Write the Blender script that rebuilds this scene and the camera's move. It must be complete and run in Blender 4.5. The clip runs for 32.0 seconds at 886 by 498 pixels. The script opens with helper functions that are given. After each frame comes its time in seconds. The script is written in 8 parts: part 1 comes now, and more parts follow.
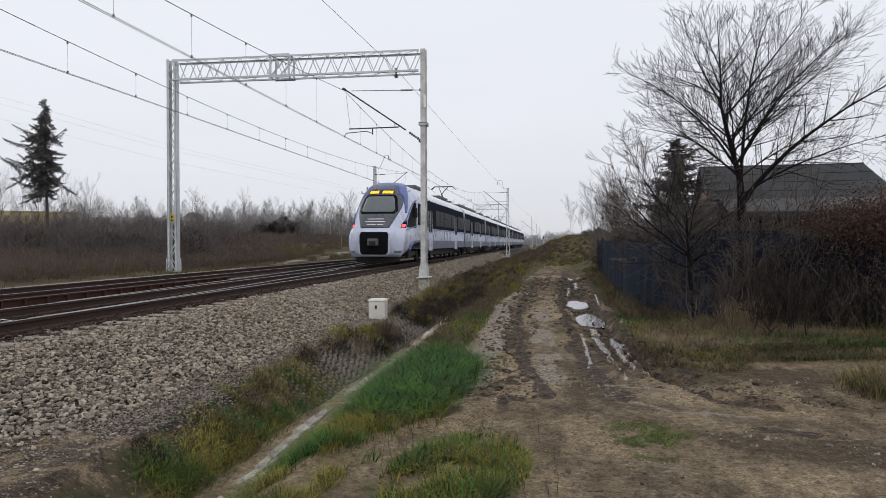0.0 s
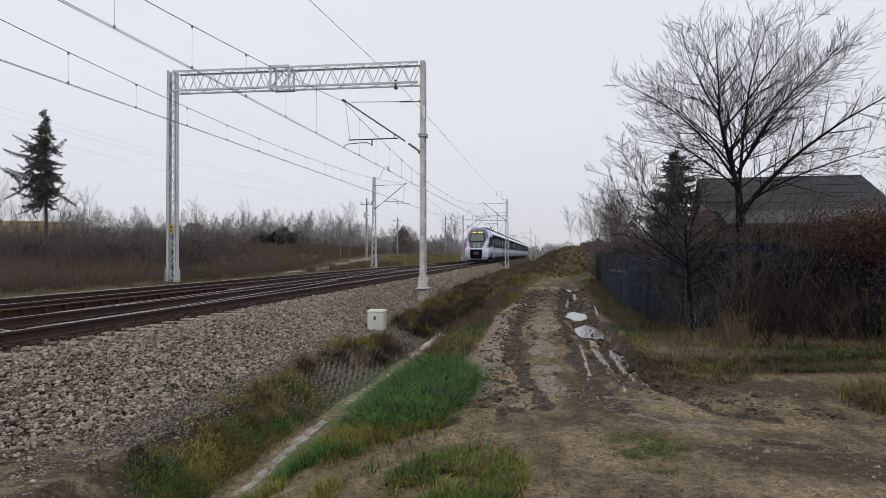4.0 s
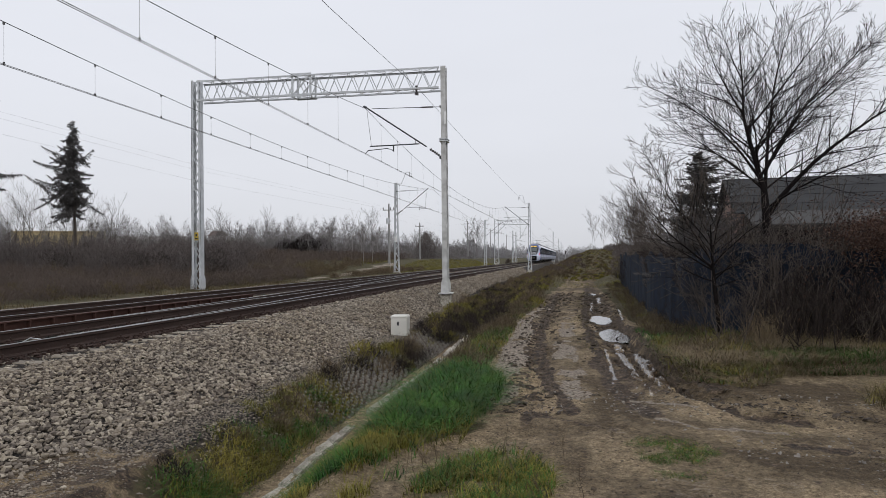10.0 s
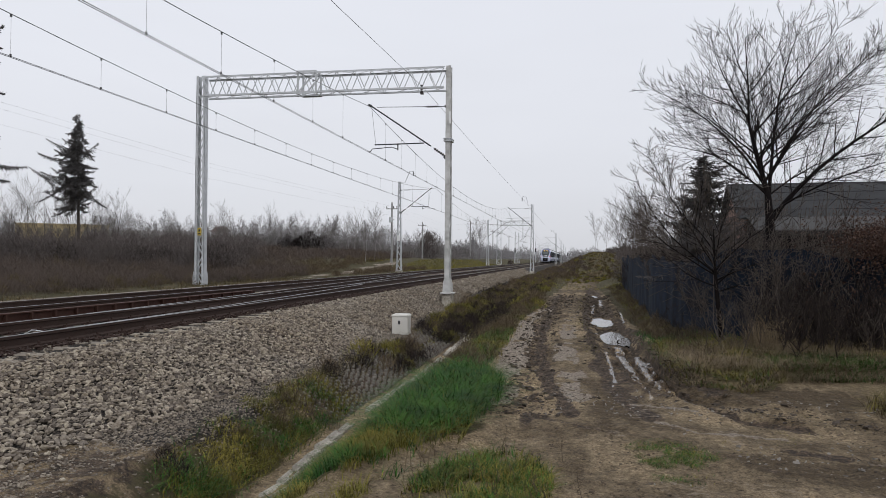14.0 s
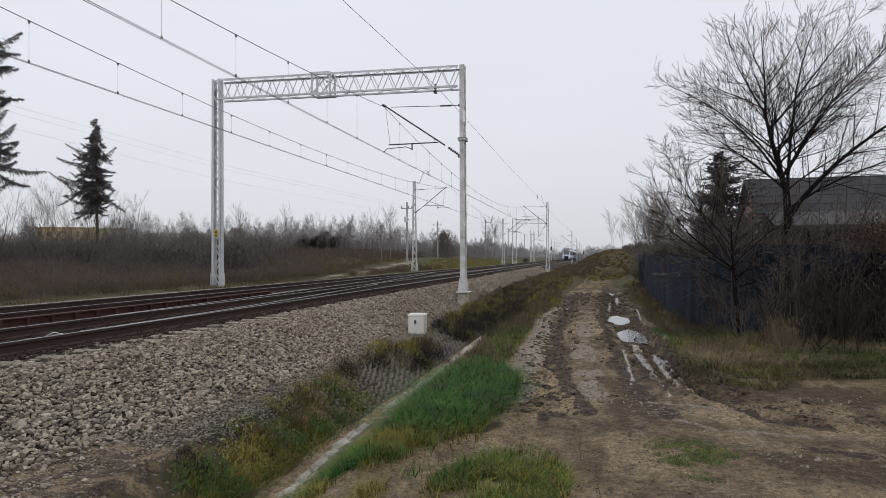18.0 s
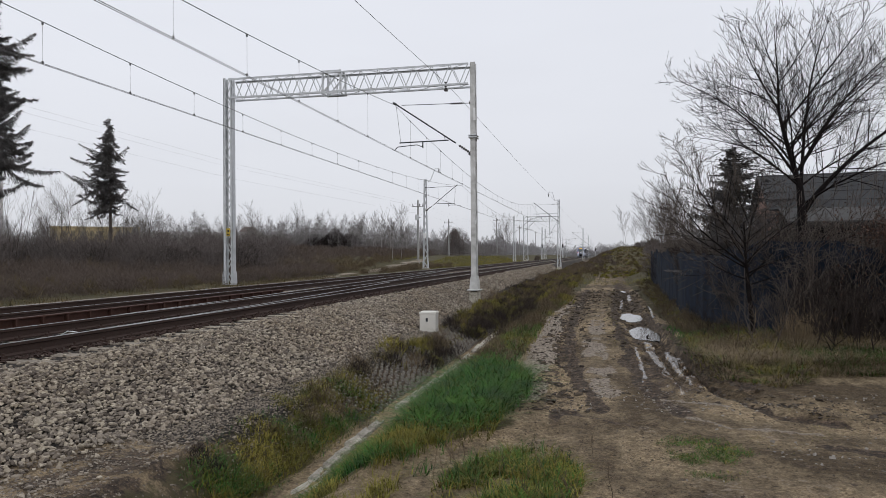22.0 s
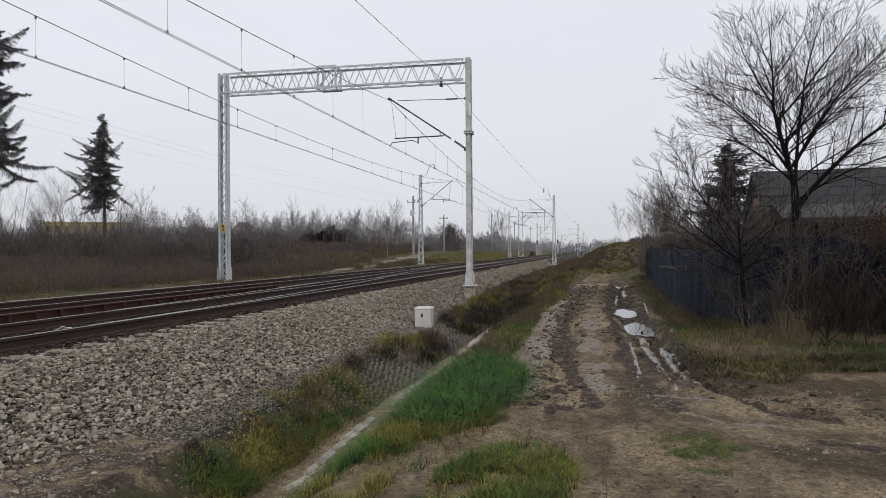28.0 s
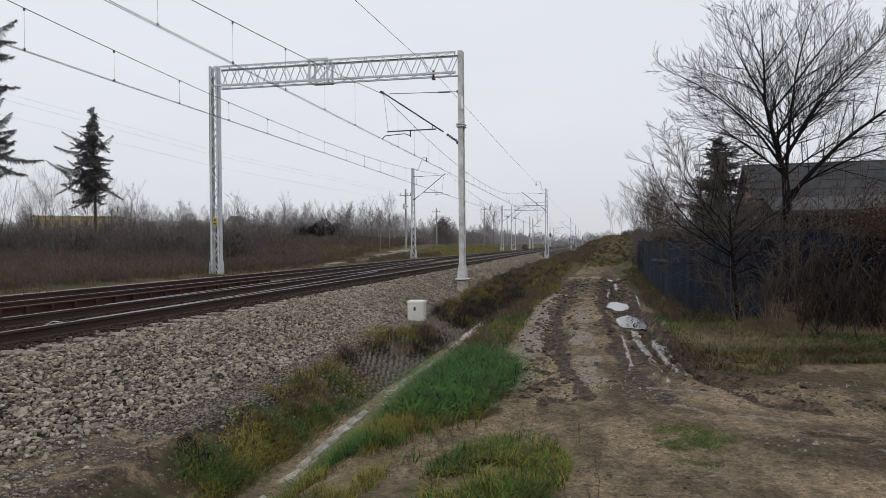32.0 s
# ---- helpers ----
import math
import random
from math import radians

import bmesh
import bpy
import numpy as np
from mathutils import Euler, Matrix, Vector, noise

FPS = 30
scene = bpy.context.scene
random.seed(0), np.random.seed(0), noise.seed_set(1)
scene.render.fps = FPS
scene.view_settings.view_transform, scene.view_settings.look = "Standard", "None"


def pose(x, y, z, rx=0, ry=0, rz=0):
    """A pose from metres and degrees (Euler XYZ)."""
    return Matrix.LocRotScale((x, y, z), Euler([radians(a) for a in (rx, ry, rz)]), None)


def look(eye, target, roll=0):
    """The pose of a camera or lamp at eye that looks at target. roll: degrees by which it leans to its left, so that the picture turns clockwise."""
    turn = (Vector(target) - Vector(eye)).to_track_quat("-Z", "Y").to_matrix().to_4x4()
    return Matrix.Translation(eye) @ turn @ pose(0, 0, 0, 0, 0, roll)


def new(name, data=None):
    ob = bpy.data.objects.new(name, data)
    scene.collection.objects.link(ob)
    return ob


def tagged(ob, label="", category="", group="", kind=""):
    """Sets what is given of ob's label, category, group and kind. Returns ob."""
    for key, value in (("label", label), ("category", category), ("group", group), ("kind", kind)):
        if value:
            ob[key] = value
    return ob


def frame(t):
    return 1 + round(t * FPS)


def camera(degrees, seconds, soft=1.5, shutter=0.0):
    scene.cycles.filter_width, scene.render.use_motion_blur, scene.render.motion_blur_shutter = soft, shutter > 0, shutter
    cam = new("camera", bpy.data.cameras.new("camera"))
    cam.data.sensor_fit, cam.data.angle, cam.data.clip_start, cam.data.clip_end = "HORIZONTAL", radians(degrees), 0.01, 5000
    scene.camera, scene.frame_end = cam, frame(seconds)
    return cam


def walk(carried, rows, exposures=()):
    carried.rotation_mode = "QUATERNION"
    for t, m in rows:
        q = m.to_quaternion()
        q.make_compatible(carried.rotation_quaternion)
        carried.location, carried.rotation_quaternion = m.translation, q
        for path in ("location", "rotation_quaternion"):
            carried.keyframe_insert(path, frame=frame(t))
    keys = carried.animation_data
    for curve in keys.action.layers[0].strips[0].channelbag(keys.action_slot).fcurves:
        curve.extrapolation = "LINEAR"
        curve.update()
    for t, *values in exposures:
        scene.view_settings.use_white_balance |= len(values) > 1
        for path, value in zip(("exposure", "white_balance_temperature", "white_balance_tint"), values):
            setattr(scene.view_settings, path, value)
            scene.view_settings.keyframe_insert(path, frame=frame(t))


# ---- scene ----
cam = camera(63.38, 32.0, soft=0.65)
PATH = [  # seconds, yaw, pitch, roll
    (0, 8.462, -0.480, 0.136),
    (0.5, 8.066, -0.020, 0.154),
    (1, 7.773, -0.023, -0.098),
    (1.5, 7.536, 0.132, -0.623),
    (2, 7.710, 0.185, -0.551),
    (2.5, 7.821, 0.117, -0.418),
    (3, 8.038, 0.400, -0.204),
    (3.5, 8.296, 0.397, 0.033),
    (5.5, 8.665, 0.511, -0.221),
    (6, 8.991, 0.666, 0.069),
    (6.5, 9.469, 0.847, 0.192),
    (7, 9.706, 0.834, 0.305),
    (7.5, 9.872, 0.501, 0.209),
    (8, 9.764, 0.559, 0.295),
    (8.5, 10.069, 0.437, 0.230),
    (9, 10.221, 0.760, 0.463),
    (9.5, 10.387, 0.654, 0.488),
    (10, 10.187, 0.801, 0.638),
    (10.5, 10.424, 0.934, 0.723),
    (11, 10.319, 0.925, 0.494),
    (11.5, 10.150, 1.163, 0.494),
    (12, 10.574, 1.234, 0.450),
    (12.5, 10.646, 1.047, 0.404),
    (13, 10.687, 1.091, 0.203),
    (13.5, 10.891, 0.923, -0.099),
    (14, 10.365, 0.777, -0.409),
    (14.5, 10.247, 1.095, -0.293),
    (16.5, 11.188, 0.897, 0.222),
    (17, 11.187, 0.674, 0.185),
    (17.5, 11.351, 0.712, 0.188),
    (18, 11.598, 0.704, 0.218),
    (18.5, 11.834, 0.658, 0.033),
    (19, 12.625, 0.567, 0.222),
    (19.5, 12.384, 0.388, 0.199),
    (20, 12.614, 0.412, 0.438),
    (20.5, 12.408, 0.554, 0.461),
    (21, 12.493, 0.553, 0.440),
    (21.5, 12.505, 0.668, 0.380),
    (22, 12.489, 0.538, 0.421),
    (22.5, 12.501, 0.350, 0.409),
    (23, 12.368, 0.368, 0.221),
    (23.5, 12.205, 0.375, 0.236),
    (24, 12.183, 0.315, 0.413),
    (24.5, 12.206, 0.144, 0.267),
    (25, 12.283, 0.244, 0.071),
    (25.5, 12.419, 0.555, 0.293),
    (27.5, 12.268, 0.360, 0.309),
    (28, 12.105, 0.192, 0.382),
    (28.5, 12.061, 0.088, 0.219),
    (29, 12.198, 0.032, 0.173),
    (29.5, 12.178, -0.069, 0.131),
    (30, 12.012, -0.158, 0.125),
    (30.5, 11.963, 0.003, 0.223),
    (31, 12.005, -0.019, 0.418),
    (31.5, 11.990, -0.280, 0.421),
    (32, 11.515, -0.338, 0.490),
]
EYE = (0.0, 0.0, 1.65)
walk(cam, [(t, pose(*EYE, 90 + p, r, y)) for t, y, p, r in PATH], exposures=[(0.0, 0.1), (1.5, 0.03), (3.0, 0.0), (32.0, 0.0)])

# ---- world and light: an even grey overcast ----
world = bpy.data.worlds.new("overcast")
scene.world = world
world.use_nodes = True
wn, wl = world.node_tree.nodes, world.node_tree.links
sky = wn.new("ShaderNodeTexSky")
sky.sky_type, sky.sun_disc = "NISHITA", False
sky.sun_elevation, sky.sun_rotation = radians(24), radians(140)
grey = wn.new("ShaderNodeHueSaturation")
grey.inputs["Saturation"].default_value = 0.12
wl.new(sky.outputs["Color"], grey.inputs["Color"])
wtc = wn.new("ShaderNodeTexCoord")
wsep = wn.new("ShaderNodeSeparateXYZ")
wl.new(wtc.outputs["Generated"], wsep.inputs[0])
wramp = wn.new("ShaderNodeValToRGB")
wramp.color_ramp.elements[0].position, wramp.color_ramp.elements[0].color = 0.0, (0.60, 0.61, 0.652, 1)
wramp.color_ramp.elements[1].position, wramp.color_ramp.elements[1].color = 0.45, (0.80, 0.826, 0.905, 1)
wmid = wramp.color_ramp.elements.new(0.10)
wmid.color = (0.68, 0.698, 0.754, 1)
wl.new(wsep.outputs["Z"], wramp.inputs[0])
wmap = wn.new("ShaderNodeMapping")
wmap.inputs["Scale"].default_value = (1.5, 1.5, 6.0)
wl.new(wtc.outputs["Generated"], wmap.inputs[0])
wcloud = wn.new("ShaderNodeTexNoise")
wcloud.inputs["Scale"].default_value, wcloud.inputs["Detail"].default_value = 1.6, 3.0
wl.new(wmap.outputs[0], wcloud.inputs["Vector"])
wlev = wn.new("ShaderNodeMapRange")
wlev.inputs["To Min"].default_value, wlev.inputs["To Max"].default_value = 0.94, 1.05
wl.new(wcloud.outputs["Fac"], wlev.inputs[0])
wmul = wn.new("ShaderNodeVectorMath")
wmul.operation = "SCALE"
wl.new(wramp.outputs[0], wmul.inputs[0])
wl.new(wlev.outputs[0], wmul.inputs["Scale"])
bg_sky, bg_cloud, wadd = wn.new("ShaderNodeBackground"), wn.new("ShaderNodeBackground"), wn.new("ShaderNodeAddShader")
bg_sky.inputs["Strength"].default_value = 0.012
bg_cloud.inputs["Strength"].default_value = 0.97
wl.new(grey.outputs[0], bg_sky.inputs["Color"])
wl.new(wmul.outputs[0], bg_cloud.inputs["Color"])
wl.new(bg_sky.outputs[0], wadd.inputs[0])
wl.new(bg_cloud.outputs[0], wadd.inputs[1])
wl.new(wadd.outputs[0], wn["World Output"].inputs["Surface"])
sun = new("sun", bpy.data.lights.new("sun", "SUN"))
sun.data.energy, sun.data.angle, sun.data.color = 0.66, radians(40), (1.0, 0.97, 0.93)
sun.matrix_basis = look((20, -40, 60), (0, 10, 0))

# ---- materials ----
def mat(name, base, rough=0.7, metal=0.0, dark=None, light=None, grain=8.0, spots=0.8, bump=0.15, bump_scale=40.0, amount=0.5, island=0.0, each=0.0, spec=0.4, distance=0.01):
    """A surface with grain and stains: base colour varied towards dark (large spots) and light (fine grain)."""
    m = bpy.data.materials.new(name)
    m.use_nodes = True
    n, l = m.node_tree.nodes, m.node_tree.links
    p = n["Principled BSDF"]
    p.inputs["Metallic"].default_value = metal
    p.inputs["Specular IOR Level"].default_value = spec
    tc = n.new("ShaderNodeTexCoord")
    dark = dark or tuple(c * 0.6 for c in base)
    light = light or tuple(min(1, c * 1.3) for c in base)
    big, fine = n.new("ShaderNodeTexNoise"), n.new("ShaderNodeTexNoise")
    for node, sc, det in ((big, spots, 5.0), (fine, grain, 4.0)):
        node.inputs["Scale"].default_value, node.inputs["Detail"].default_value = sc, det
        l.new(tc.outputs["Object"], node.inputs["Vector"])
    def ranged(sock, lo, hi, a, b):
        r = n.new("ShaderNodeMapRange")
        r.inputs["From Min"].default_value, r.inputs["From Max"].default_value = lo, hi
        r.inputs["To Min"].default_value, r.inputs["To Max"].default_value = a, b
        l.new(sock, r.inputs[0])
        return r.outputs[0]
    def mixed(fac, a, b):
        x = n.new("ShaderNodeMix")
        x.data_type = "RGBA"
        if isinstance(fac, float):
            x.inputs[0].default_value = fac
        else:
            l.new(fac, x.inputs[0])
        for sock, v in ((x.inputs[6], a), (x.inputs[7], b)):
            if isinstance(v, tuple):
                sock.default_value = (*v, 1)
            else:
                l.new(v, sock)
        return x.outputs[2]
    col = mixed(ranged(big.outputs["Fac"], 0.38, 0.68, 0.0, amount), base, dark)
    col = mixed(ranged(fine.outputs["Fac"], 0.4, 0.75, 0.0, amount), col, light)
    if island or each:
        geo = n.new("ShaderNodeNewGeometry") if island else n.new("ShaderNodeObjectInfo")
        sock = geo.outputs["Random Per Island"] if island else geo.outputs["Random"]
        v = n.new("ShaderNodeHueSaturation")
        k = island or each
        l.new(ranged(sock, 0, 1, 1 - k, 1 + k), v.inputs["Value"])
        l.new(ranged(sock, 0, 1, 0.5 - 0.02 * k, 0.5 + 0.02 * k), v.inputs["Hue"])
        l.new(col, v.inputs["Color"])
        col = v.outputs[0]
    l.new(col, p.inputs["Base Color"])
    l.new(ranged(fine.outputs["Fac"], 0.3, 0.7, max(0.02, rough - 0.12), min(1, rough + 0.12)), p.inputs["Roughness"])
    if bump:
        bn = n.new("ShaderNodeTexNoise")
        bn.inputs["Scale"].default_value, bn.inputs["Detail"].default_value = bump_scale, 3.0
        l.new(tc.outputs["Object"], bn.inputs["Vector"])
        b = n.new("ShaderNodeBump")
        b.inputs["Strength"].default_value, b.inputs["Distance"].default_value = bump, distance
        l.new(bn.outputs["Fac"], b.inputs["Height"])
        l.new(b.outputs[0], p.inputs["Normal"])
    return m


def glow(name, color, strength):
    m = bpy.data.materials.new(name)
    m.use_nodes = True
    p = m.node_tree.nodes["Principled BSDF"]
    p.inputs["Base Color"].default_value = (*color, 1)
    p.inputs["Emission Color"].default_value = (*color, 1)
    p.inputs["Emission Strength"].default_value = strength
    p.inputs["Roughness"].default_value = 0.3
    return m


M_RAIL_TOP = mat("polished_rail_steel", (0.26, 0.255, 0.25), 0.38, 0.9, amount=0.4, bump=0.05)
M_RAIL_SIDE = mat("rusty_rail_side", (0.046, 0.027, 0.021), 0.85, 0.1, grain=25, bump=0.3)
M_RUST = mat("red_rust", (0.060, 0.026, 0.018), 0.85, 0.1, grain=18, spots=2, bump=0.3)
M_SLEEPER = mat("concrete_sleeper", (0.27, 0.235, 0.185), 0.9, dark=(0.09, 0.07, 0.052), grain=20, spots=3, bump=0.3, each=0.2)
M_STONE = mat("ballast_stone", (0.198, 0.167, 0.133), 0.9, dark=(0.125, 0.088, 0.055), light=(0.34, 0.296, 0.242), grain=30, spots=0.5, bump=0.4, island=0.68, amount=0.8)
M_PALE_STONE = mat("pale_stone", (0.225, 0.19, 0.152), 0.9, grain=30, spots=6, bump=0.4, island=0.4)
M_PEBBLE = mat("pale_pebble", (0.26, 0.235, 0.205), 0.85, grain=30, spots=6, bump=0.3, island=0.4)
M_CONCRETE = mat("weathered_concrete", (0.41, 0.38, 0.325), 0.9, dark=(0.13, 0.112, 0.085), grain=22, spots=3.2, bump=0.35, each=0.22, amount=0.95)
M_MUD = mat("churned_mud", (0.062, 0.045, 0.03), 0.7, dark=(0.018, 0.013, 0.01), light=(0.085, 0.065, 0.045), grain=20, spots=1.5, bump=0.4, island=0.4)
M_SOIL = mat("dry_soil_crumb", (0.115, 0.087, 0.058), 0.9, grain=20, spots=1.5, bump=0.4, island=0.55)
M_SLAB = mat("openwork_concrete", (0.175, 0.158, 0.135), 0.92, dark=(0.07, 0.06, 0.046), grain=18, spots=2.5, bump=0.4, each=0.2)
M_GALV = mat("galvanised_steel", (0.56, 0.575, 0.59), 0.5, 0.35, dark=(0.33, 0.34, 0.35), grain=6, spots=1.2, bump=0.05)
M_MASTPAINT = mat("flaking_grey_paint", (0.60, 0.60, 0.585), 0.7, 0.1, dark=(0.13, 0.115, 0.1), light=(0.7, 0.7, 0.69), grain=3, spots=2.6, bump=0.2, amount=0.55)
M_WIRE = mat("wire_copper", (0.1, 0.098, 0.1), 0.55, 0.4, bump=0)
M_INSUL = mat("brown_insulator", (0.05, 0.04, 0.04), 0.4, bump=0)
M_DARKSTEEL = mat("dark_steel_tube", (0.06, 0.062, 0.066), 0.6, 0.3, bump=0.05)
M_CABINET = mat("white_plastic_cabinet", (0.62, 0.6, 0.55), 0.6, dark=(0.34, 0.32, 0.27), grain=5, spots=2.5, bump=0.05, amount=0.45)
M_YELLOW = mat("yellow_sign", (0.5, 0.36, 0.05), 0.5, bump=0)
M_BLACK = mat("black_paint", (0.015, 0.015, 0.017), 0.5, bump=0)
M_WHITE = mat("white_paint", (0.78, 0.78, 0.77), 0.5, bump=0.02, amount=0.25)
M_WOOD_POLE = mat("grey_wood_pole", (0.3, 0.295, 0.29), 0.9, grain=12, bump=0.3)
M_BARK = mat("dark_bark", (0.013, 0.0105, 0.0105), 0.95, spec=0.08, dark=(0.006, 0.005, 0.005), light=(0.022, 0.018, 0.017), grain=14, spots=2, bump=0.5, bump_scale=30)
M_TWIG = mat("dark_twig", (0.024, 0.019, 0.018), 0.95, spec=0.15, bump=0, grain=4, island=0.3)
M_THICKET = mat("brown_grey_twig", (0.118, 0.099, 0.091), 0.95, bump=0, grain=1.5, island=0.16)
M_TWIG_RED = mat("reddish_twig", (0.102, 0.078, 0.064), 0.95, bump=0, grain=1.5, island=0.18)
# Distant twigs: the haze before them is put into these pale base colours.
M_TWIG_HAZE_GREY = mat("haze_grey_twig", (0.17, 0.156, 0.152), 0.95, bump=0, grain=1, island=0.16)
M_TWIG_HAZE_FAR = mat("haze_paled_twig", (0.262, 0.252, 0.256), 0.95, bump=0, grain=1, island=0.14)
M_TWIG_PALE = mat("pale_brown_twig", (0.07, 0.056, 0.047), 0.95, bump=0, grain=4, island=0.35)
M_HEDGE = mat("brown_hedge_twig", (0.034, 0.026, 0.023), 0.95, bump=0, grain=4, island=0.5, spec=0.2)
M_TANGLE = mat("grey_brown_tangled_twig", (0.094, 0.078, 0.068), 0.95, bump=0, grain=4, island=0.4, spec=0.2)
M_BIRCH = mat("birch_bark", (0.36, 0.34, 0.325), 0.9, dark=(0.1, 0.09, 0.08), grain=6, spots=3, bump=0)
M_NEEDLE = mat("spruce_needles", (0.095, 0.089, 0.088), 0.9, bump=0, grain=3, island=0.35, spec=0.2)
M_DRYLEAF = mat("dry_brown_leaf", (0.072, 0.039, 0.028), 0.9, bump=0, grain=4, island=0.45)
M_STRAW = mat("dry_straw", (0.2, 0.15, 0.092), 0.9, bump=0, grain=4, island=0.4)
M_WEED = mat("dead_weed", (0.115, 0.085, 0.052), 0.95, bump=0, grain=4, island=0.45)
M_GRASS = mat("lush_grass", (0.030, 0.088, 0.013), 0.75, dark=(0.006, 0.025, 0.006), light=(0.095, 0.195, 0.035), bump=0, grain=3, spots=1.6, island=0.6, amount=0.8, spec=0.2)
M_GRASS_Y = mat("yellowed_grass", (0.150, 0.132, 0.022), 0.85, dark=(0.042, 0.052, 0.012), light=(0.28, 0.228, 0.055), bump=0, grain=2.5, spots=1.5, island=0.45, amount=0.9, spec=0.25)
M_GRASS_B = mat("withered_grass", (0.098, 0.073, 0.037), 0.9, dark=(0.036, 0.038, 0.012), light=(0.18, 0.135, 0.075), bump=0, grain=2, spots=1.0, island=0.45, amount=0.9, spec=0.2)
M_TARP = mat("dark_blue_tarp", (0.0155, 0.021, 0.0335), 0.9, dark=(0.006, 0.0075, 0.011), light=(0.030, 0.042, 0.066), grain=3, spots=1.6, bump=0.35, bump_scale=5, amount=0.8, spec=0.12)
M_LEAN_ROOF = mat("pale_grey_roof_sheet", (0.082, 0.081, 0.079), 0.85, dark=(0.05, 0.048, 0.046), spec=0.2, grain=2.5, spots=0.9, bump=0.15, amount=0.7)
M_ROOF = mat("grey_roofing", (0.029, 0.0295, 0.031), 0.9, dark=(0.044, 0.0445, 0.0465), light=(0.06, 0.0608, 0.063), spec=0.2, grain=2.5, spots=0.7, bump=0.2, amount=0.8)
M_BRICK = mat("red_brick", (0.235, 0.145, 0.118), 0.9, grain=12, spots=1.2, bump=0.3, amount=0.7, each=0.2)
M_WALL = mat("dark_shed_boards", (0.045, 0.04, 0.036), 0.9, grain=6, bump=0.3)
M_YELLOW_WALL = mat("yellow_render_wall", (0.4, 0.32, 0.185), 0.9, bump=0, amount=0.3)
M_PALE_WALL = mat("pale_render_wall", (0.5, 0.48, 0.47), 0.9, bump=0, amount=0.3)
M_ROOF_RED = mat("brown_roof_tiles", (0.26, 0.19, 0.17), 0.9, bump=0, amount=0.4)
M_PANE = mat("window_glass_dark", (0.03, 0.035, 0.04), 0.12, bump=0, amount=0.2, spec=0.6)
# Far windows, their base colour paled for the haze in front.
M_PANE_HAZE = mat("haze_paled_window", (0.2, 0.17, 0.11), 0.4, bump=0, amount=0.2)
M_TRAIN_WHITE = mat("lilac_white_train_paint", (0.52, 0.555, 0.68), 0.3, dark=(0.4, 0.42, 0.5), grain=1.5, spots=0.5, bump=0, amount=0.35, spec=0.5)
M_TRAIN_ROOFW = mat("white_train_paint", (0.72, 0.73, 0.76), 0.35, bump=0, amount=0.25, spec=0.5)
M_TRAIN_BAND = mat("dark_window_band", (0.024, 0.027, 0.036), 0.4, bump=0, amount=0.3, spec=0.0)
M_TRAIN_GREY = mat("grey_front_mask", (0.066, 0.070, 0.082), 0.35, bump=0, amount=0.3, spec=0.5)
M_TRAIN_BLUE = mat("blue_train_paint", (0.075, 0.105, 0.30), 0.35, bump=0, amount=0.3, spec=0.5)
M_TRAIN_SKIRT = mat("blue_grey_skirt", (0.13, 0.145, 0.2), 0.5, dark=(0.07, 0.07, 0.08), bump=0, grain=2, spots=1)
M_TRAIN_GLASS = mat("tinted_train_glass", (0.008, 0.009, 0.012), 0.3, bump=0, amount=0.3, spec=0.006)
# The pale base colour carries the sky's reflection in the windscreen.
M_SCREEN = mat("sky_pale_windscreen", (0.1, 0.115, 0.115), 0.08, bump=0, amount=0.3, spec=0.7)
M_UNDER = mat("dark_underframe", (0.022, 0.021, 0.021), 0.8, bump=0.1)
# Near-black paint for the shade inside openings, laid on as flat panels.
M_SHADE_BLACK = mat("shade_black", (0.006, 0.006, 0.007), 0.8, bump=0, spec=0.1)
M_ROOFKIT = mat("roof_equipment", (0.1, 0.1, 0.105), 0.7, bump=0.1)
M_AMBER = glow("amber_display", (1.0, 0.58, 0.03), 0.75)
M_REDLAMP = glow("red_tail_lamp", (1.0, 0.06, 0.07), 1.6)
M_SIGNAL = glow("signal_red", (1.0, 0.05, 0.04), 1.5)

M_WATER = bpy.data.materials.new("puddle_water")
M_WATER.use_nodes = True
_p = M_WATER.node_tree.nodes["Principled BSDF"]
_p.inputs["Base Color"].default_value = (0.05, 0.042, 0.035, 1)
_p.inputs["Roughness"].default_value = 0.03
_p.inputs["IOR"].default_value = 1.33
_p.inputs["Specular IOR Level"].default_value = 0.5


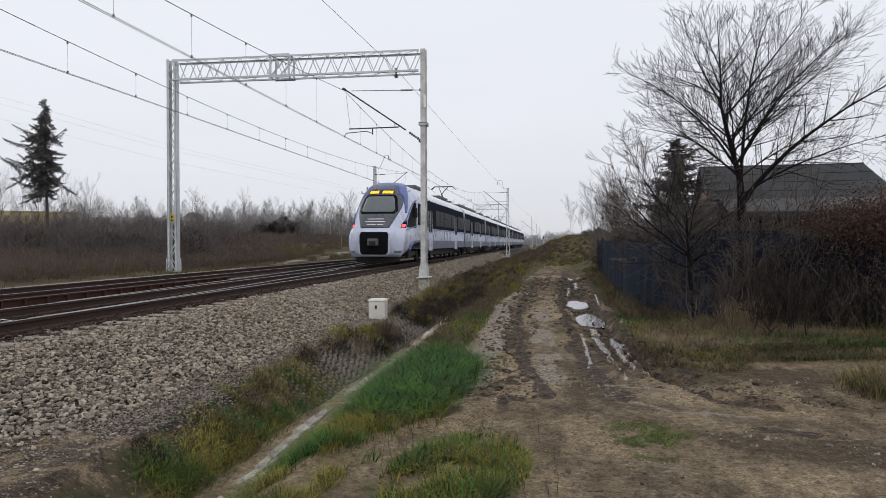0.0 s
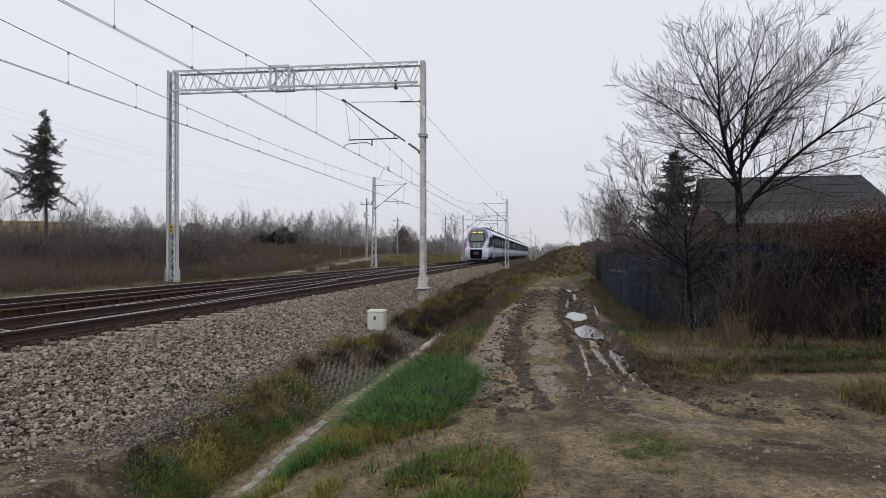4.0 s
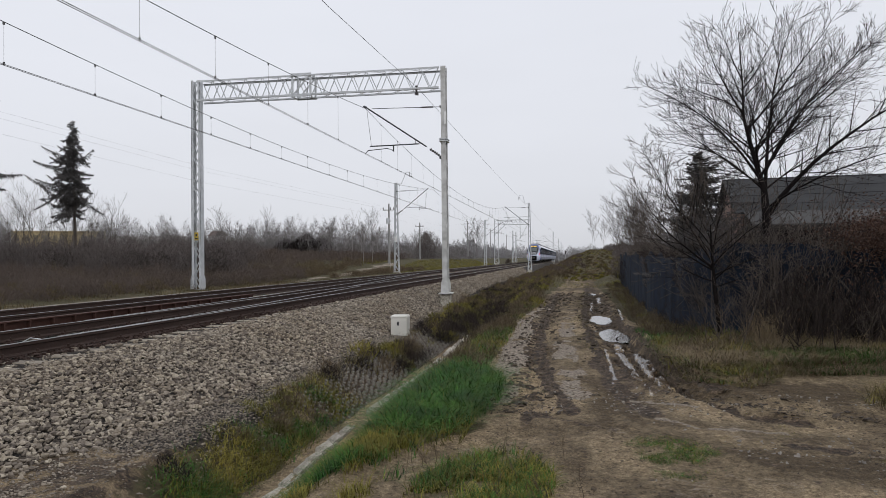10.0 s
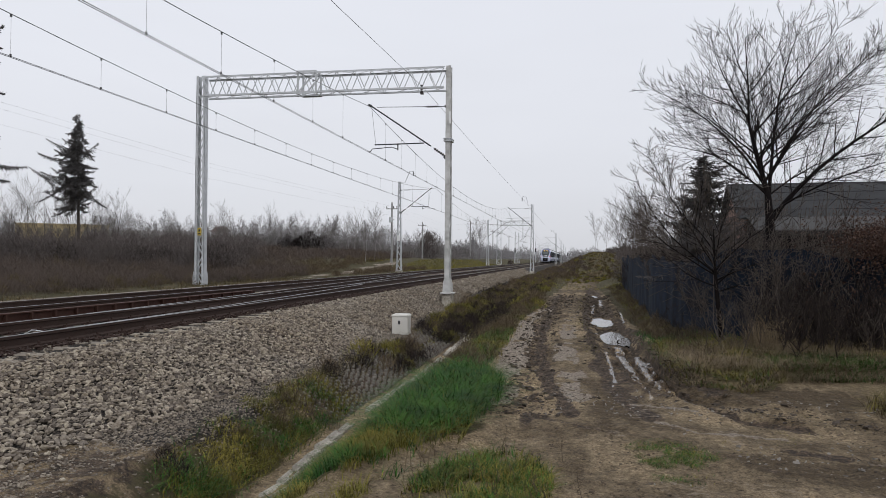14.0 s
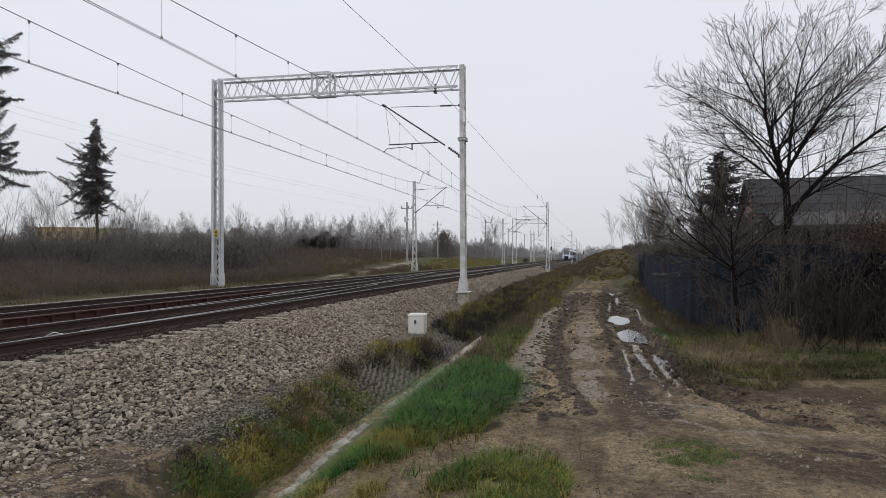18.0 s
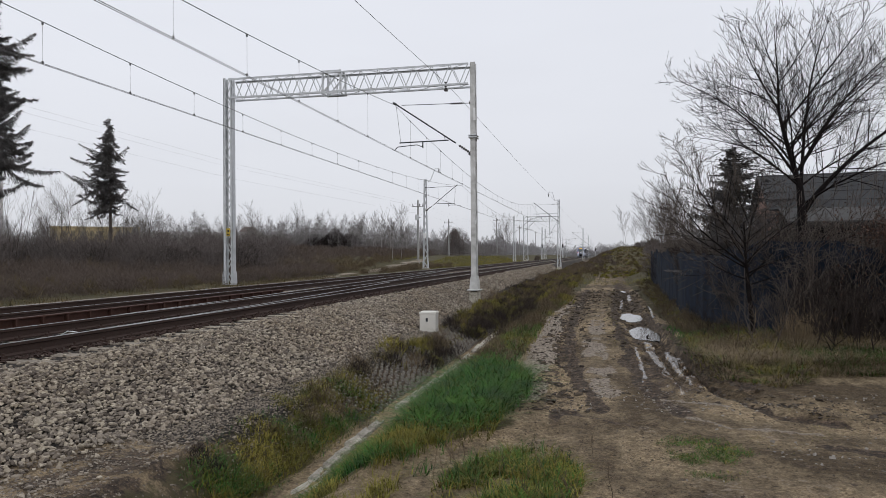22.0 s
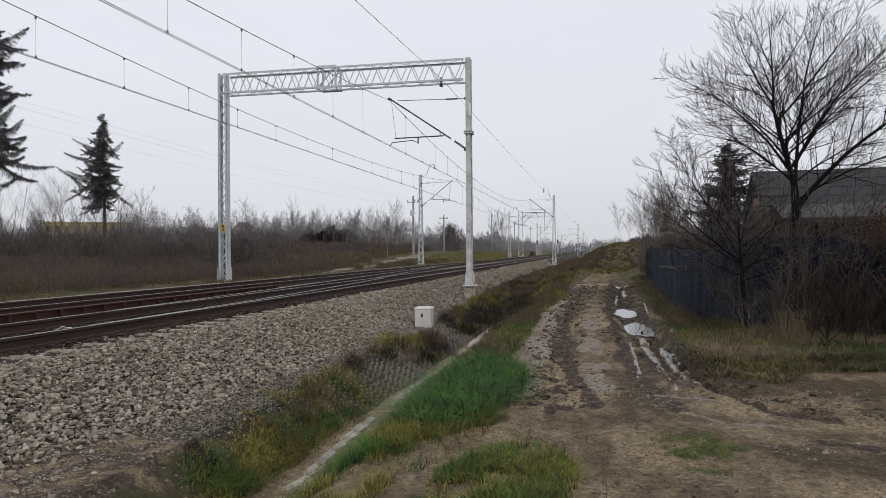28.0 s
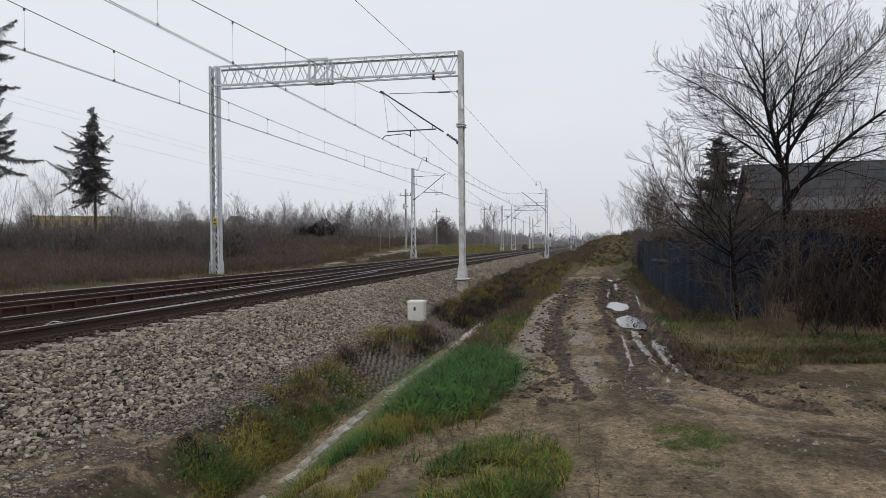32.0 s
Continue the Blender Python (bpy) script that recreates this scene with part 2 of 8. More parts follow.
def ground_material():
    """Earth whose mud, turf, gravel and sand follow the masks kept on the mesh."""
    m = bpy.data.materials.new("muddy_ground")
    m.use_nodes = True
    n, l = m.node_tree.nodes, m.node_tree.links
    p = n["Principled BSDF"]
    p.inputs["Specular IOR Level"].default_value = 0.35
    tc = n.new("ShaderNodeTexCoord")
    def tex(scale, detail=5.0, rough=0.55):
        t = n.new("ShaderNodeTexNoise")
        t.inputs["Scale"].default_value, t.inputs["Detail"].default_value, t.inputs["Roughness"].default_value = scale, detail, rough
        l.new(tc.outputs["Object"], t.inputs["Vector"])
        return t.outputs["Fac"]
    def ramp(sock, stops):
        r = n.new("ShaderNodeValToRGB")
        e = r.color_ramp.elements
        e[0].position, e[0].color = stops[0][0], (*stops[0][1], 1)
        e[1].position, e[1].color = stops[-1][0], (*stops[-1][1], 1)
        for pos, c in stops[1:-1]:
            e.new(pos).color = (*c, 1)
        l.new(sock, r.inputs[0])
        return r.outputs[0]
    def mix(fac, a, b):
        x = n.new("ShaderNodeMix")
        x.data_type = "RGBA"
        l.new(fac, x.inputs[0]); l.new(a, x.inputs[6]); l.new(b, x.inputs[7])
        return x.outputs[2]
    def math_node(op, a, b):
        x = n.new("ShaderNodeMath")
        x.operation = op
        for sock, v in ((x.inputs[0], a), (x.inputs[1], b)):
            if isinstance(v, (int, float)):
                sock.default_value = v
            else:
                l.new(v, sock)
        return x.outputs[0]
    def broken(mask, tx, width=0.5):
        """A mask with a ragged edge."""
        s = math_node("ADD", mask, math_node("MULTIPLY", math_node("SUBTRACT", tx, 0.5), width))
        r = n.new("ShaderNodeMapRange")
        r.inputs["From Min"].default_value, r.inputs["From Max"].default_value = 0.44, 0.56
        l.new(s, r.inputs[0])
        return r.outputs[0]
    fine, mid = tex(26, 8, 0.72), tex(10, 8, 0.72)
    soil2 = ramp(mid, [(0.34, (0.12, 0.088, 0.053)), (0.5, (0.232, 0.176, 0.109)), (0.66, (0.34, 0.265, 0.17))])
    def times(a, b):
        x = n.new("ShaderNodeMix")
        x.data_type, x.blend_type, x.clamp_result = "RGBA", "MULTIPLY", False
        x.inputs[0].default_value = 1.0
        l.new(a, x.inputs[6]); l.new(b, x.inputs[7])
        return x.outputs[2]
    speck = ramp(tex(36, 6, 0.85), [(0.36, (0.28, 0.255, 0.24)), (0.46, (0.82, 0.81, 0.79)), (0.55, (1.08, 1.08, 1.08)), (0.66, (1.8, 1.77, 1.72))])
    film = n.new("ShaderNodeAttribute")
    film.attribute_name = "wet"
    fsep = n.new("ShaderNodeSeparateColor")
    l.new(film.outputs["Color"], fsep.inputs[0])
    patchy = ramp(fsep.outputs[1], [(0.26, (0.46, 0.435, 0.4)), (0.44, (0.84, 0.825, 0.8)), (0.58, (1.08, 1.08, 1.07)), (0.76, (1.5, 1.49, 1.47))])
    # Sparse dark spots in the soil colour stand for small holes.
    dark_spot = ramp(tex(13, 3, 0.6), [(0.27, (0.35, 0.32, 0.3)), (0.35, (1.0, 1.0, 1.0)), (0.9, (1.0, 1.0, 1.0))])
    soil = times(times(times(soil2, speck), patchy), dark_spot)
    mud = ramp(mid, [(0.32, (0.016, 0.0105, 0.007)), (0.5, (0.062, 0.042, 0.027)), (0.66, (0.17, 0.122, 0.082))])
    turf = ramp(mid, [(0.3, (0.025, 0.018, 0.01)), (0.5, (0.062, 0.054, 0.02)), (0.7, (0.11, 0.088, 0.04))])
    # Gravel near black, with the shade between the stones in its colour.
    shaded_grav = ramp(tex(24, 3, 0.7), [(0.38, (0.006, 0.0045, 0.0035)), (0.5, (0.024, 0.0185, 0.014)), (0.64, (0.09, 0.073, 0.057))])
    sand = ramp(fine, [(0.36, (0.08, 0.062, 0.044)), (0.48, (0.265, 0.219, 0.172)), (0.64, (0.45, 0.386, 0.313))])
    att = n.new("ShaderNodeAttribute")
    att.attribute_name = "zone"
    sep = n.new("ShaderNodeSeparateColor")
    l.new(att.outputs["Color"], sep.inputs[0])
    mudm = broken(sep.outputs[0], mid, 1.1)
    mud_speck = ramp(fine, [(0.36, (0.4, 0.4, 0.4)), (0.5, (0.95, 0.95, 0.95)), (0.66, (1.9, 1.85, 1.75))])
    col = mix(mudm, soil, times(mud, mud_speck))
    col = mix(broken(sep.outputs[1], mid, 0.6), col, turf)
    col = mix(broken(sep.outputs[2], mid, 0.6), col, shaded_grav)
    col = mix(broken(att.outputs["Alpha"], mid, 0.6), col, sand)
    l.new(col, p.inputs["Base Color"])
    wet = n.new("ShaderNodeMapRange")
    wet.inputs["To Min"].default_value, wet.inputs["To Max"].default_value = 0.95, 0.74
    l.new(math_node("MULTIPLY", mudm, mid), wet.inputs[0])
    slick = broken(fsep.outputs[0], mid, 1.1)
    rmix = n.new("ShaderNodeMix")
    l.new(slick, rmix.inputs[0])
    l.new(wet.outputs[0], rmix.inputs[2])
    rmix.inputs[3].default_value = 0.24
    l.new(rmix.outputs[0], p.inputs["Roughness"])
    b = n.new("ShaderNodeBump")
    b.inputs["Strength"].default_value, b.inputs["Distance"].default_value = 0.8, 0.06
    l.new(math_node("SUBTRACT", 0.9, math_node("MULTIPLY", slick, 0.89)), b.inputs["Strength"])
    l.new(math_node("ADD", fine, mid), b.inputs["Height"])
    l.new(b.outputs[0], p.inputs["Normal"])
    return m


M_GROUND = ground_material()

# ---- building helpers ----
class Geo:
    """Gathers the vertices and faces of one mesh."""

    def __init__(self):
        self.v, self.f, self.count = [], [], 0

    def add(self, verts, faces):
        verts = np.asarray(verts, float).reshape(-1, 3)
        c = self.count
        self.v.append(verts)
        self.f.extend([tuple(i + c for i in q) for q in faces])
        self.count += len(verts)
        return self

    def box(self, x, y, z, sx, sy, sz, rz=0.0, taper=1.0):
        """A block by its centre and sizes; taper narrows the top."""
        a = np.array([(-1, -1, -1), (1, -1, -1), (1, 1, -1), (-1, 1, -1), (-1, -1, 1), (1, -1, 1), (1, 1, 1), (-1, 1, 1)], float)
        a[4:, :2] *= taper
        a = a * (sx / 2, sy / 2, sz / 2)
        c, s = math.cos(rz), math.sin(rz)
        a = a @ np.array([(c, s, 0), (-s, c, 0), (0, 0, 1)])
        return self.add(a + (x, y, z), BOX_FACES)

    def bar(self, p0, p1, w, h=None, up=(0, 0, 1)):
        """A straight bar of rectangular section from p0 to p1."""
        p0, p1 = np.asarray(p0, float), np.asarray(p1, float)
        h = h or w
        d = (p1 - p0) / max(1e-9, np.linalg.norm(p1 - p0))
        s = np.cross(d, up)
        if np.linalg.norm(s) < 1e-3:
            s = np.cross(d, (1, 0, 0))
        s /= np.linalg.norm(s)
        u = np.cross(s, d)
        a = [p + i * s * w / 2 + j * u * h / 2 for p in (p0, p1) for i, j in ((-1, -1), (1, -1), (1, 1), (-1, 1))]
        return self.add(a, BOX_FACES)

    def tube(self, pts, radii, n=6, cap=True):
        """A round tube along points, with a radius at each."""
        pts = np.asarray(pts, float)
        radii = np.broadcast_to(np.asarray(radii, float), (len(pts),))
        d = np.gradient(pts, axis=0)
        d /= np.maximum(1e-9, np.linalg.norm(d, axis=1))[:, None]
        ref = np.array((0, 0, 1.0)) if abs(d[0, 2]) < 0.9 else np.array((1.0, 0, 0))
        s = np.cross(d, ref)
        s /= np.maximum(1e-9, np.linalg.norm(s, axis=1))[:, None]
        u = np.cross(s, d)
        ang = np.arange(n) * 2 * math.pi / n
        ring = pts[:, None] + radii[:, None, None] * (np.cos(ang)[None, :, None] * s[:, None] + np.sin(ang)[None, :, None] * u[:, None])
        faces = []
        for i in range(len(pts) - 1):
            for j in range(n):
                k = (j + 1) % n
                faces.append((i * n + j, i * n + k, (i + 1) * n + k, (i + 1) * n + j))
        if cap:
            faces.append(tuple(range(n - 1, -1, -1)))
            e = (len(pts) - 1) * n
            faces.append(tuple(range(e, e + n)))
        return self.add(ring.reshape(-1, 3), faces)

    def disc(self, p, axis, r, depth, n=12):
        p, axis = np.asarray(p, float), np.asarray(axis, float)
        axis /= np.linalg.norm(axis)
        return self.tube([p - axis * depth / 2, p + axis * depth / 2], r, n)

    def grid(self, fn, us, vs):
        """A sheet: fn(u, v) gives a point."""
        pts = [fn(u, v) for u in us for v in vs]
        m = len(vs)
        return self.add(pts, [(i * m + j, i * m + j + 1, (i + 1) * m + j + 1, (i + 1) * m + j) for i in range(len(us) - 1) for j in range(m - 1)])

    def prism(self, outline, axis, lo, hi):
        """An outline extruded along an axis (0: outline in y, z; 1: in x, z; 2: in x, y)."""
        n = len(outline)
        pts = []
        for t in (lo, hi):
            for a, b in outline:
                pts.append({0: (t, a, b), 1: (a, t, b), 2: (a, b, t)}[axis])
        faces = [(i, (i + 1) % n, n + (i + 1) % n, n + i) for i in range(n)] + [tuple(range(n - 1, -1, -1)), tuple(range(n, 2 * n))]
        return self.add(pts, faces)

    def data(self, name, material, smooth=False):
        me = bpy.data.meshes.new(name)
        v = np.concatenate(self.v) if self.v else np.zeros((0, 3))
        me.from_pydata(v.tolist(), [], self.f)
        me.materials.append(material)
        if smooth:
            me.polygons.foreach_set("use_smooth", [True] * len(me.polygons))
        me.update()
        return me


BOX_FACES = [(3, 2, 1, 0), (4, 5, 6, 7), (0, 1, 5, 4), (1, 2, 6, 5), (2, 3, 7, 6), (3, 0, 4, 7)]


def tri_mesh(name, verts, tris, material):
    """A large mesh of triangles from arrays."""
    me = bpy.data.meshes.new(name)
    verts, tris = np.asarray(verts, np.float32), np.asarray(tris, np.int32)
    me.vertices.add(len(verts))
    me.vertices.foreach_set("co", verts.ravel())
    me.loops.add(tris.size)
    me.loops.foreach_set("vertex_index", tris.ravel())
    me.polygons.add(len(tris))
    me.polygons.foreach_set("loop_start", np.arange(len(tris), dtype=np.int32) * 3)
    me.materials.append(material)
    me.update(calc_edges=True)
    return me


def bevelled(geo, width, segments=2):
    """The same shape with rounded edges."""
    me = geo.data("temp", M_CONCRETE)
    bm = bmesh.new()
    bm.from_mesh(me)
    bpy.data.meshes.remove(me)
    bmesh.ops.recalc_face_normals(bm, faces=bm.faces)
    bmesh.ops.bevel(bm, geom=bm.edges, offset=width, segments=segments, affect="EDGES", clamp_overlap=True)
    out = Geo()
    bm.verts.ensure_lookup_table()
    out.add([v.co[:] for v in bm.verts], [[v.index for v in f.verts] for f in bm.faces])
    bm.free()
    return out


def part(name, geo, material, parent=None, label="", smooth=False):
    """Links a shape, or a ready mesh, as one mesh object under a thing or a part."""
    me = geo if isinstance(geo, bpy.types.Mesh) else geo.data(name, material, smooth)
    ob = new(name, me)
    ob.parent = parent
    if label:
        ob["label"] = label
    return ob


def thing(name, label, category, m=None, group="", kind=""):
    ob = new(name)
    ob.empty_display_size = 0.2
    if m is not None:
        ob.matrix_basis = m
    return tagged(ob, label, category, group, kind)


def smoothstep(a, b, x):
    t = np.clip((np.asarray(x, float) - a) / (b - a), 0, 1)
    return t * t * (3 - 2 * t)


RNG = np.random.default_rng(7)
_LATTICE = np.random.default_rng(3).random((256, 256))


def fbm(x, y, scale, octaves=4, seed=0):
    """Smooth value noise in arrays, about 0 to 1."""
    x, y = np.asarray(x, float) / scale + seed * 17.3, np.asarray(y, float) / scale + seed * 31.7
    total, amp, norm = 0.0, 1.0, 0.0
    for _ in range(octaves):
        i, j = np.floor(x).astype(int), np.floor(y).astype(int)
        u, v = x - i, y - j
        u, v = u * u * (3 - 2 * u), v * v * (3 - 2 * v)
        g = lambda a, b: _LATTICE[a % 256, b % 256]
        total = total + amp * ((g(i, j) * (1 - u) + g(i + 1, j) * u) * (1 - v) + (g(i, j + 1) * (1 - u) + g(i + 1, j + 1) * u) * v)
        norm += amp
        amp *= 0.5
        x, y = x * 2.03, y * 2.03
    return total / norm

# ---- plan (metres): y runs along the railway, x to its right, the path is at z = 0 ----
RAIL_Z = 0.575
NEAR_X, FAR_X = -8.15, -12.2
BED_Z = 0.375
GANTRY_Y = 29.0


def rut_right(y):
    """The right wheel rut, which swings off to the right near the crossing."""
    return np.interp(y, [5.0, 7.4, 7.9, 8.6, 9.6, 11.5, 15, 19, 25, 34, 48], [9.0, 4.2, 2.5, 1.75, 1.3, 1.0, 0.85, 0.72, 0.75, 1.05, 1.5])


def rut_left(y):
    return np.interp(y, [5, 7, 9, 12, 15, 20, 26, 34, 48], [-0.35, -0.42, -0.5, -0.62, -0.68, -0.62, -0.5, -0.2, 0.4])


def toe_x(y):
    return np.interp(y, [5, 8, 14, 24, 31, 60], [-3.95, -3.85, -4.15, -4.7, -5.0, -5.2])


def toe_z(y):
    return np.interp(y, [4, 7, 14, 24, 40, 200], [-0.02, -0.05, -0.16, -0.34, -0.3, -0.05])


def bank_left(x, y):
    """The low bank beyond the far track."""
    return 1.15 * smoothstep(-16.2, -22, x) * smoothstep(44, 66, y) + 0.3 * smoothstep(-20, -30, x)


def strip(x, y, pts, w, power=2.0):
    """1 along a line of points, falling off over the width w."""
    d = np.full(np.shape(x), 1e9)
    for (ax, ay), (bx, by) in zip(pts, pts[1:]):
        ux, uy = bx - ax, by - ay
        t = np.clip(((x - ax) * ux + (y - ay) * uy) / (ux * ux + uy * uy), 0, 1)
        d = np.minimum(d, np.hypot(x - ax - t * ux, (y - ay - t * uy) * 0.6))
    return np.exp(-(d / w) ** power)


# wheel marks on the lane, seen as lines on the ground
LEFT_RUT = [(-0.68, 34), (-0.72, 20), (-0.69, 16), (-0.55, 12.3), (-0.3, 9.45), (-0.05, 7.8)]
LEFT_CHURN = [(-0.95, 18), (-0.9, 15.2), (-0.74, 10.3), (-0.56, 8.7), (-0.42, 7.5)]
RIGHT_CHURN = [(0.72, 40), (0.36, 22.6), (0.33, 15.4), (0.43, 10.65), (0.6, 8.3), (0.85, 7.75)]
RIGHT_BED = [(1.0, 42), (0.85, 26), (0.84, 20), (0.8, 13), (0.85, 9.4)]
LEDGE = [(1.25, 20), (1.08, 14.25), (1.2, 10.44), (1.47, 8.69), (1.8, 7.9), (2.3, 7.6)]
WET_A = [(0.82, 14.1), (0.84, 11.3), (0.85, 9.8), (0.87, 8.95)]
WET_B = [(1.13, 12.8), (1.12, 11.0), (1.18, 9.65), (1.28, 8.75)]
WET_C = [(1.39, 23.5), (1.32, 19.5)]
WET_D = [(0.56, 13.3), (0.55, 11.3), (0.5, 9.6)]
CRUST_LEFT = [(-0.8, 12.8), (-0.8, 11.0), (-0.69, 8.8)]
DRY_LEFT = [(-0.84, 24.2), (-1.22, 20), (-1.08, 13.45), (-1.0, 10.48), (-0.92, 8.4)]
CROWN = [(3.2, 55), (1.5, 50.5), (0.6, 45), (0.34, 37.6), (0.0, 26), (-0.2, 13.5), (0.02, 9.2), (0.25, 7.0)]
PALE_END = [(0.9, 7.6), (1.21, 7.2), (1.51, 7.2), (1.95, 7.12)]
BARE_STRIP = [(-0.55, 6.75), (-1.0, 6.25), (-1.55, 5.35), (-1.95, 4.6)]


def bank_y(x):
    """Foot of the grassy bank on the right of the lane and behind the crossing."""
    return np.interp(x, [1.15, 1.3, 1.5, 1.8, 2.15, 2.8, 4.2, 9], [14, 10.8, 10.1, 9.7, 9.65, 10.4, 10.65, 10.8])


def wet_mask(x, y):
    """Where water stands as a film in the wheel marks."""
    wx = x + 0.10 * (fbm(x, y, 0.5, 3, 71) - 0.5) + 0.07 * (fbm(x, y * 0.5, 0.12, 3, 77) - 0.5)
    a = strip(wx, y, WET_A, 0.085, 4) + strip(wx, y, WET_B, 0.11, 4) + 0.9 * strip(wx, y, WET_C, 0.05, 4) + 0.85 * strip(wx, y, WET_D, 0.04, 4)
    a = a + strip(wx, y, [(0.55, 23), (0.75, 28)], 0.05, 4) + strip(wx, y, [(0.95, 25.5), (1.05, 31)], 0.06, 4)
    return np.clip(a, 0, 1) * smoothstep(0.385, 0.475, 0.45 * fbm(x, y * 0.3, 0.07, 3, 19) + 0.55 * fbm(x, y * 0.3, 0.25, 3, 20))


def puddle_shape(x, y, k):
    px, py, ax, ay = PUDDLES[k]
    return ((x - px) / ax) ** 2 + ((y - py) / ay) ** 2 + 1.25 * (fbm(x, y * 0.35, 0.2, 4, 72) - 0.5)


def height(x, y, detail=True):
    x, y = np.asarray(x, float), np.asarray(y, float)
    tx, tz = toe_x(y), toe_z(y)
    top_x = -6.25
    # ballast shoulder, ditch and path, from left to right
    z = np.where(x < top_x, BED_Z, np.where(x < tx, BED_Z + (tz - BED_Z) * smoothstep(0, 1, (x - top_x) / (tx - top_x)) , 0))
    ditch_l, ditch_r = -2.98, -2.55
    crest_l = np.minimum(tx + 0.35, -3.6)
    zc = -0.47
    d = np.where(x < crest_l, tz - 0.04 * (x - tx), 0)
    d = np.where((x >= crest_l) & (x < ditch_l), tz + (zc - tz) * np.clip((x - crest_l) / (ditch_l - crest_l), 0, 1), d)
    d = np.where((x >= ditch_l) & (x < ditch_r), zc, d)
    d = np.where((x >= ditch_r) & (x < -1.5), zc + (0.02 - zc) * smoothstep(ditch_r, -1.75, x), d)
    fade = smoothstep(2.0, 5.2, y)
    z = np.where(x >= tx, np.where(x < -1.5, d * fade + (1 - fade) * 0.0, 0.02 * smoothstep(-1.0, -1.5, x)), z)
    # far side of the railway
    z = np.where(x < -14.0, BED_Z + 0.04 + bank_left(x, y), z)
    # verge and rise on the right
    z = z + np.where(x > -1.5, 0.16 * smoothstep(1.7, 2.6, x) * smoothstep(9, 13, y), 0)
    rise = 2.7 * smoothstep(44, 125, y) * smoothstep(-3.9, 3.2, x)
    z = z + rise
    if detail:
        a = smoothstep(-5.6, -3.8, x) * smoothstep(60, 30, y)
        z = z + a * 0.05 * (fbm(x, y, 0.9, 4, 1) - 0.5) + a * 0.025 * (fbm(x, y, 0.16, 3, 2) - 0.5)
        near = smoothstep(56, 40, y)
        wob = 0.12 * (fbm(x * 0 + 3, y, 1.4, 3, 5) - 0.5)
        rr, rl = x - rut_right(y) - wob, x - rut_left(y) + wob
        clods = fbm(x, y, 0.22, 4, 8)
        far_rut = smoothstep(7.9, 9.0, y)
        rut = -0.11 * np.exp(-(rr / 0.24) ** 2) * far_rut + 0.05 * np.exp(-((np.abs(rr) - 0.5) / 0.14) ** 2) * (0.4 + clods) * far_rut
        rut = rut - 0.05 * np.exp(-(rl / 0.13) ** 2) * smoothstep(7.0, 9, y) + 0.022 * np.exp(-((np.abs(rl) - 0.32) / 0.12) ** 2) * (0.4 + clods) * smoothstep(7.0, 9, y)
        z = z + near * rut
        churn = np.exp(-((rr) / 0.6) ** 2) * far_rut * (1 - 0.85 * wet_mask(x, y))
        z = z + near * churn * 0.13 * (fbm(x, y, 0.3, 4, 6) - 0.52)
        left = smoothstep(-1.35, -1.1, x) * smoothstep(-0.25, -0.45, x) * smoothstep(7, 9, y)
        z = z + near * left * 0.07 * (fbm(x, y, 0.15, 3, 16) - 0.5)
        z = z + near * smoothstep(-1.6, -1.2, x) * 0.022 * (fbm(x, y, 0.09, 2, 17) - 0.5) * smoothstep(20, 12, y)
        # hollows that hold water
        for k, (px, py, ax, ay) in enumerate(PUDDLES):
            e = puddle_shape(x, y, k)
            pool = WATER_Z - 0.05 * (1 - e)
            z = np.where(e < 1, np.minimum(z, pool), np.where(e < 1.9, np.maximum(z, WATER_Z + 0.012 * (e - 1)), z))
        bank = smoothstep(-0.02, 0.16, y - bank_y(x) - 0.25 * (fbm(x, y, 0.35, 3, 73) - 0.5)) * smoothstep(1.15, 1.3, x) * smoothstep(17, 13, y)
        z = z + 0.11 * bank
        z = z - 0.05 * strip(x, y, LEDGE, 0.09) + 0.03 * strip(x, y, [(p + 0.22, q + 0.1) for p, q in LEDGE], 0.16)
        z = z - 0.06 * strip(x, y, BARE_STRIP, 0.2)
        film = 0.8 * smoothstep(0.3, 0.7, wet_mask(x, y))
        z = z * (1 - film) + (np.interp(y, [8.5, 10.5, 12], [0.01, -0.005, -0.02])) * film
        wild = smoothstep(2.2, 3.5, x) + smoothstep(-15.5, -17, x)
        z = z + wild * 0.25 * (fbm(x, y, 3.0, 3, 9) - 0.5) * smoothstep(9, 13, y)
    return z


WATER_Z = -0.05
PUDDLES = [(0.74, 20.0, 0.32, 1.35), (0.86, 15.9, 0.31, 1.4), (0.85, 33.5, 0.2, 0.9), (0.47, 16.7, 0.08, 0.3)]


def spaced(*runs):
    """Grid lines: runs of (start, end, step)."""
    out = []
    for a, b, s in runs:
        out += list(np.arange(a, b - 1e-6, s))
    out.append(runs[-1][1])
    return np.array(out)


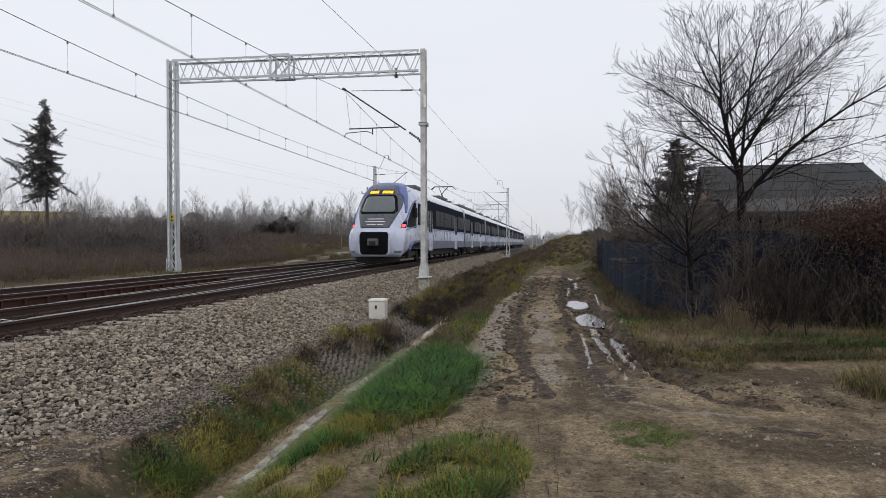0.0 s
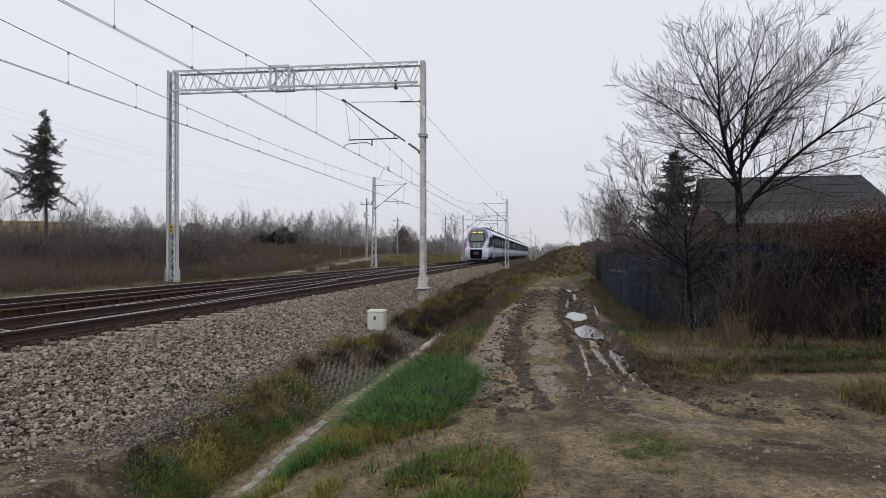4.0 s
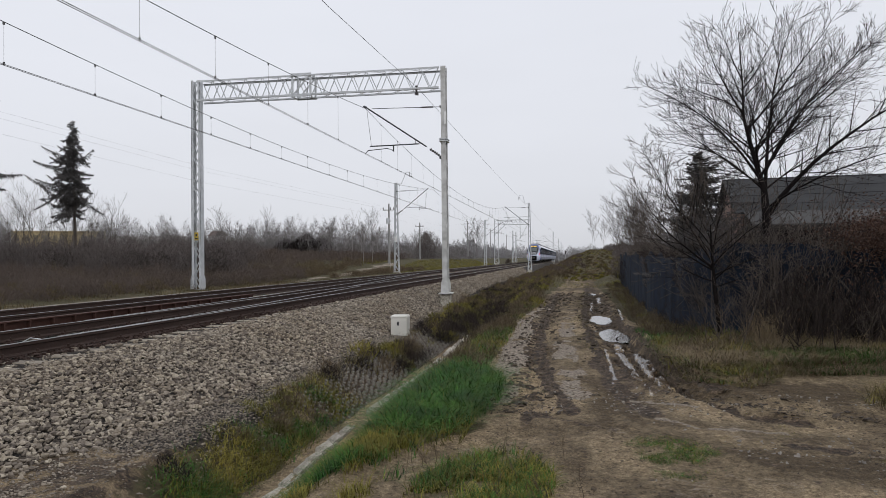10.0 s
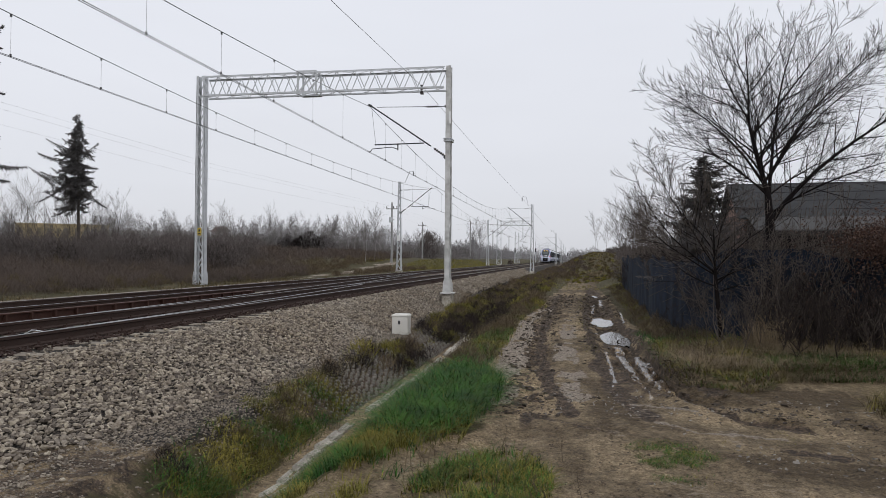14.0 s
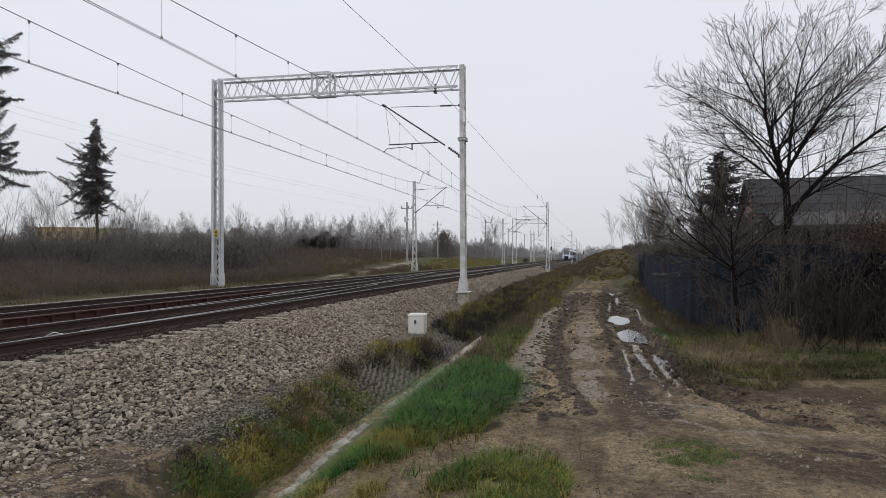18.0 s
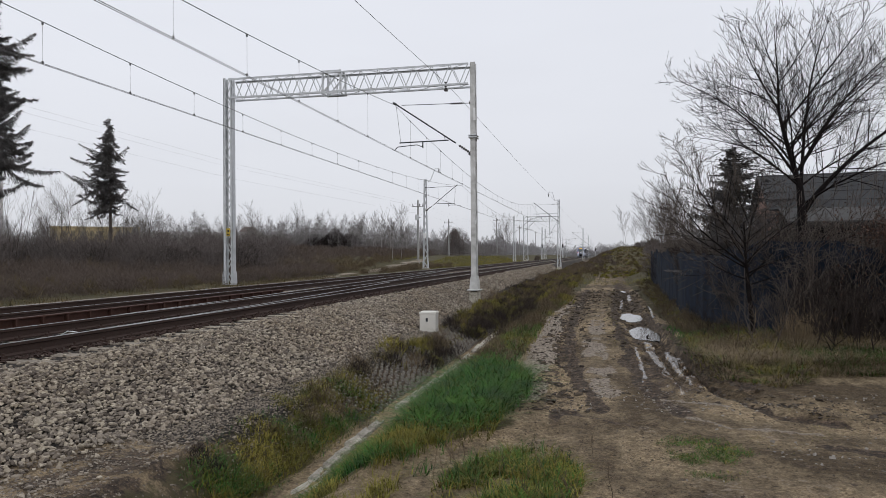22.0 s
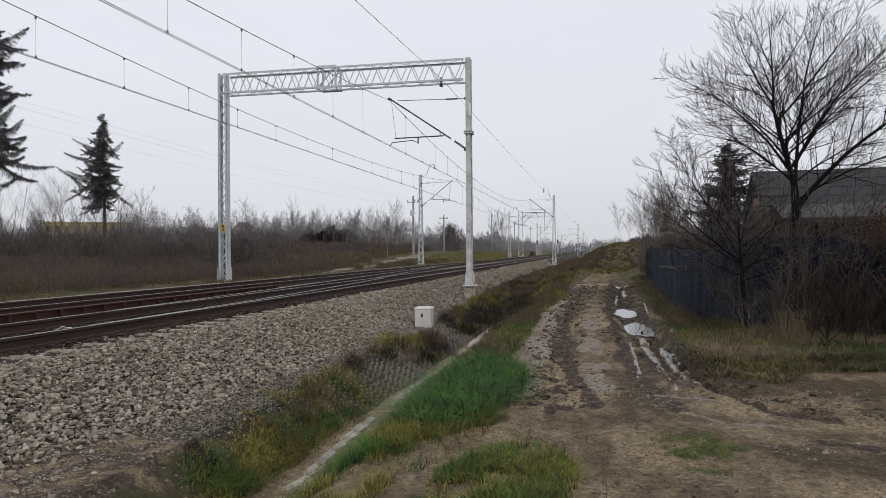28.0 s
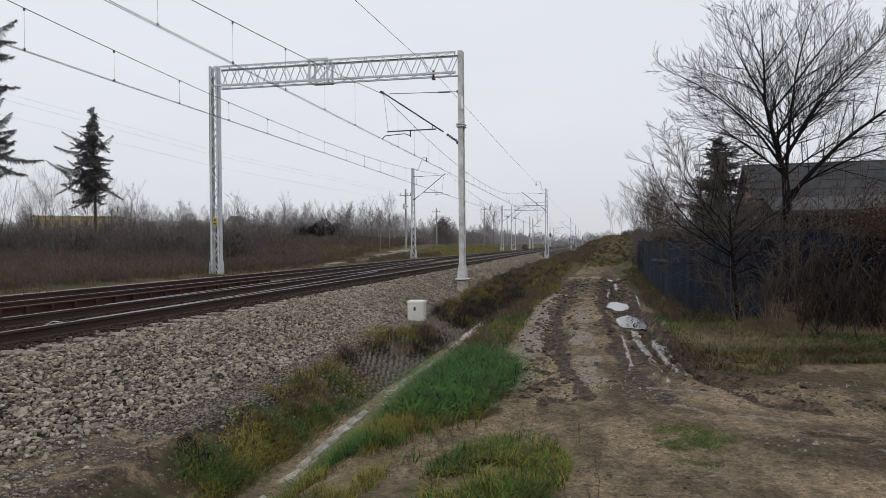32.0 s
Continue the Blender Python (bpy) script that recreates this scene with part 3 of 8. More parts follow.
def build_ground():
    xs = spaced((-900, -200, 100), (-200, -60, 20), (-60, -24, 3), (-24, -14, 0.6), (-14, -6.6, 0.8), (-6.6, -4.4, 0.12), (-4.4, 0.3, 0.058), (0.3, 1.6, 0.028), (1.6, 3.6, 0.058), (3.6, 8, 0.14), (8, 30, 1.5), (30, 100, 10), (100, 300, 50), (300, 900, 150))
    ys = spaced((-300, -60, 40), (-60, -10, 5), (-10, 2, 0.8), (2, 4, 0.12), (4, 8.4, 0.06), (8.4, 14, 0.042), (14, 16, 0.06), (16, 30, 0.13), (30, 56, 0.4), (56, 140, 2.5), (140, 400, 15), (400, 1600, 100))
    gx, gy = np.meshgrid(xs, ys)
    z = height(gx, gy)
    v = np.stack([gx, gy, z], -1).reshape(-1, 3)
    m, k = len(ys), len(xs)
    i, j = np.meshgrid(np.arange(m - 1), np.arange(k - 1), indexing="ij")
    a = (i * k + j).ravel()
    tris = np.concatenate([np.stack([a, a + 1, a + k + 1], 1), np.stack([a, a + k + 1, a + k], 1)])
    me = tri_mesh("ground", v, tris, M_GROUND)
    me.polygons.foreach_set("use_smooth", [True] * len(me.polygons))
    x, y = v[:, 0], v[:, 1]
    wx = x + 0.24 * (fbm(x, y * 0.5, 0.4, 4, 11) - 0.5) + 0.12 * (fbm(x, y * 0.7, 0.11, 3, 12) - 0.5)
    near = smoothstep(60, 40, y)
    clot = fbm(x, y * 0.6, 0.14, 4, 18)
    mud = strip(wx, y, LEFT_RUT, 0.11, 4) * (0.5 + 0.7 * clot)
    mud = np.maximum(mud, strip(wx, y, LEFT_CHURN, 0.2, 4) * (0.14 + 0.8 * smoothstep(0.36, 0.58, clot)))
    mud = np.maximum(mud, strip(wx, y, RIGHT_CHURN, 0.14, 4) * (0.42 + 0.75 * clot))
    mud = np.maximum(mud, strip(wx, y, RIGHT_BED, 0.42, 6) * (0.18 + 0.8 * clot))
    mud = np.maximum(mud, strip(wx, y, LEDGE, 0.10, 4) * (0.4 + 0.75 * clot))
    mud = np.maximum(mud, strip(wx, y, [(1.3, 17), (1.28, 12), (1.42, 10.2), (1.75, 9.45)], 0.15, 4) * (0.3 + 0.75 * clot))
    mud = np.maximum(mud, 0.9 * strip(wx, y, [(-0.3, 7.5), (0.4, 7.0)], 0.05) * clot * 1.5)
    mud = np.maximum(mud, strip(wx, y, [(1.95, 6.6), (2.2, 6.5)], 0.09, 4) * (0.4 + clot))
    mud = np.maximum(mud, strip(x + 0.1 * clot, y, [(1.3, 10.6), (1.5, 10.0), (2.1, 9.6), (2.8, 10.3)], 0.06, 4) * (0.2 + 0.7 * clot))
    mud = np.maximum(mud, 0.5 * smoothstep(0.6, 0.76, fbm(x, y * 0.6, 0.12, 4, 20)) * smoothstep(9.5, 8, y) * smoothstep(-0.9, -0.4, x))
    mud = mud * near
    # Mud colour under the slope slabs, so that their openings come out dark.
    mud = np.maximum(mud, 0.9 * smoothstep(-4.05, -3.8, x) * smoothstep(-2.9, -3.0, x) * smoothstep(8.0, 9.0, y) * smoothstep(21.5, 20, y))
    mud = np.maximum(mud, (0.22 + 0.6 * clot) * smoothstep(-5.1, -4.7, x) * smoothstep(-2.7, -3.4, x) * smoothstep(7.2, 6.2, y + 0.8 * (x + 4.2)))
    tone = 0.54 + 0.8 * (fbm(x * 0.8, y * 0.6, 0.5, 4, 74) - 0.5) + 0.6 * (fbm(x, y * 0.6, 1.3, 3, 76) - 0.5) + 0.55 * (fbm(x, y * 0.35, 0.13, 4, 75) - 0.5)
    tone = tone - 0.25 * strip(wx, y, [(0.3, 8.2), (0.7, 7.5), (2.2, 6.9), (5, 6.6)], 0.16) + 0.2 * strip(wx, y, PALE_END, 0.1) - 0.2 * strip(wx, y, [(-0.6, 7.2), (0.6, 6.9), (2.0, 6.0)], 0.2)
    tone = tone - 0.24 * smoothstep(14, 24, y) + 0.12 * smoothstep(0.4, -0.4, x) * smoothstep(6.0, 7.5, y) * smoothstep(14, 11, y) + 0.07 * smoothstep(5.6, 6.6, y) * smoothstep(10, 8, y) * smoothstep(2.4, 1.4, x)
    tone = tone - 0.13 * smoothstep(1.3, 2.2, x) * smoothstep(10, 9.4, y)
    # Darker tone below the bank: its grass's shadow painted in, and the muddy ledge.
    tone = np.clip(tone - 0.22 * strip(wx, y, [(1.4, 9.4), (2.2, 8.8), (3.0, 9.6)], 0.35), 0, 1)
    left_edge = np.interp(y, [4, 6.3, 6.7, 8.4, 10.8, 19.8, 25, 34, 48], [-0.9, -0.9, -0.75, -0.85, -1.2, -1.34, -1.15, -0.95, -0.4])
    right_edge = np.interp(y, [4, 9.4, 9.7, 12, 15, 20, 33, 48], [12, 12, 1.75, 1.4, 1.35, 1.4, 1.6, 1.9])
    left_edge = left_edge + 0.25 * (fbm(x, y, 0.7, 4, 28) - 0.5)
    right_edge = right_edge + 0.3 * (fbm(x, y, 0.6, 4, 29) - 0.5)
    turf = smoothstep(0.05, -0.12, x - left_edge) * smoothstep(-4.6, -3.7, x - 0.4)
    turf = np.maximum(turf, smoothstep(-0.05, 0.2, x - right_edge) * np.where((y < 14) & (x > 1.3), smoothstep(-0.05, 0.2, y - bank_y(x)), 1.0))
    turf = np.maximum(turf, smoothstep(0.0, 0.25, y - bank_y(x)) * smoothstep(1.3, 1.5, x))
    turf = turf * (1 - smoothstep(-2.98, -2.9, x) * smoothstep(-2.3, -2.45, x))
    turf = turf * (1 - 0.9 * smoothstep(-4.05, -3.8, x) * smoothstep(-2.9, -3.0, x) * smoothstep(8.0, 9.0, y) * smoothstep(21.5, 20, y))
    turf = turf * (1 - strip(x, y, BARE_STRIP, 0.26, 4)) * (1 - smoothstep(6.6, 6.0, y) * smoothstep(-3.3, -3.9, x))
    turf = np.maximum(turf, smoothstep(46, 62, y) * smoothstep(-4.6, -3.5, x))
    turf = np.where(x < -14.4, smoothstep(-14.4, -15.2, x), turf)
    turf = turf * (0.2 + 1.0 * fbm(x, y, 0.6, 4, 14))
    # Where the gravel colour with the stones' gap shade goes.
    shaded_grav = smoothstep(0.9, 0.0, x - toe_x(y)) * smoothstep(-14.8, -14.2, x)
    shaded_grav = shaded_grav * (1 - smoothstep(6.4, 5.2, y) * smoothstep(-4.9, -4.2, x))
    road_x = np.interp(y, [30, 36, 48, 64, 80, 120], [-15.1, -15.7, -17.2, -18.5, -19.8, -24])
    sand = np.exp(-((x - road_x) / 0.6) ** 4) * smoothstep(29, 34, y) * smoothstep(110, 70, y) * (0.35 + 0.5 * fbm(x, y, 1.5, 4, 30))
    sand = np.maximum(sand, 0.75 * np.exp(-((x + 15.0) / 0.5) ** 2) * smoothstep(40, 30, y))
    crust = 0.55 * fbm(x, y * 0.5, 0.22, 4, 22) + 0.45 * fbm(x, y * 0.35, 0.55, 3, 24)
    dry = strip(wx, y, CROWN, 0.27, 4) * (0.02 + 0.66 * smoothstep(0.37, 0.54, crust)) * smoothstep(7, 9, y) * np.interp(y, [15, 26, 48], [1, 0.55, 0.3])
    dry = np.maximum(dry, 0.3 * strip(wx, y, [(-0.95, 26), (-0.7, 36), (-0.2, 45), (0.9, 52), (2.6, 56)], 0.12, 4) * (0.5 + crust))
    dry = np.maximum(dry, strip(wx, y, DRY_LEFT, 0.23, 4) * smoothstep(0.36, 0.5, crust))
    dry = np.maximum(dry, 0.8 * strip(wx, y, CRUST_LEFT, 0.06, 4) * smoothstep(0.38, 0.5, crust))
    dry = np.maximum(dry, strip(wx, y, PALE_END, 0.06, 4) * 0.58)
    dry = np.maximum(dry, strip(wx, y, [(0.6, 8.5), (1.3, 8.3)], 0.05, 4) * 0.7)
    dry = np.maximum(dry, smoothstep(0.54, 0.66, fbm(x * 0.8, y * 0.6, 0.3, 4, 23)) * 0.44 * smoothstep(9.2, 8.4, y) * smoothstep(-0.9, -0.2, x))
    dry = np.maximum(dry, 0.42 * strip(x, y, BARE_STRIP, 0.16, 4))
    sand = np.maximum(sand, dry)
    wet = me.color_attributes.new("wet", "FLOAT_COLOR", "POINT")
    wm = wet_mask(x, y)
    wet.data.foreach_set("color", np.stack([wm, tone, wm, np.ones_like(wm)], 1).astype(np.float32).ravel())
    zone = me.color_attributes.new("zone", "FLOAT_COLOR", "POINT")
    zone.data.foreach_set("color", np.stack([mud, turf, shaded_grav, sand], 1).astype(np.float32).ravel())
    return tagged(new("ground", me), "muddy rutted ground with turf and gravel", "ground", kind="structure")


build_ground()


def build_puddle(k):
    """A sheet of still water with an uneven rim, lying in its hollow."""
    px, py, ax, ay = PUDDLES[k]
    step = 0.02
    xs, ys = np.arange(px - 1.5 * ax, px + 1.5 * ax, step), np.arange(py - 1.5 * ay, py + 1.5 * ay, step * 2.5)
    gx, gy = np.meshgrid(xs, ys, indexing="ij")
    inside = puddle_shape(gx, gy, k) < 1.02
    g = Geo()
    m = len(ys)
    used, faces = {}, []
    for i in range(len(xs) - 1):
        for j in range(m - 1):
            if inside[i:i + 2, j:j + 2].all():
                faces.append([used.setdefault(q, len(used)) for q in (i * m + j, (i + 1) * m + j, (i + 1) * m + j + 1, i * m + j + 1)])
    top = [(xs[q // m], ys[q % m], WATER_Z) for q in used]
    c = len(top)
    g.add(top + [(u, v, z - 0.03) for u, v, z in top], faces + [[q + c for q in reversed(f)] for f in faces])
    return tagged(part("puddle", g, M_WATER), "still puddle of rain water in a wheel rut", "puddle", "puddles on the path")


for k in range(len(PUDDLES)):
    build_puddle(k)

# sticks of mud at the water
stick = Geo().tube([(0.86, 15.33, -0.09), (0.9, 15.28, -0.02), (0.93, 15.38, -0.01)], [0.02, 0.015, 0.008], 5)
tagged(part("twig", stick, M_BARK), "short dark twig standing in a puddle", "twig")

# ---- railway ----
RAIL_PROFILE = [(-0.036, 0), (-0.036, -0.035), (-0.009, -0.05), (-0.009, -0.13), (-0.07, -0.15), (-0.07, -0.17), (0.07, -0.17), (0.07, -0.15), (0.009, -0.13), (0.009, -0.05), (0.036, -0.035), (0.036, 0)]


def rail(parent, pts, name="rail"):
    """A rail swept along points of the plan, with its polished running band."""
    pts = np.asarray(pts, float)
    d = np.gradient(pts, axis=0)
    d /= np.linalg.norm(d, axis=1)[:, None]
    side = np.stack([d[:, 1], -d[:, 0]], 1)
    prof = np.array(RAIL_PROFILE)
    n = len(prof)
    ring = [(p[0] + a * s[0], p[1] + a * s[1], RAIL_Z + b) for p, s in zip(pts, side) for a, b in prof]
    faces = [(i * n + j, i * n + (j + 1) % n, (i + 1) * n + (j + 1) % n, (i + 1) * n + j) for i in range(len(pts) - 1) for j in range(n)]
    faces += [tuple(range(n)), tuple(range((len(pts) - 1) * n, len(pts) * n))]
    body = part(name, Geo().add(ring, faces), M_RAIL_SIDE, parent)
    band = Geo()
    b4 = [(-0.03, 0.004), (-0.03, -0.004), (0.034, -0.004), (0.034, 0.004)]
    ring = [(p[0] + a * s[0], p[1] + a * s[1], RAIL_Z + b) for p, s in zip(pts, side) for a, b in b4]
    band.add(ring, [(i * 4 + j, i * 4 + (j + 1) % 4, (i + 1) * 4 + (j + 1) % 4, (i + 1) * 4 + j) for i in range(len(pts) - 1) for j in range(4)])
    part("running_band", band, M_RAIL_TOP, body, "bright worn running surface")
    return body


def sleeper_mesh(length):
    g = Geo()
    g.prism([(-0.14, 0), (-0.12, 0.17), (0.12, 0.17), (0.14, 0)], 0, -length / 2, length / 2)
    return bevelled(g, 0.012, 1).data("sleeper", M_SLEEPER)


def clip_mesh():
    """A rail fastening: plate, bolts and two clips."""
    g = Geo()
    g.box(0, 0, 0.008, 0.34, 0.17, 0.016)
    for s in (-1, 1):
        g.box(s * 0.105, 0, 0.03, 0.06, 0.10, 0.035)
        g.tube([(s * 0.115, 0, 0.03), (s * 0.115, 0, 0.085)], 0.018, 6)
    return g.data("fastening", M_RAIL_SIDE)


SLEEPER_LONG, SLEEPER_STD, FASTENING = sleeper_mesh(3.2), sleeper_mesh(2.6), clip_mesh()


def build_track(cx, label, mesh, offset, last, blades):
    tr = thing("railway_track", label, "railway track", kind="structure")
    far_y = list(np.arange(-60, 60, 10)) + [60, 100, 160, 240, 340, 480]
    for s in (-1, 1):
        rail(tr, [(cx + s * 0.7525, y) for y in far_y])
    for pts in blades:
        rail(tr, pts, "turnout_rail")
    k = 0
    for y in np.arange(-3.0, last, 0.62):
        ob = new("sleeper", mesh)
        ob.matrix_basis = pose(cx + offset + RNG.uniform(-0.03, 0.03), y, RAIL_Z - 0.17 - 0.185, 0, 0, RNG.uniform(-0.6, 0.6))
        ob.parent = tr
        if y < 24:
            for s in (-1, 1):
                f = new("fastening", FASTENING)
                f.parent = tr
                f.matrix_basis = pose(cx + s * 0.7525, y, RAIL_Z - 0.186, 0, 0, 0)
        k += 1
    rest = Geo()
    for y in np.arange(last + 0.2, 330, 0.62):
        rest.box(cx, y, RAIL_Z - 0.17 - 0.1, 2.6, 0.26, 0.17)
    part("far_sleepers", rest, M_SLEEPER, tr)["kind"] = "stuff"
    return tr


cross_y = np.linspace(0, 1, 15)
near_blades = [[(NEAR_X + 0.70 - 0.0 - 1.45 * smoothstep(0, 1.6, t) * 1.12, 9.4 + 19 * t) for t in cross_y]]
far_blades = [[(NEAR_X - 0.81 - 2.6 * t ** 1.15, 12 + 40 * t) for t in cross_y], [(NEAR_X - 0.92 + 0.1 - 2.6 * t ** 1.1, 28.5 + 26 * t) for t in cross_y]]
build_track(NEAR_X, "railway track on concrete sleepers with a turnout", SLEEPER_LONG, 0.1, 60, near_blades)
build_track(FAR_X, "second railway track on concrete sleepers", SLEEPER_STD, 0.0, 40, far_blades)


def build_trough():
    """Rust-red steel beams stored between the tracks, with stiffening ribs."""
    tr = thing("steel_beam", "rust-red steel beam lying between the tracks", "steel beam", pose(-10.05, 0, 0))
    lo, hi = -6.0, 21.5
    g = Geo()
    g.box(0, (lo + hi) / 2, BED_Z + 0.15, 0.02, hi - lo, 0.13)
    part("web", g, M_RUST, tr)
    for z, n in ((BED_Z + 0.225, "top_flange"), (BED_Z + 0.075, "bottom_flange")):
        part(n, Geo().box(0, (lo + hi) / 2, z, 0.14, hi - lo, 0.022), M_RUST, tr)
    rib = Geo().box(0.045, 0, BED_Z + 0.15, 0.07, 0.05, 0.13).data("rib", M_RUST)
    for y in np.arange(lo + 0.5, hi, 0.62):
        r = new("rib", rib)
        r.parent, r.matrix_basis = tr, pose(0, y, 0)
    return tr


build_trough()
bond = Geo().tube([(-7.9, 9.0, 0.42), (-7.78, 9.0, 0.5), (-7.62, 9.05, 0.59), (-7.5, 9.1, 0.57), (-7.44, 9.12, 0.5)], 0.007, 6)
tagged(part("bond_cable", bond, M_GALV), "grey bond cable arching up beside the rail", "cable")


STONE_BLOCK = (np.array([(-1, -0.6, -0.7), (0.8, -0.9, -0.6), (1, 0.5, -0.8), (-0.7, 0.9, -0.6), (-0.7, -0.8, 0.6), (0.6, -0.5, 0.9), (0.8, 0.8, 0.5), (-0.9, 0.5, 0.8)], float),
               np.array([t for q in [(3, 2, 1, 0), (4, 5, 6, 7), (0, 1, 5, 4), (1, 2, 6, 5), (2, 3, 7, 6), (3, 0, 4, 7)] for t in ((q[0], q[1], q[2]), (q[0], q[2], q[3]))]))


def round_stone():
    """A stone of twenty facets, for those that lie near."""
    bm = bmesh.new()
    bmesh.ops.create_icosphere(bm, subdivisions=1, radius=1.0)
    bm.verts.ensure_lookup_table()
    out = np.array([v.co[:] for v in bm.verts]), np.array([[v.index for v in f.verts] for f in bm.faces])
    bm.free()
    return out


STONE_ROUND = round_stone()


def stones(name, label, n, place, size, material, squash=0.7, shape=STONE_BLOCK):
    """Loose broken stones: place() gives x, y and the stone's own lift."""
    base, tri = shape
    nv = len(base)
    x, y, z = place(n)
    n = len(x)
    r = RNG.uniform(0.6, 1.25, n) * size(x, y)
    lo, hi = (0.55, 1.2) if nv == 8 else (0.5, 1.25)
    v = base[None] * RNG.uniform(lo, hi, (n, nv, 1)) * RNG.uniform(0.75, 1.25, (n, nv, 3)) * np.stack([r * 1.12, r * RNG.uniform(0.5, 0.95, n), r * squash * RNG.uniform(0.6, 1.1, n)], 1)[:, None]
    a, b = RNG.uniform(0, 6.28, n), RNG.normal(0, 0.55, n)
    ca, sa, cb, sb = np.cos(a), np.sin(a), np.cos(b), np.sin(b)
    rot = np.zeros((n, 3, 3))
    rot[:, 0, 0], rot[:, 0, 1], rot[:, 0, 2] = ca, -sa * cb, sa * sb
    rot[:, 1, 0], rot[:, 1, 1], rot[:, 1, 2] = sa, ca * cb, -ca * sb
    rot[:, 2, 1], rot[:, 2, 2] = sb, cb
    v = np.einsum("nij,nkj->nki", rot, v) + np.stack([x, y, z + r * RNG.uniform(0.05, 0.85, n)], 1)[:, None]
    t = tri[None] + (np.arange(n) * nv)[:, None, None]
    me = tri_mesh(name, v.reshape(-1, 3), t.reshape(-1, 3), material)
    me.shade_flat()
    return tagged(new(name, me), label, "gravel", kind="stuff")


def shoulder(y0, y1, power):
    """Places on the ballast shoulder beside the near track between y0 and y1."""
    def place(n):
        y = y0 + (y1 - y0) * RNG.random(n) ** power
        lo = np.where(RNG.random(n) < 0.08, -7.05, -6.64) + 0.25 * RNG.random(n)
        x = lo + (toe_x(y) - 0.22 - 0.16 * RNG.random(n) - lo) * RNG.random(n)
        keep = ~((y < 5.6) & (x > -4.7 + 0.6 * RNG.random(n)))
        x, y = x[keep], y[keep]
        return x, y, height(x, y)
    return place


def between(n):
    y = 4 + 60 * RNG.random(n) ** 1.5
    x = -14.0 + 7.8 * RNG.random(n)
    return x, y, height(x, y, False) - 0.02


def toe_scatter(n):
    y = 3.8 + 30 * RNG.random(n) ** 2.0
    x = toe_x(y) - 0.35 + np.abs(RNG.normal(0, 0.5, n))
    k = (y > 5.7) | (RNG.random(n) < 0.3)
    x, y = x[k], y[k]
    return x, y, height(x, y) - 0.004


stones("ballast", "grey-brown broken ballast stones on the railway shoulder", 22500, shoulder(3.6, 17, 1.25), lambda x, y: 0.0265 + 0.0006 * np.maximum(0, y - 8) + 0.014 * RNG.random(len(x)) ** 3, M_STONE, 0.8, STONE_ROUND)
stones("ballast", "grey-brown broken ballast stones farther along the shoulder", 44000, shoulder(16.5, 90, 1.8), lambda x, y: 0.034 + 0.0007 * np.maximum(0, y - 16), M_STONE)
stones("ballast", "dark ballast between the tracks", 7000, between, lambda x, y: 0.04 + 0 * x, M_STONE)
# Dark stones in a narrow strip outside the near rail.
def beside_rail(n):
    y = 3 + 50 * RNG.random(n) ** 1.5
    x = RNG.uniform(-7.33, -7.04, n)
    return x, y, np.full(len(x), BED_Z + 0.005)


stones("ballast", "dark brown ballast beside the rail", 2600, beside_rail, lambda x, y: 0.036 + 0.0008 * np.maximum(0, y - 8), M_RAIL_SIDE)
stones("gravel", "fine gravel along the foot of the ballast", 26000, toe_scatter, lambda x, y: 0.008 + 0.010 * RNG.random(len(x)) ** 3 + 0.0005 * np.maximum(0, y - 6), M_PALE_STONE)


def pebbles(n):
    x, y = RNG.uniform(-0.4, 5.5, n), RNG.uniform(4.4, 9.2, n)
    k = fbm(x, y, 0.9, 3, 21) > 0.56 - 0.05 * x
    return x[k], y[k], height(x[k], y[k]) - 0.004


stones("pebbles", "pale pebbles trodden into the muddy crossing", 2600, pebbles, lambda x, y: 0.006 + 0.016 * RNG.random(len(x)) ** 2, M_PEBBLE)


def litter(n):
    x, y = RNG.uniform(-5.2, -3.6, n), RNG.uniform(4.2, 6.2, n)
    return x, y, height(x, y)


stones("ballast", "stray ballast stones lying on bare soil", 170, litter, lambda x, y: 0.011 + 0.021 * RNG.random(len(x)) ** 2, M_STONE, 0.8, STONE_ROUND)


def clods(n):
    """Crumbs of churned mud along the ruts."""
    y = 7.6 + 26 * RNG.random(n) ** 1.7
    k = RNG.random(n) < 0.62
    x = np.where(k, rut_right(y) + RNG.normal(0, 0.34, n), rut_left(y) + RNG.normal(-0.12, 0.3, n))
    ok = (np.abs(x) < 3) & (wet_mask(x, y) < 0.3)
    for px, py, ax, ay in PUDDLES:
        ok &= ((x - px) / ax) ** 2 + ((y - py) / ay) ** 2 > 1.1
    x, y = x[ok], y[ok]
    return x, y, height(x, y) - 0.006


def crumbs(n):
    x, y = RNG.uniform(-1.2, 6, n), 4.3 + 5 * RNG.random(n)
    far_side = RNG.random(n) < 0.22
    x, y = np.where(far_side, RNG.uniform(-5.0, -2.9, n), x), np.where(far_side, RNG.uniform(4.2, 7.0, n), y)
    k = fbm(x, y, 0.7, 3, 27) > 0.47
    return x[k], y[k], height(x[k], y[k]) - 0.004


stones("mud_clods", "clods of dark churned mud along the wheel ruts", 5200, clods, lambda x, y: 0.010 + 0.0009 * np.maximum(0, y - 8) + 0.03 * RNG.random(len(x)) ** 4, M_MUD, 0.4)
stones("soil_crumbs", "crumbs of soil trodden over the crossing", 13000, crumbs, lambda x, y: 0.006 + 0.010 * RNG.random(len(x)) ** 3, M_SOIL, 0.6)

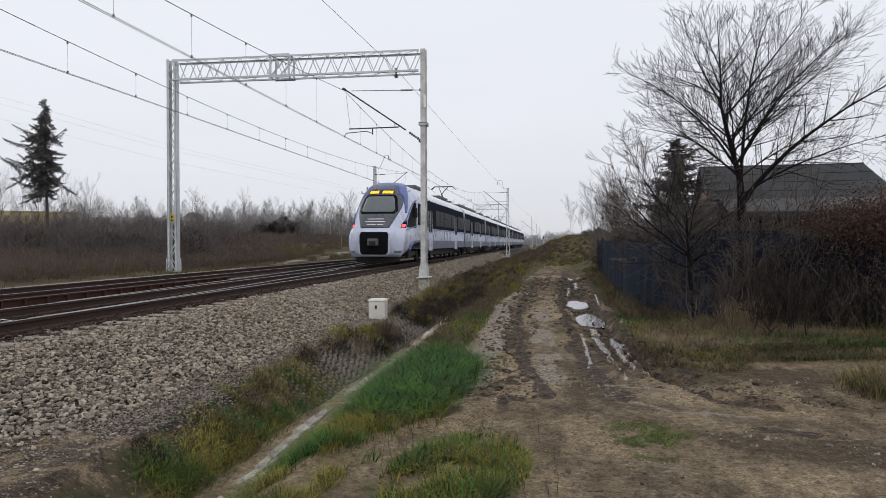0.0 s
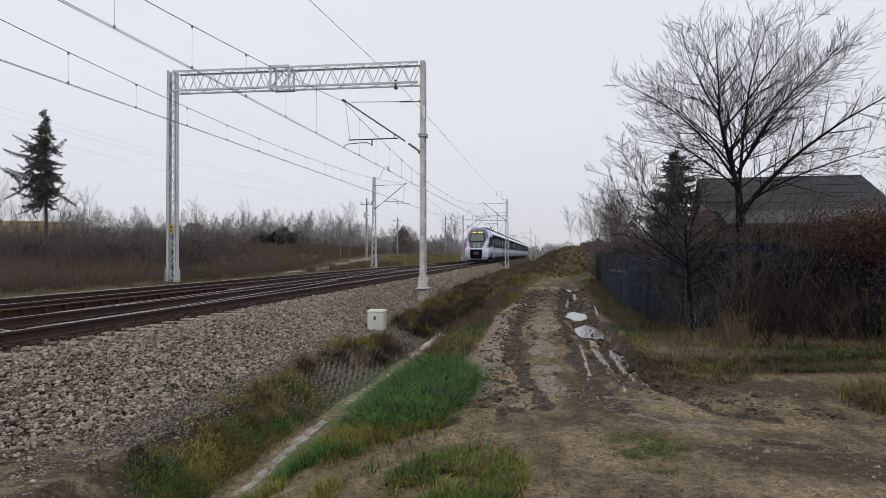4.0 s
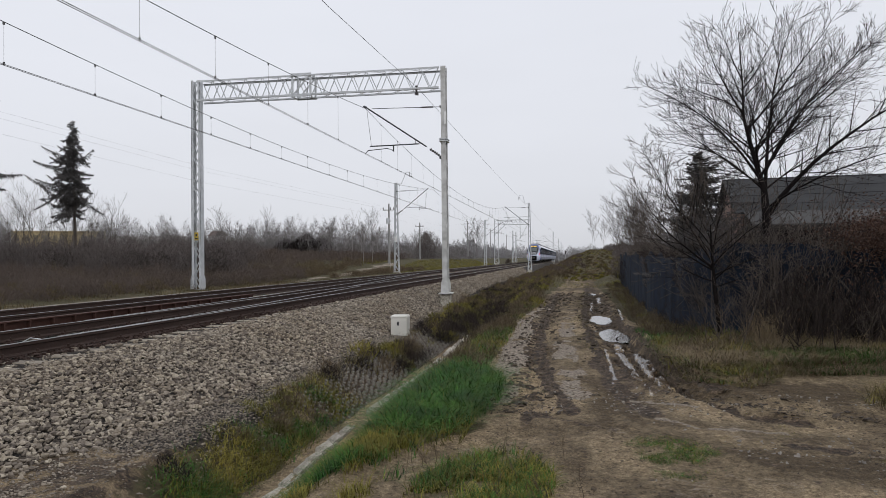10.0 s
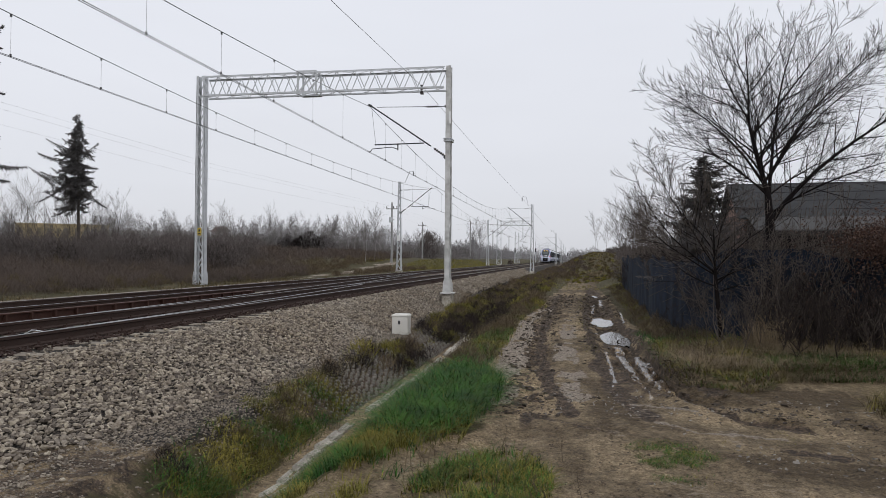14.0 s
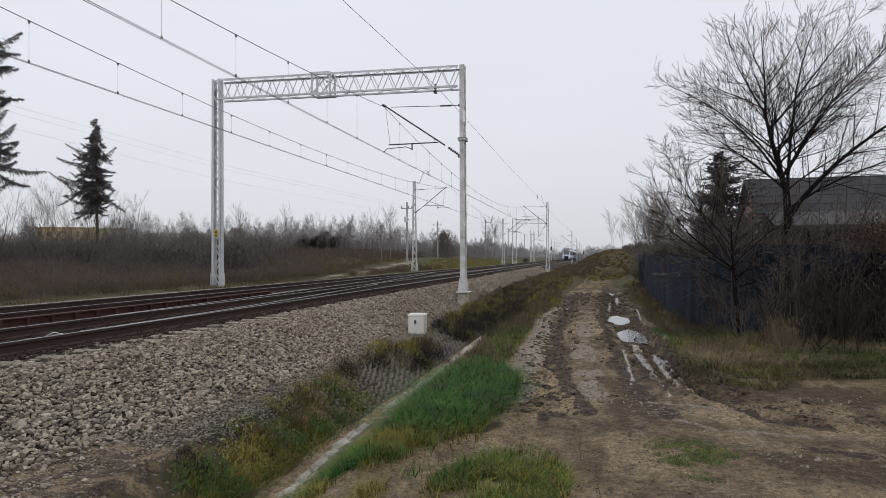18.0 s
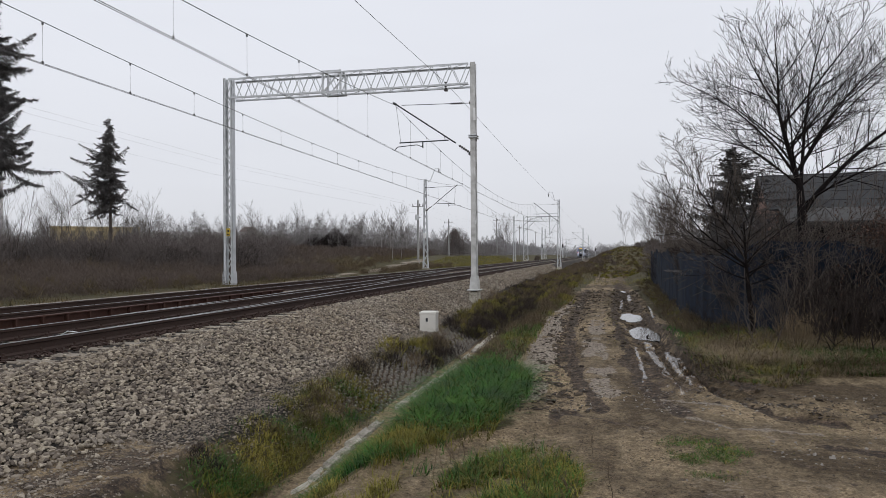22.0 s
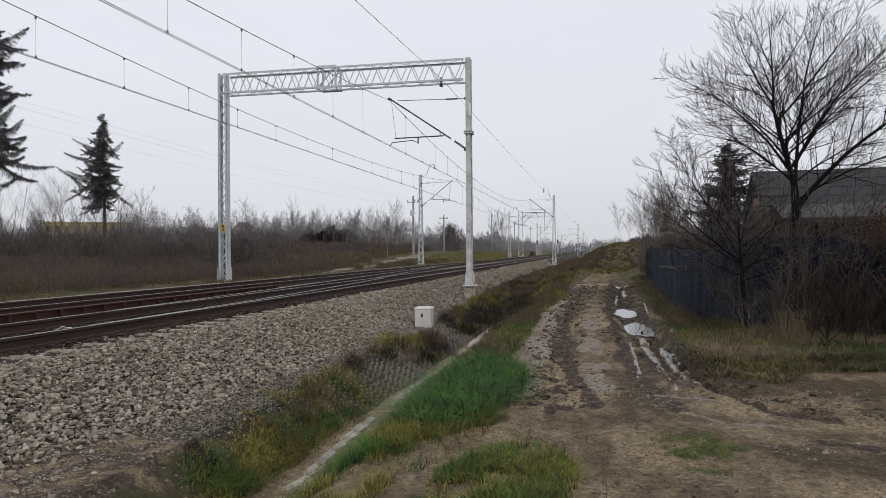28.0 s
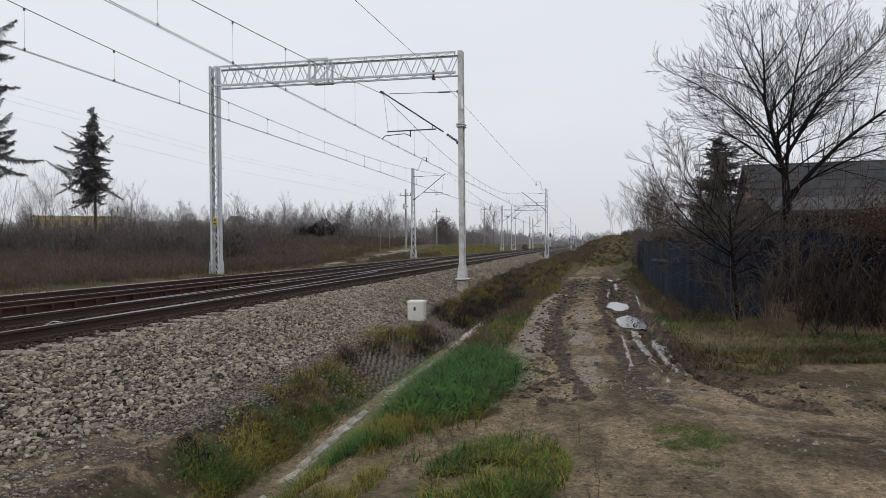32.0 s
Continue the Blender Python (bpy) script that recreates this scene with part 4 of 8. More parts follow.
# ---- overhead line: gantry, masts, wires ----
def lattice_mast(parent, x, y, z0, z1, width=0.24, depth=0.62, name="mast", material=None, turn=0, narrow=0.72, singly=True, flange=0.09):
    """Two upright channels joined by zigzag lacing on both sides, with a flared foot; turn = 90 shows the lacing along the track."""
    material = material or M_GALV
    m = part(name, Geo().box(0, 0, z0 + 0.02, width * 0.9, depth * 0.9, 0.03), material, parent)
    m.matrix_basis = pose(x, y, 0, 0, 0, turn)
    x = y = 0.0
    for s, n in ((-1, "front_channel"), (1, "back_channel")):
        d0, d1 = depth / 2, depth / 2 * narrow
        g = Geo()
        for dx, w, t in ((0, width, 0.02), (-width / 2 + 0.01, 0.02, flange), (width / 2 - 0.01, 0.02, flange)):
            off = 0 if t < 0.05 else -s * flange * 0.45
            a, b = (x + dx, y + s * d0 + off, z0), (x + dx, y + s * d1 + off, z1)
            g.bar(a, b, w, t, (0, 1, 0))
        part(n, g, material, m)
    k = max(6, int((z1 - z0) / 0.62))
    for sx, n in ((-1, "lacing_left"), (1, "lacing_right")):
        g = Geo()
        for i in range(k):
            f0, f1 = i / k, (i + 1) / k
            e0, e1 = (depth / 2 - 0.04) * (1 - (1 - narrow) * f0), (depth / 2 - 0.04) * (1 - (1 - narrow) * f1)
            s = 1 if i % 2 else -1
            if singly:
                g = Geo()
            g.bar((x + sx * (width / 2 - 0.012), y + s * e0, z0 + (z1 - z0) * f0), (x + sx * (width / 2 - 0.012), y - s * e1, z0 + (z1 - z0) * f1), 0.045, 0.012, (1, 0, 0))
            if singly:
                part("lacing_bar", g, material, m)
        if not singly:
            part(n, g, material, m)["kind"] = "stuff"
    for s in (-1, 1):
        foot = Geo()
        foot.prism([(x - width / 2 - 0.07, z0), (x + width / 2 + 0.07, z0), (x + width / 2 + 0.05, z0 + 0.42), (x + width / 2 + 0.01, z0 + 0.6), (x - width / 2 - 0.01, z0 + 0.6), (x - width / 2 - 0.05, z0 + 0.42)], 1, y + s * (depth / 2 + 0.012), y + s * (depth / 2 + 0.034))
        part("foot_plate", foot, material, m)
    return m


def truss(parent, x0, x1, y, zb, zt, depth=0.62, bay=0.76, singly=True):
    """A box girder of four chords with zigzag lacing on every face."""
    bm = part("beam", Geo().box((x0 + x1) / 2, y, zt, abs(x1 - x0), 0.004, 0.004), M_GALV, parent)
    for sy in (-1, 1):
        for z, n in ((zb, "bottom_chord"), (zt, "top_chord")):
            g = Geo()
            yy = y + sy * depth / 2
            g.bar((x0, yy, z), (x1, yy, z), 0.075, 0.012)
            g.bar((x0, yy + sy * 0.034, z + (0.035 if z == zb else -0.035)), (x1, yy + sy * 0.034, z + (0.035 if z == zb else -0.035)), 0.012, 0.075)
            part(n, g, M_GALV, bm)
        k = int(abs(x1 - x0) / bay / 0.5)
        g = Geo()
        for i in range(k):
            a, b = x0 + (x1 - x0) * i / k, x0 + (x1 - x0) * (i + 1) / k
            za, zz = (zb, zt) if i % 2 else (zt, zb)
            g = Geo() if singly else g
            g.bar((a, y + sy * depth / 2, za), (b, y + sy * depth / 2, zz), 0.03, 0.03, (0, 1, 0))
            if singly:
                part("diagonal", g, M_GALV, bm)
        if not singly:
            part("diagonals", g, M_GALV, bm)["kind"] = "stuff"
    for z in (zb, zt):
        k = int(abs(x1 - x0) / 0.75)
        g = Geo()
        for i in range(k):
            a, b = x0 + (x1 - x0) * i / k, x0 + (x1 - x0) * (i + 1) / k
            s = 1 if i % 2 else -1
            g = Geo() if singly else g
            g.bar((a, y + s * depth / 2, z), (b, y - s * depth / 2, z), 0.025, 0.015)
            if singly:
                part("cross_bar", g, M_GALV, bm)
        if not singly:
            part("cross_bars", g, M_GALV, bm)["kind"] = "stuff"
    return bm


def insulator(g, p, d, length=0.45, r=0.055, n=6):
    """A row of sheds along d from p."""
    p, d = np.asarray(p, float), np.asarray(d, float)
    d = d / np.linalg.norm(d)
    g.tube([p, p + d * length], 0.022, 6)
    for i in range(n):
        g.disc(p + d * length * (i + 0.5) / n, d, r, length / n * 0.45, 8)


def cantilever(parent, x, y, z, side, reach=3.3, steel=None):
    """The hinged arm that holds the wires: stay, strut, registration tube, steady arm. z is the rail's top; side points to the track."""
    s = side
    strut = Geo().tube([(x + s * 0.75, y, z + 5.27 + 0.5), (x + s * reach, y, z + 7.5)], 0.03, 8)
    st = part("strut", strut, M_DARKSTEEL, parent)
    for p, d, length, r in (((x + s * 0.12, y, z + 5.32), (s * 0.63, 0, 0.45), 0.6, 0.055), ((x + s * 0.45, y, z + 7.4), (s, 0, 0.01), 0.5, 0.045)):
        ins = Geo()
        insulator(ins, p, d, length, r)
        part("insulator", ins, M_INSUL, parent)
    part("stay", Geo().tube([(x + s * 0.1, y, z + 7.39), (x + s * (reach - 0.25), y, z + 7.45)], 0.014, 6), M_DARKSTEEL, parent)
    part("bracket", Geo().box(x + s * 0.12, y, z + 5.3, 0.16, 0.2, 0.1), M_DARKSTEEL, parent)
    part("bracket", Geo().box(x + s * 0.1, y, z + 7.39, 0.14, 0.2, 0.08), M_DARKSTEEL, parent)
    part("wire_clamp", Geo().tube([(x + s * reach, y - 0.02, z + 7.5), (x + s * (reach + 0.12), y, z + 7.56)], 0.05, 8), M_DARKSTEEL, parent)
    reg = Geo().tube([(x + s * 1.05, y, z + 5.9), (x + s * (reach - 0.15), y, z + 5.87)], 0.026, 8)
    reg.tube([(x + s * 1.2, y, z + 5.9), (x + s * 1.22, y, z + 6.1)], 0.014, 6)
    part("registration_tube", reg, M_DARKSTEEL, parent)
    arm = Geo().tube([(x + s * 2.15, y, z + 5.87), (x + s * 2.15, y, z + 5.62)], 0.028, 6)
    arm.tube([(x + s * 2.15, y, z + 5.66), (x + s * 2.4, y, z + 5.76), (x + s * 3.25, y, z + 5.70), (x + s * 3.38, y, z + 5.55)], 0.018, 6)
    part("steady_arm", arm, M_DARKSTEEL, parent)
    part("hanger", Geo().tube([(x + s * reach, y, z + 7.5), (x + s * (reach - 0.2), y, z + 5.88)], 0.007, 4), M_WIRE, parent)
    return st


def foundation(parent, x, y, top, bottom, w=0.5, d=0.8):
    g = bevelled(Geo().box(x, y, (top + bottom) / 2, w, d, top - bottom), 0.03, 1)
    part("foundation", g, M_CONCRETE, parent, "grey concrete block")


def build_gantry():
    gt = thing("line_gantry", "grey steel lattice gantry spanning both tracks", "gantry")
    y = GANTRY_Y
    lattice_mast(gt, -5.1, y, 0.22, 9.56, 0.2, 0.5, "right_mast", M_MASTPAINT)
    lattice_mast(gt, -16.1, y, 0.42, 9.58, 0.27, 0.44, "left_mast", turn=90, narrow=0.9, flange=0.1)
    foundation(gt, -5.1, y, 0.22, -0.7, 0.40, 0.62)
    foundation(gt, -16.12, y, 0.43, -0.3, 0.6, 0.9)
    cap = Geo().box(-5.1, y, 0.245, 0.52, 0.8, 0.05)
    part("base_plate", bevelled(cap, 0.01, 1), M_MASTPAINT, gt)
    truss(gt, -15.95, -5.25, y, 8.62, 9.50)
    for x in (-11.55, -10.75):
        for s in (-1, 1):
            part("splice_post", Geo().bar((x, y + s * 0.31, 8.6), (x, y + s * 0.31, 9.52), 0.08, 0.05, (0, 1, 0)), M_GALV, gt)
        for z in (8.6, 9.52):
            part("splice_bar", Geo().bar((x, y - 0.29, z), (x, y + 0.29, z), 0.04, 0.03), M_GALV, gt)
    for s in (-1, 1):
        part("splice_brace", Geo().bar((-11.55, y + s * 0.33, 8.62), (-10.75, y + s * 0.33, 9.5), 0.05, 0.05), M_GALV, gt)
        part("splice_plate", Geo().box(-11.15, y + s * 0.366, 9.5, 0.9, 0.02, 0.12), M_GALV, gt)
        part("splice_plate", Geo().box(-11.15, y + s * 0.366, 8.63, 0.9, 0.02, 0.11), M_GALV, gt)
    band = Geo().box(-5.1, y, 6.48, 0.34, 0.58, 0.05).box(-5.1, y, 6.56, 0.34, 0.58, 0.03)
    part("clamp", band, M_GALV, gt)
    plate = Geo().box(-15.98, y - 0.33, 2.75, 0.18, 0.015, 0.34)
    sg = part("warning_sign", plate, M_YELLOW, gt, "small yellow warning sign")
    part("sign_mark", Geo().box(-15.98, y - 0.342, 2.8, 0.08, 0.006, 0.1), M_BLACK, sg)
    part("sign_mark", Geo().box(-15.98, y - 0.342, 2.66, 0.12, 0.006, 0.05), M_BLACK, sg)
    part("small_plate", Geo().box(-4.985, y - 0.335, 3.0, 0.02, 0.02, 0.16), M_WHITE, gt)
    part("tall_plate", Geo().box(-5.0, y - 0.34, 7.4, 0.09, 0.02, 0.5), M_WHITE, gt)
    cantilever(gt, -5.1, y, 0.53, -1)
    return gt


build_gantry()
gins = Geo()
insulator(gins, (-6.2, GANTRY_Y - 0.2, 8.5), (0, -0.2, 1), 0.3, 0.06, 4)
gins.box(-6.2, GANTRY_Y - 0.2, 8.46, 0.12, 0.2, 0.08)
tagged(part("line_insulator", gins, M_INSUL), "dark feeder insulator hung under the gantry beam", "insulator")


def build_mast(x, y, z0, z1, side, cant=True, width=0.24, horn=True):
    mt = thing("catenary_mast", "grey lattice mast with a catenary arm", "mast", group="masts beside the railway")
    lattice_mast(mt, x, y, z0, z1, 0.2, 0.46 if y < 100 else 0.5, turn=90, narrow=0.5, singly=y < 100)
    foundation(mt, x, y, z0, z0 - 0.6, 0.55, 0.8)
    if cant:
        cantilever(mt, x, y, RAIL_Z - 0.05, side, 2.9)
    if horn:
        g = Geo().tube([(x, y, z1 - 0.1), (x - 0.5 * abs(side), y, z1 - 0.1), (x - 0.75, y, z1 + 0.9), (x - 1.2, y, z1 + 0.95), (x - 1.25, y, z1 + 0.75)] if side < 0 else [(x, y, z1 - 0.1), (x + 0.5, y, z1 - 0.12), (x + 0.95, y, z1 + 0.95), (x + 1.3, y, z1 + 0.92)], 0.03, 6)
        part("feeder_bracket", g, M_GALV, mt)
        insul = Geo()
        insulator(insul, (x - 1.25, y, z1 + 0.35) if side < 0 else (x + 1.3, y, z1 + 0.5), (0, 0, 1), 0.4, 0.06, 4)
        part("insulator", insul, M_INSUL, mt)
    return mt


build_mast(-5.15, 89.5, 0.18, 8.5, -1, width=0.3)
m2 = build_mast(-15.8, 64, 0.55, 8.7, 1)
part("number_board", Geo().box(-15.8, 63.7, 3.5, 0.28, 0.02, 0.5), M_WHITE, m2, "small white number board")
build_mast(-15.5, 130, 0.6, 8.7, 1)
for yy in (209, 290, 360, 440):
    build_mast(-5.2, yy, 0.5, 9.2, -1, width=0.3)
for yy in (196, 207, 300, 330):
    build_mast(-15.8, yy, 0.6, 9.2, 1, cant=yy != 207, horn=False)


def build_half_gantry():
    gt = thing("line_gantry", "distant grey lattice half-gantry beside the track", "gantry")
    lattice_mast(gt, -15.0, 145, 0.6, 9.6, 0.3, 0.95, "mast", turn=90, narrow=0.9, singly=False)
    foundation(gt, -15.0, 145, 0.62, 0.0, 0.8, 0.9)
    truss(gt, -14.8, -8.3, 145, 8.4, 9.4, bay=0.9, singly=False)
    post = Geo().bar((-10.2, 145, 9.9), (-10.2, 145, 5.6), 0.12, 0.12, (0, 1, 0))
    post.tube([(-10.2, 145, 5.7), (-8.7, 145, 8.3)], 0.05, 6)
    post.bar((-13.5, 145, 9.9), (-8.5, 145, 10.0), 0.08, 0.08)
    post.tube([(-12.5, 145, 9.4), (-12.5, 145, 9.95)], 0.04, 6)
    post.tube([(-15.7, 145, 6.2), (-12.6, 145, 8.9)], 0.06, 6)
    part("drop_post", post, M_GALV, gt)
    return gt


build_half_gantry()


def wire(name, label, pts, r=0.008, material=None, n=4):
    return tagged(part(name, Geo().tube(pts, r, n), material or M_WIRE), label, "wire")


def sag(y0, y1, z_end, z_low, k=24):
    ys = np.linspace(y0, y1, k)
    t = (ys - (y0 + y1) / 2) / ((y1 - y0) / 2)
    return ys, z_low + (z_end - z_low) * t * t


def overhead(x, spans, contact_z, top_z, low_z, twin):
    """Messenger, contact wires and droppers of one track, as one thing."""
    eq = thing("overhead_wires", "dark messenger wire, contact wires and droppers above a track", "overhead line")
    for y0, y1 in spans:
        ys, zs = sag(y0, y1, top_z, low_z)
        far = y0 > 80
        part("messenger_wire", Geo().tube(np.stack([np.full_like(ys, x), ys, zs], 1), 0.010 if not far else 0.012, 5), M_WIRE, eq)
        for dx in ((-0.034, 0.034) if twin and not far else (0,)):
            part("contact_wire", Geo().tube([(x + dx, y0, contact_z), (x + dx, y1, contact_z)], 0.0075 if not far else 0.012, 5), M_WIRE, eq)
        if not far:
            for y in np.arange(y0 + 2.5, y1 - 1, 3.1):
                z = np.interp(y, ys, zs)
                g = Geo().tube([(x, y, contact_z), (x, y, z)], 0.0035, 4)
                g.box(x, y, contact_z + 0.03, 0.035, 0.03, 0.06).box(x, y, z - 0.03, 0.03, 0.04, 0.07)
                part("dropper", g, M_WIRE, eq)
    return eq


overhead(-8.45, [(-36, 29), (29, 89.5), (89.5, 145), (145, 209), (209, 290), (290, 360)], 6.09, 8.0, 6.62, True)
overhead(-12.35, [(-1, 64), (64, 130), (130, 196), (196, 300)], 6.07, 8.0, 6.62, True)
wire("feeder_wire", "thin feeder wire running over the gantry to the next mast", [(-6.0, -30, 9.3), (-6.1, 0, 8.2), (-6.2, 17.8, 8.3), (-6.2, 28.9, 8.75), (-6.3, 58, 8.88), (-6.4, 89.5, 9.25), (-6.4, 150, 9.2), (-6.4, 209, 9.9)], 0.010)


def build_pole(x, y, z0, z1, twin=True):
    pl = thing("utility_pole", "grey wooden utility pole with cross-arms", "utility pole", group="poles beyond the railway")
    part("pole", Geo().tube([(x, y, z0 - 0.5), (x, y, z1)], [0.13, 0.09], 8), M_WOOD_POLE, pl)
    for dz in ((0.7, 1.9) if twin else (0.6,)):
        part("cross_arm", Geo().box(x, y - 0.12, z1 - dz, 1.3 if dz < 1 else 0.6, 0.08, 0.08), M_WOOD_POLE, pl)
    for dx in (-0.58, 0.58, 0.2):
        ins = Geo()
        insulator(ins, (x + dx, y - 0.12, z1 - 0.65), (0, 0, 1), 0.25, 0.06, 3)
        part("insulator", ins, M_INSUL, pl)
    if twin:
        part("transformer", Geo().tube([(x - 0.05, y - 0.3, z1 - 2.2), (x - 0.05, y - 0.3, z1 - 1.6)], 0.2, 8), M_GALV, pl)
    return pl


build_pole(-19.6, 76, 1.3, 7.75)
build_pole(-21.6, 150, 1.6, 9.6, False)
build_pole(-21.3, 190, 1.6, 9.6, False)
build_pole(-23, 108, 1.5, 7.3, False)
build_pole(-23.3, 260, 1.5, 10.3, False)
for dz, dx in ((0, -0.58), (0, 0.58), (-0.9, 0.0)):
    wire("power_line", "thin low-voltage line beyond the railway", [(-33 + dx, -30, 12.5 + dz), (-29 + dx, 15, 9.6 + dz), (-24.5 + dx, 45, 7.9 + dz), (-19.6 + dx, 76, 7.2 + dz), (-20.6 + dx, 113, 7.0 + dz), (-21.6 + dx, 150, 9.0 + dz)], 0.003)


def build_signal(x, y, z0, z1, lit):
    sg = thing("signal", "slim railway signal post with a dark head", "railway signal")
    part("post", Geo().tube([(x, y, z0), (x, y, z1)], 0.08, 8), M_GALV, sg)
    hd = part("head", bevelled(Geo().box(x, y - 0.1, z1 - 0.3, 0.45, 0.2, 1.3), 0.05, 1), M_BLACK, sg)
    for k in range(3):
        part("lamp", Geo().disc((x, y - 0.22, z1 - 0.7 + 0.4 * k), (0, 1, 0), 0.11, 0.04, 12), M_SIGNAL if lit and k == 0 else M_INSUL, hd)
    return sg


build_signal(-16.6, 205, 0.6, 4.4, False)
build_signal(-13.6, 258, 0.5, 5.2, False)
build_signal(-2.6, 300, 0.5, 4.0, False)


def build_box():
    """The white trackside cabinet with its lid and catch."""
    bx = thing("trackside_cabinet", "small white plastic cabinet with a pitched lid", "cabinet", pose(-4.22, 17.4, -0.255, 0, 0, 3))
    part("body", bevelled(Geo().box(0, 0, 0.24, 0.40, 0.42, 0.48), 0.012), M_CABINET, bx)
    part("lid", bevelled(Geo().box(0, 0, 0.50, 0.44, 0.46, 0.05, taper=0.9), 0.012), M_CABINET, bx)
    latch = part("latch", Geo().box(-0.02, -0.218, 0.33, 0.05, 0.02, 0.09), M_DARKSTEEL, bx, "dark metal catch")
    part("keyhole", Geo().disc((-0.02, -0.232, 0.34), (0, 1, 0), 0.01, 0.01, 8), M_BLACK, latch)
    return bx


build_box()

# ---- drain channel and openwork slope slabs ----
def slab_mesh():
    """An openwork slab, 0.6 by 0.4 m: a low lattice whose crossings stand up as blunt knobs between deep holes."""
    g = Geo()
    w, d, t = 0.58, 0.40, 0.06
    nx, ny, r = 4, 3, 0.022
    for i in range(nx + 1):
        g.box(-w / 2 + w * i / nx, 0, t * 0.3, r, d, t * 0.6)
    for j in range(ny + 1):
        g.box(0, -d / 2 + d * j / ny, t * 0.3 - 0.003, w, r, t * 0.6)
    for i in range(nx):
        for j in range(ny):
            g.box(-w / 2 + w * (i + (0.25 if j % 2 else 0.7)) / nx, -d / 2 + d * (j + 0.5) / ny, t * 0.7, 0.085, 0.075, t * 1.4, taper=0.7)
    return g.data("openwork_slab", M_SLAB)


def build_slope():
    sl = thing("slope_paving", "openwork concrete slabs on the ditch side, half overgrown", "slope paving", kind="structure")
    me = slab_mesh()
    for y in np.arange(8.3, 21.5, 0.42):
        z0, xa = float(toe_z(y)), float(min(toe_x(y) + 0.35, -3.6))
        n = 2
        tilt = math.atan2(z0 + 0.47, -2.98 - xa)
        length = math.hypot(-2.98 - xa, z0 + 0.47)
        for k in range(n):
            if RNG.random() < 0.75 - 0.7 * (y - 8.3):
                continue
            f = (k + 0.5) / n
            x = xa + (-2.98 - xa) * f
            z = z0 + (-0.47 - z0) * f - 0.018
            ob = new("openwork_slab", me)
            ob.parent = sl
            ob.matrix_basis = pose(x, y, z - 0.035 - 0.06 * max(0, 9.4 - y) + RNG.uniform(-0.012, 0.010), RNG.uniform(-1.5, 1.5), math.degrees(tilt) * 0.95 + RNG.uniform(-0.8, 0.8), RNG.uniform(-1.5, 1.5)) @ Matrix.Diagonal((0.99 * length / n / 0.615, 1, 1, 1))


build_slope()


def build_channel():
    ch = thing("drain_channel", "pale concrete drain channel blocks at the foot of the slope", "drain channel", kind="structure")
    g = Geo()
    prof = [(-0.13, 0.05), (-0.10, 0.058), (-0.05, 0.022), (0.0, 0.01), (0.06, 0.02), (0.10, 0.05), (0.13, 0.045), (0.14, -0.06), (-0.14, -0.06)]
    g.prism(prof, 1, -0.193, 0.193)
    me = bevelled(g, 0.012, 1).data("channel_block", M_CONCRETE)
    for y in np.arange(4.6, 34, 0.395):
        if RNG.random() < (0.25 if 6.4 < y < 7.8 else 0.1):
            continue
        ob = new("channel_block", me)
        ob.parent = ch
        loose = 0.7 if y < 8 else 0.4
        ob.matrix_basis = pose(-2.75 + 0.12 * smoothstep(9.5, 5.0, y) + 0.04 * math.sin(y * 0.6) + RNG.uniform(-0.012, 0.012), y, -0.462 - 0.02 * max(0.0, 7 - y) ** 0.5 + RNG.uniform(-0.02, 0.008), loose * RNG.uniform(-4, 4), loose * RNG.uniform(-7, 7), loose * RNG.uniform(-5, 5)) @ Matrix.Diagonal((RNG.uniform(0.36, 0.54), 1, 0.9, 1))


build_channel()

# ---- passenger train: its tail faces the camera; y runs forward along the train, z = 0 is the rail's top ----
HALF_W, ROOF = 1.43, 3.95
CAR, GAP, CARS = 18.3, 0.55, 8


def section(k=9):
    """Half the body's outline from the skirt up to the middle of the roof."""
    pts = [(1.30, 0.42), (1.38, 0.75), (1.42, 1.1), (HALF_W, 1.6), (HALF_W, 2.6), (1.41, 3.0), (1.36, 3.35)]
    for a in np.linspace(15, 90, k):
        pts.append((1.02 * math.cos(radians(a)) + 0.34 * (1 - a / 90), 3.35 + 0.6 * math.sin(radians(a)) ** 1.0))
    return [(x, z if z < 2 else 2 + (z - 2) * 1.12) for x, z in pts]


def full_section():
    h = section()
    return h + [(-x, z) for x, z in reversed(h[:-1])]


def nose_half(z):
    """Half the nose's width at a height: a blunt bumper below, narrowing to a dome."""
    return np.interp(z, [0.3, 0.6, 1.0, 1.45, 1.75, 2.3, 3.0, 3.6, 4.0, 4.2], [1.22, 1.33, 1.37, 1.36, 1.33, 1.31, 1.26, 1.14, 0.97, 0.76])


def nose_y(x, z):
    """How far behind the coupler the nose's skin lies at a place of its face."""
    mid = np.interp(z, [0.3, 0.6, 1.2, 1.6, 1.85, 2.3, 2.9, 3.45, 3.9, 4.1, 4.2], [0.26, 0.04, 0.0, 0.05, 0.22, 0.52, 1.0, 1.5, 2.1, 2.7, 3.3])
    return mid + np.interp(z, [0.5, 1.4, 2.0], [0.55, 0.62, 1.05]) * np.minimum(1.1, np.abs(x) / nose_half(z)) ** 3.2


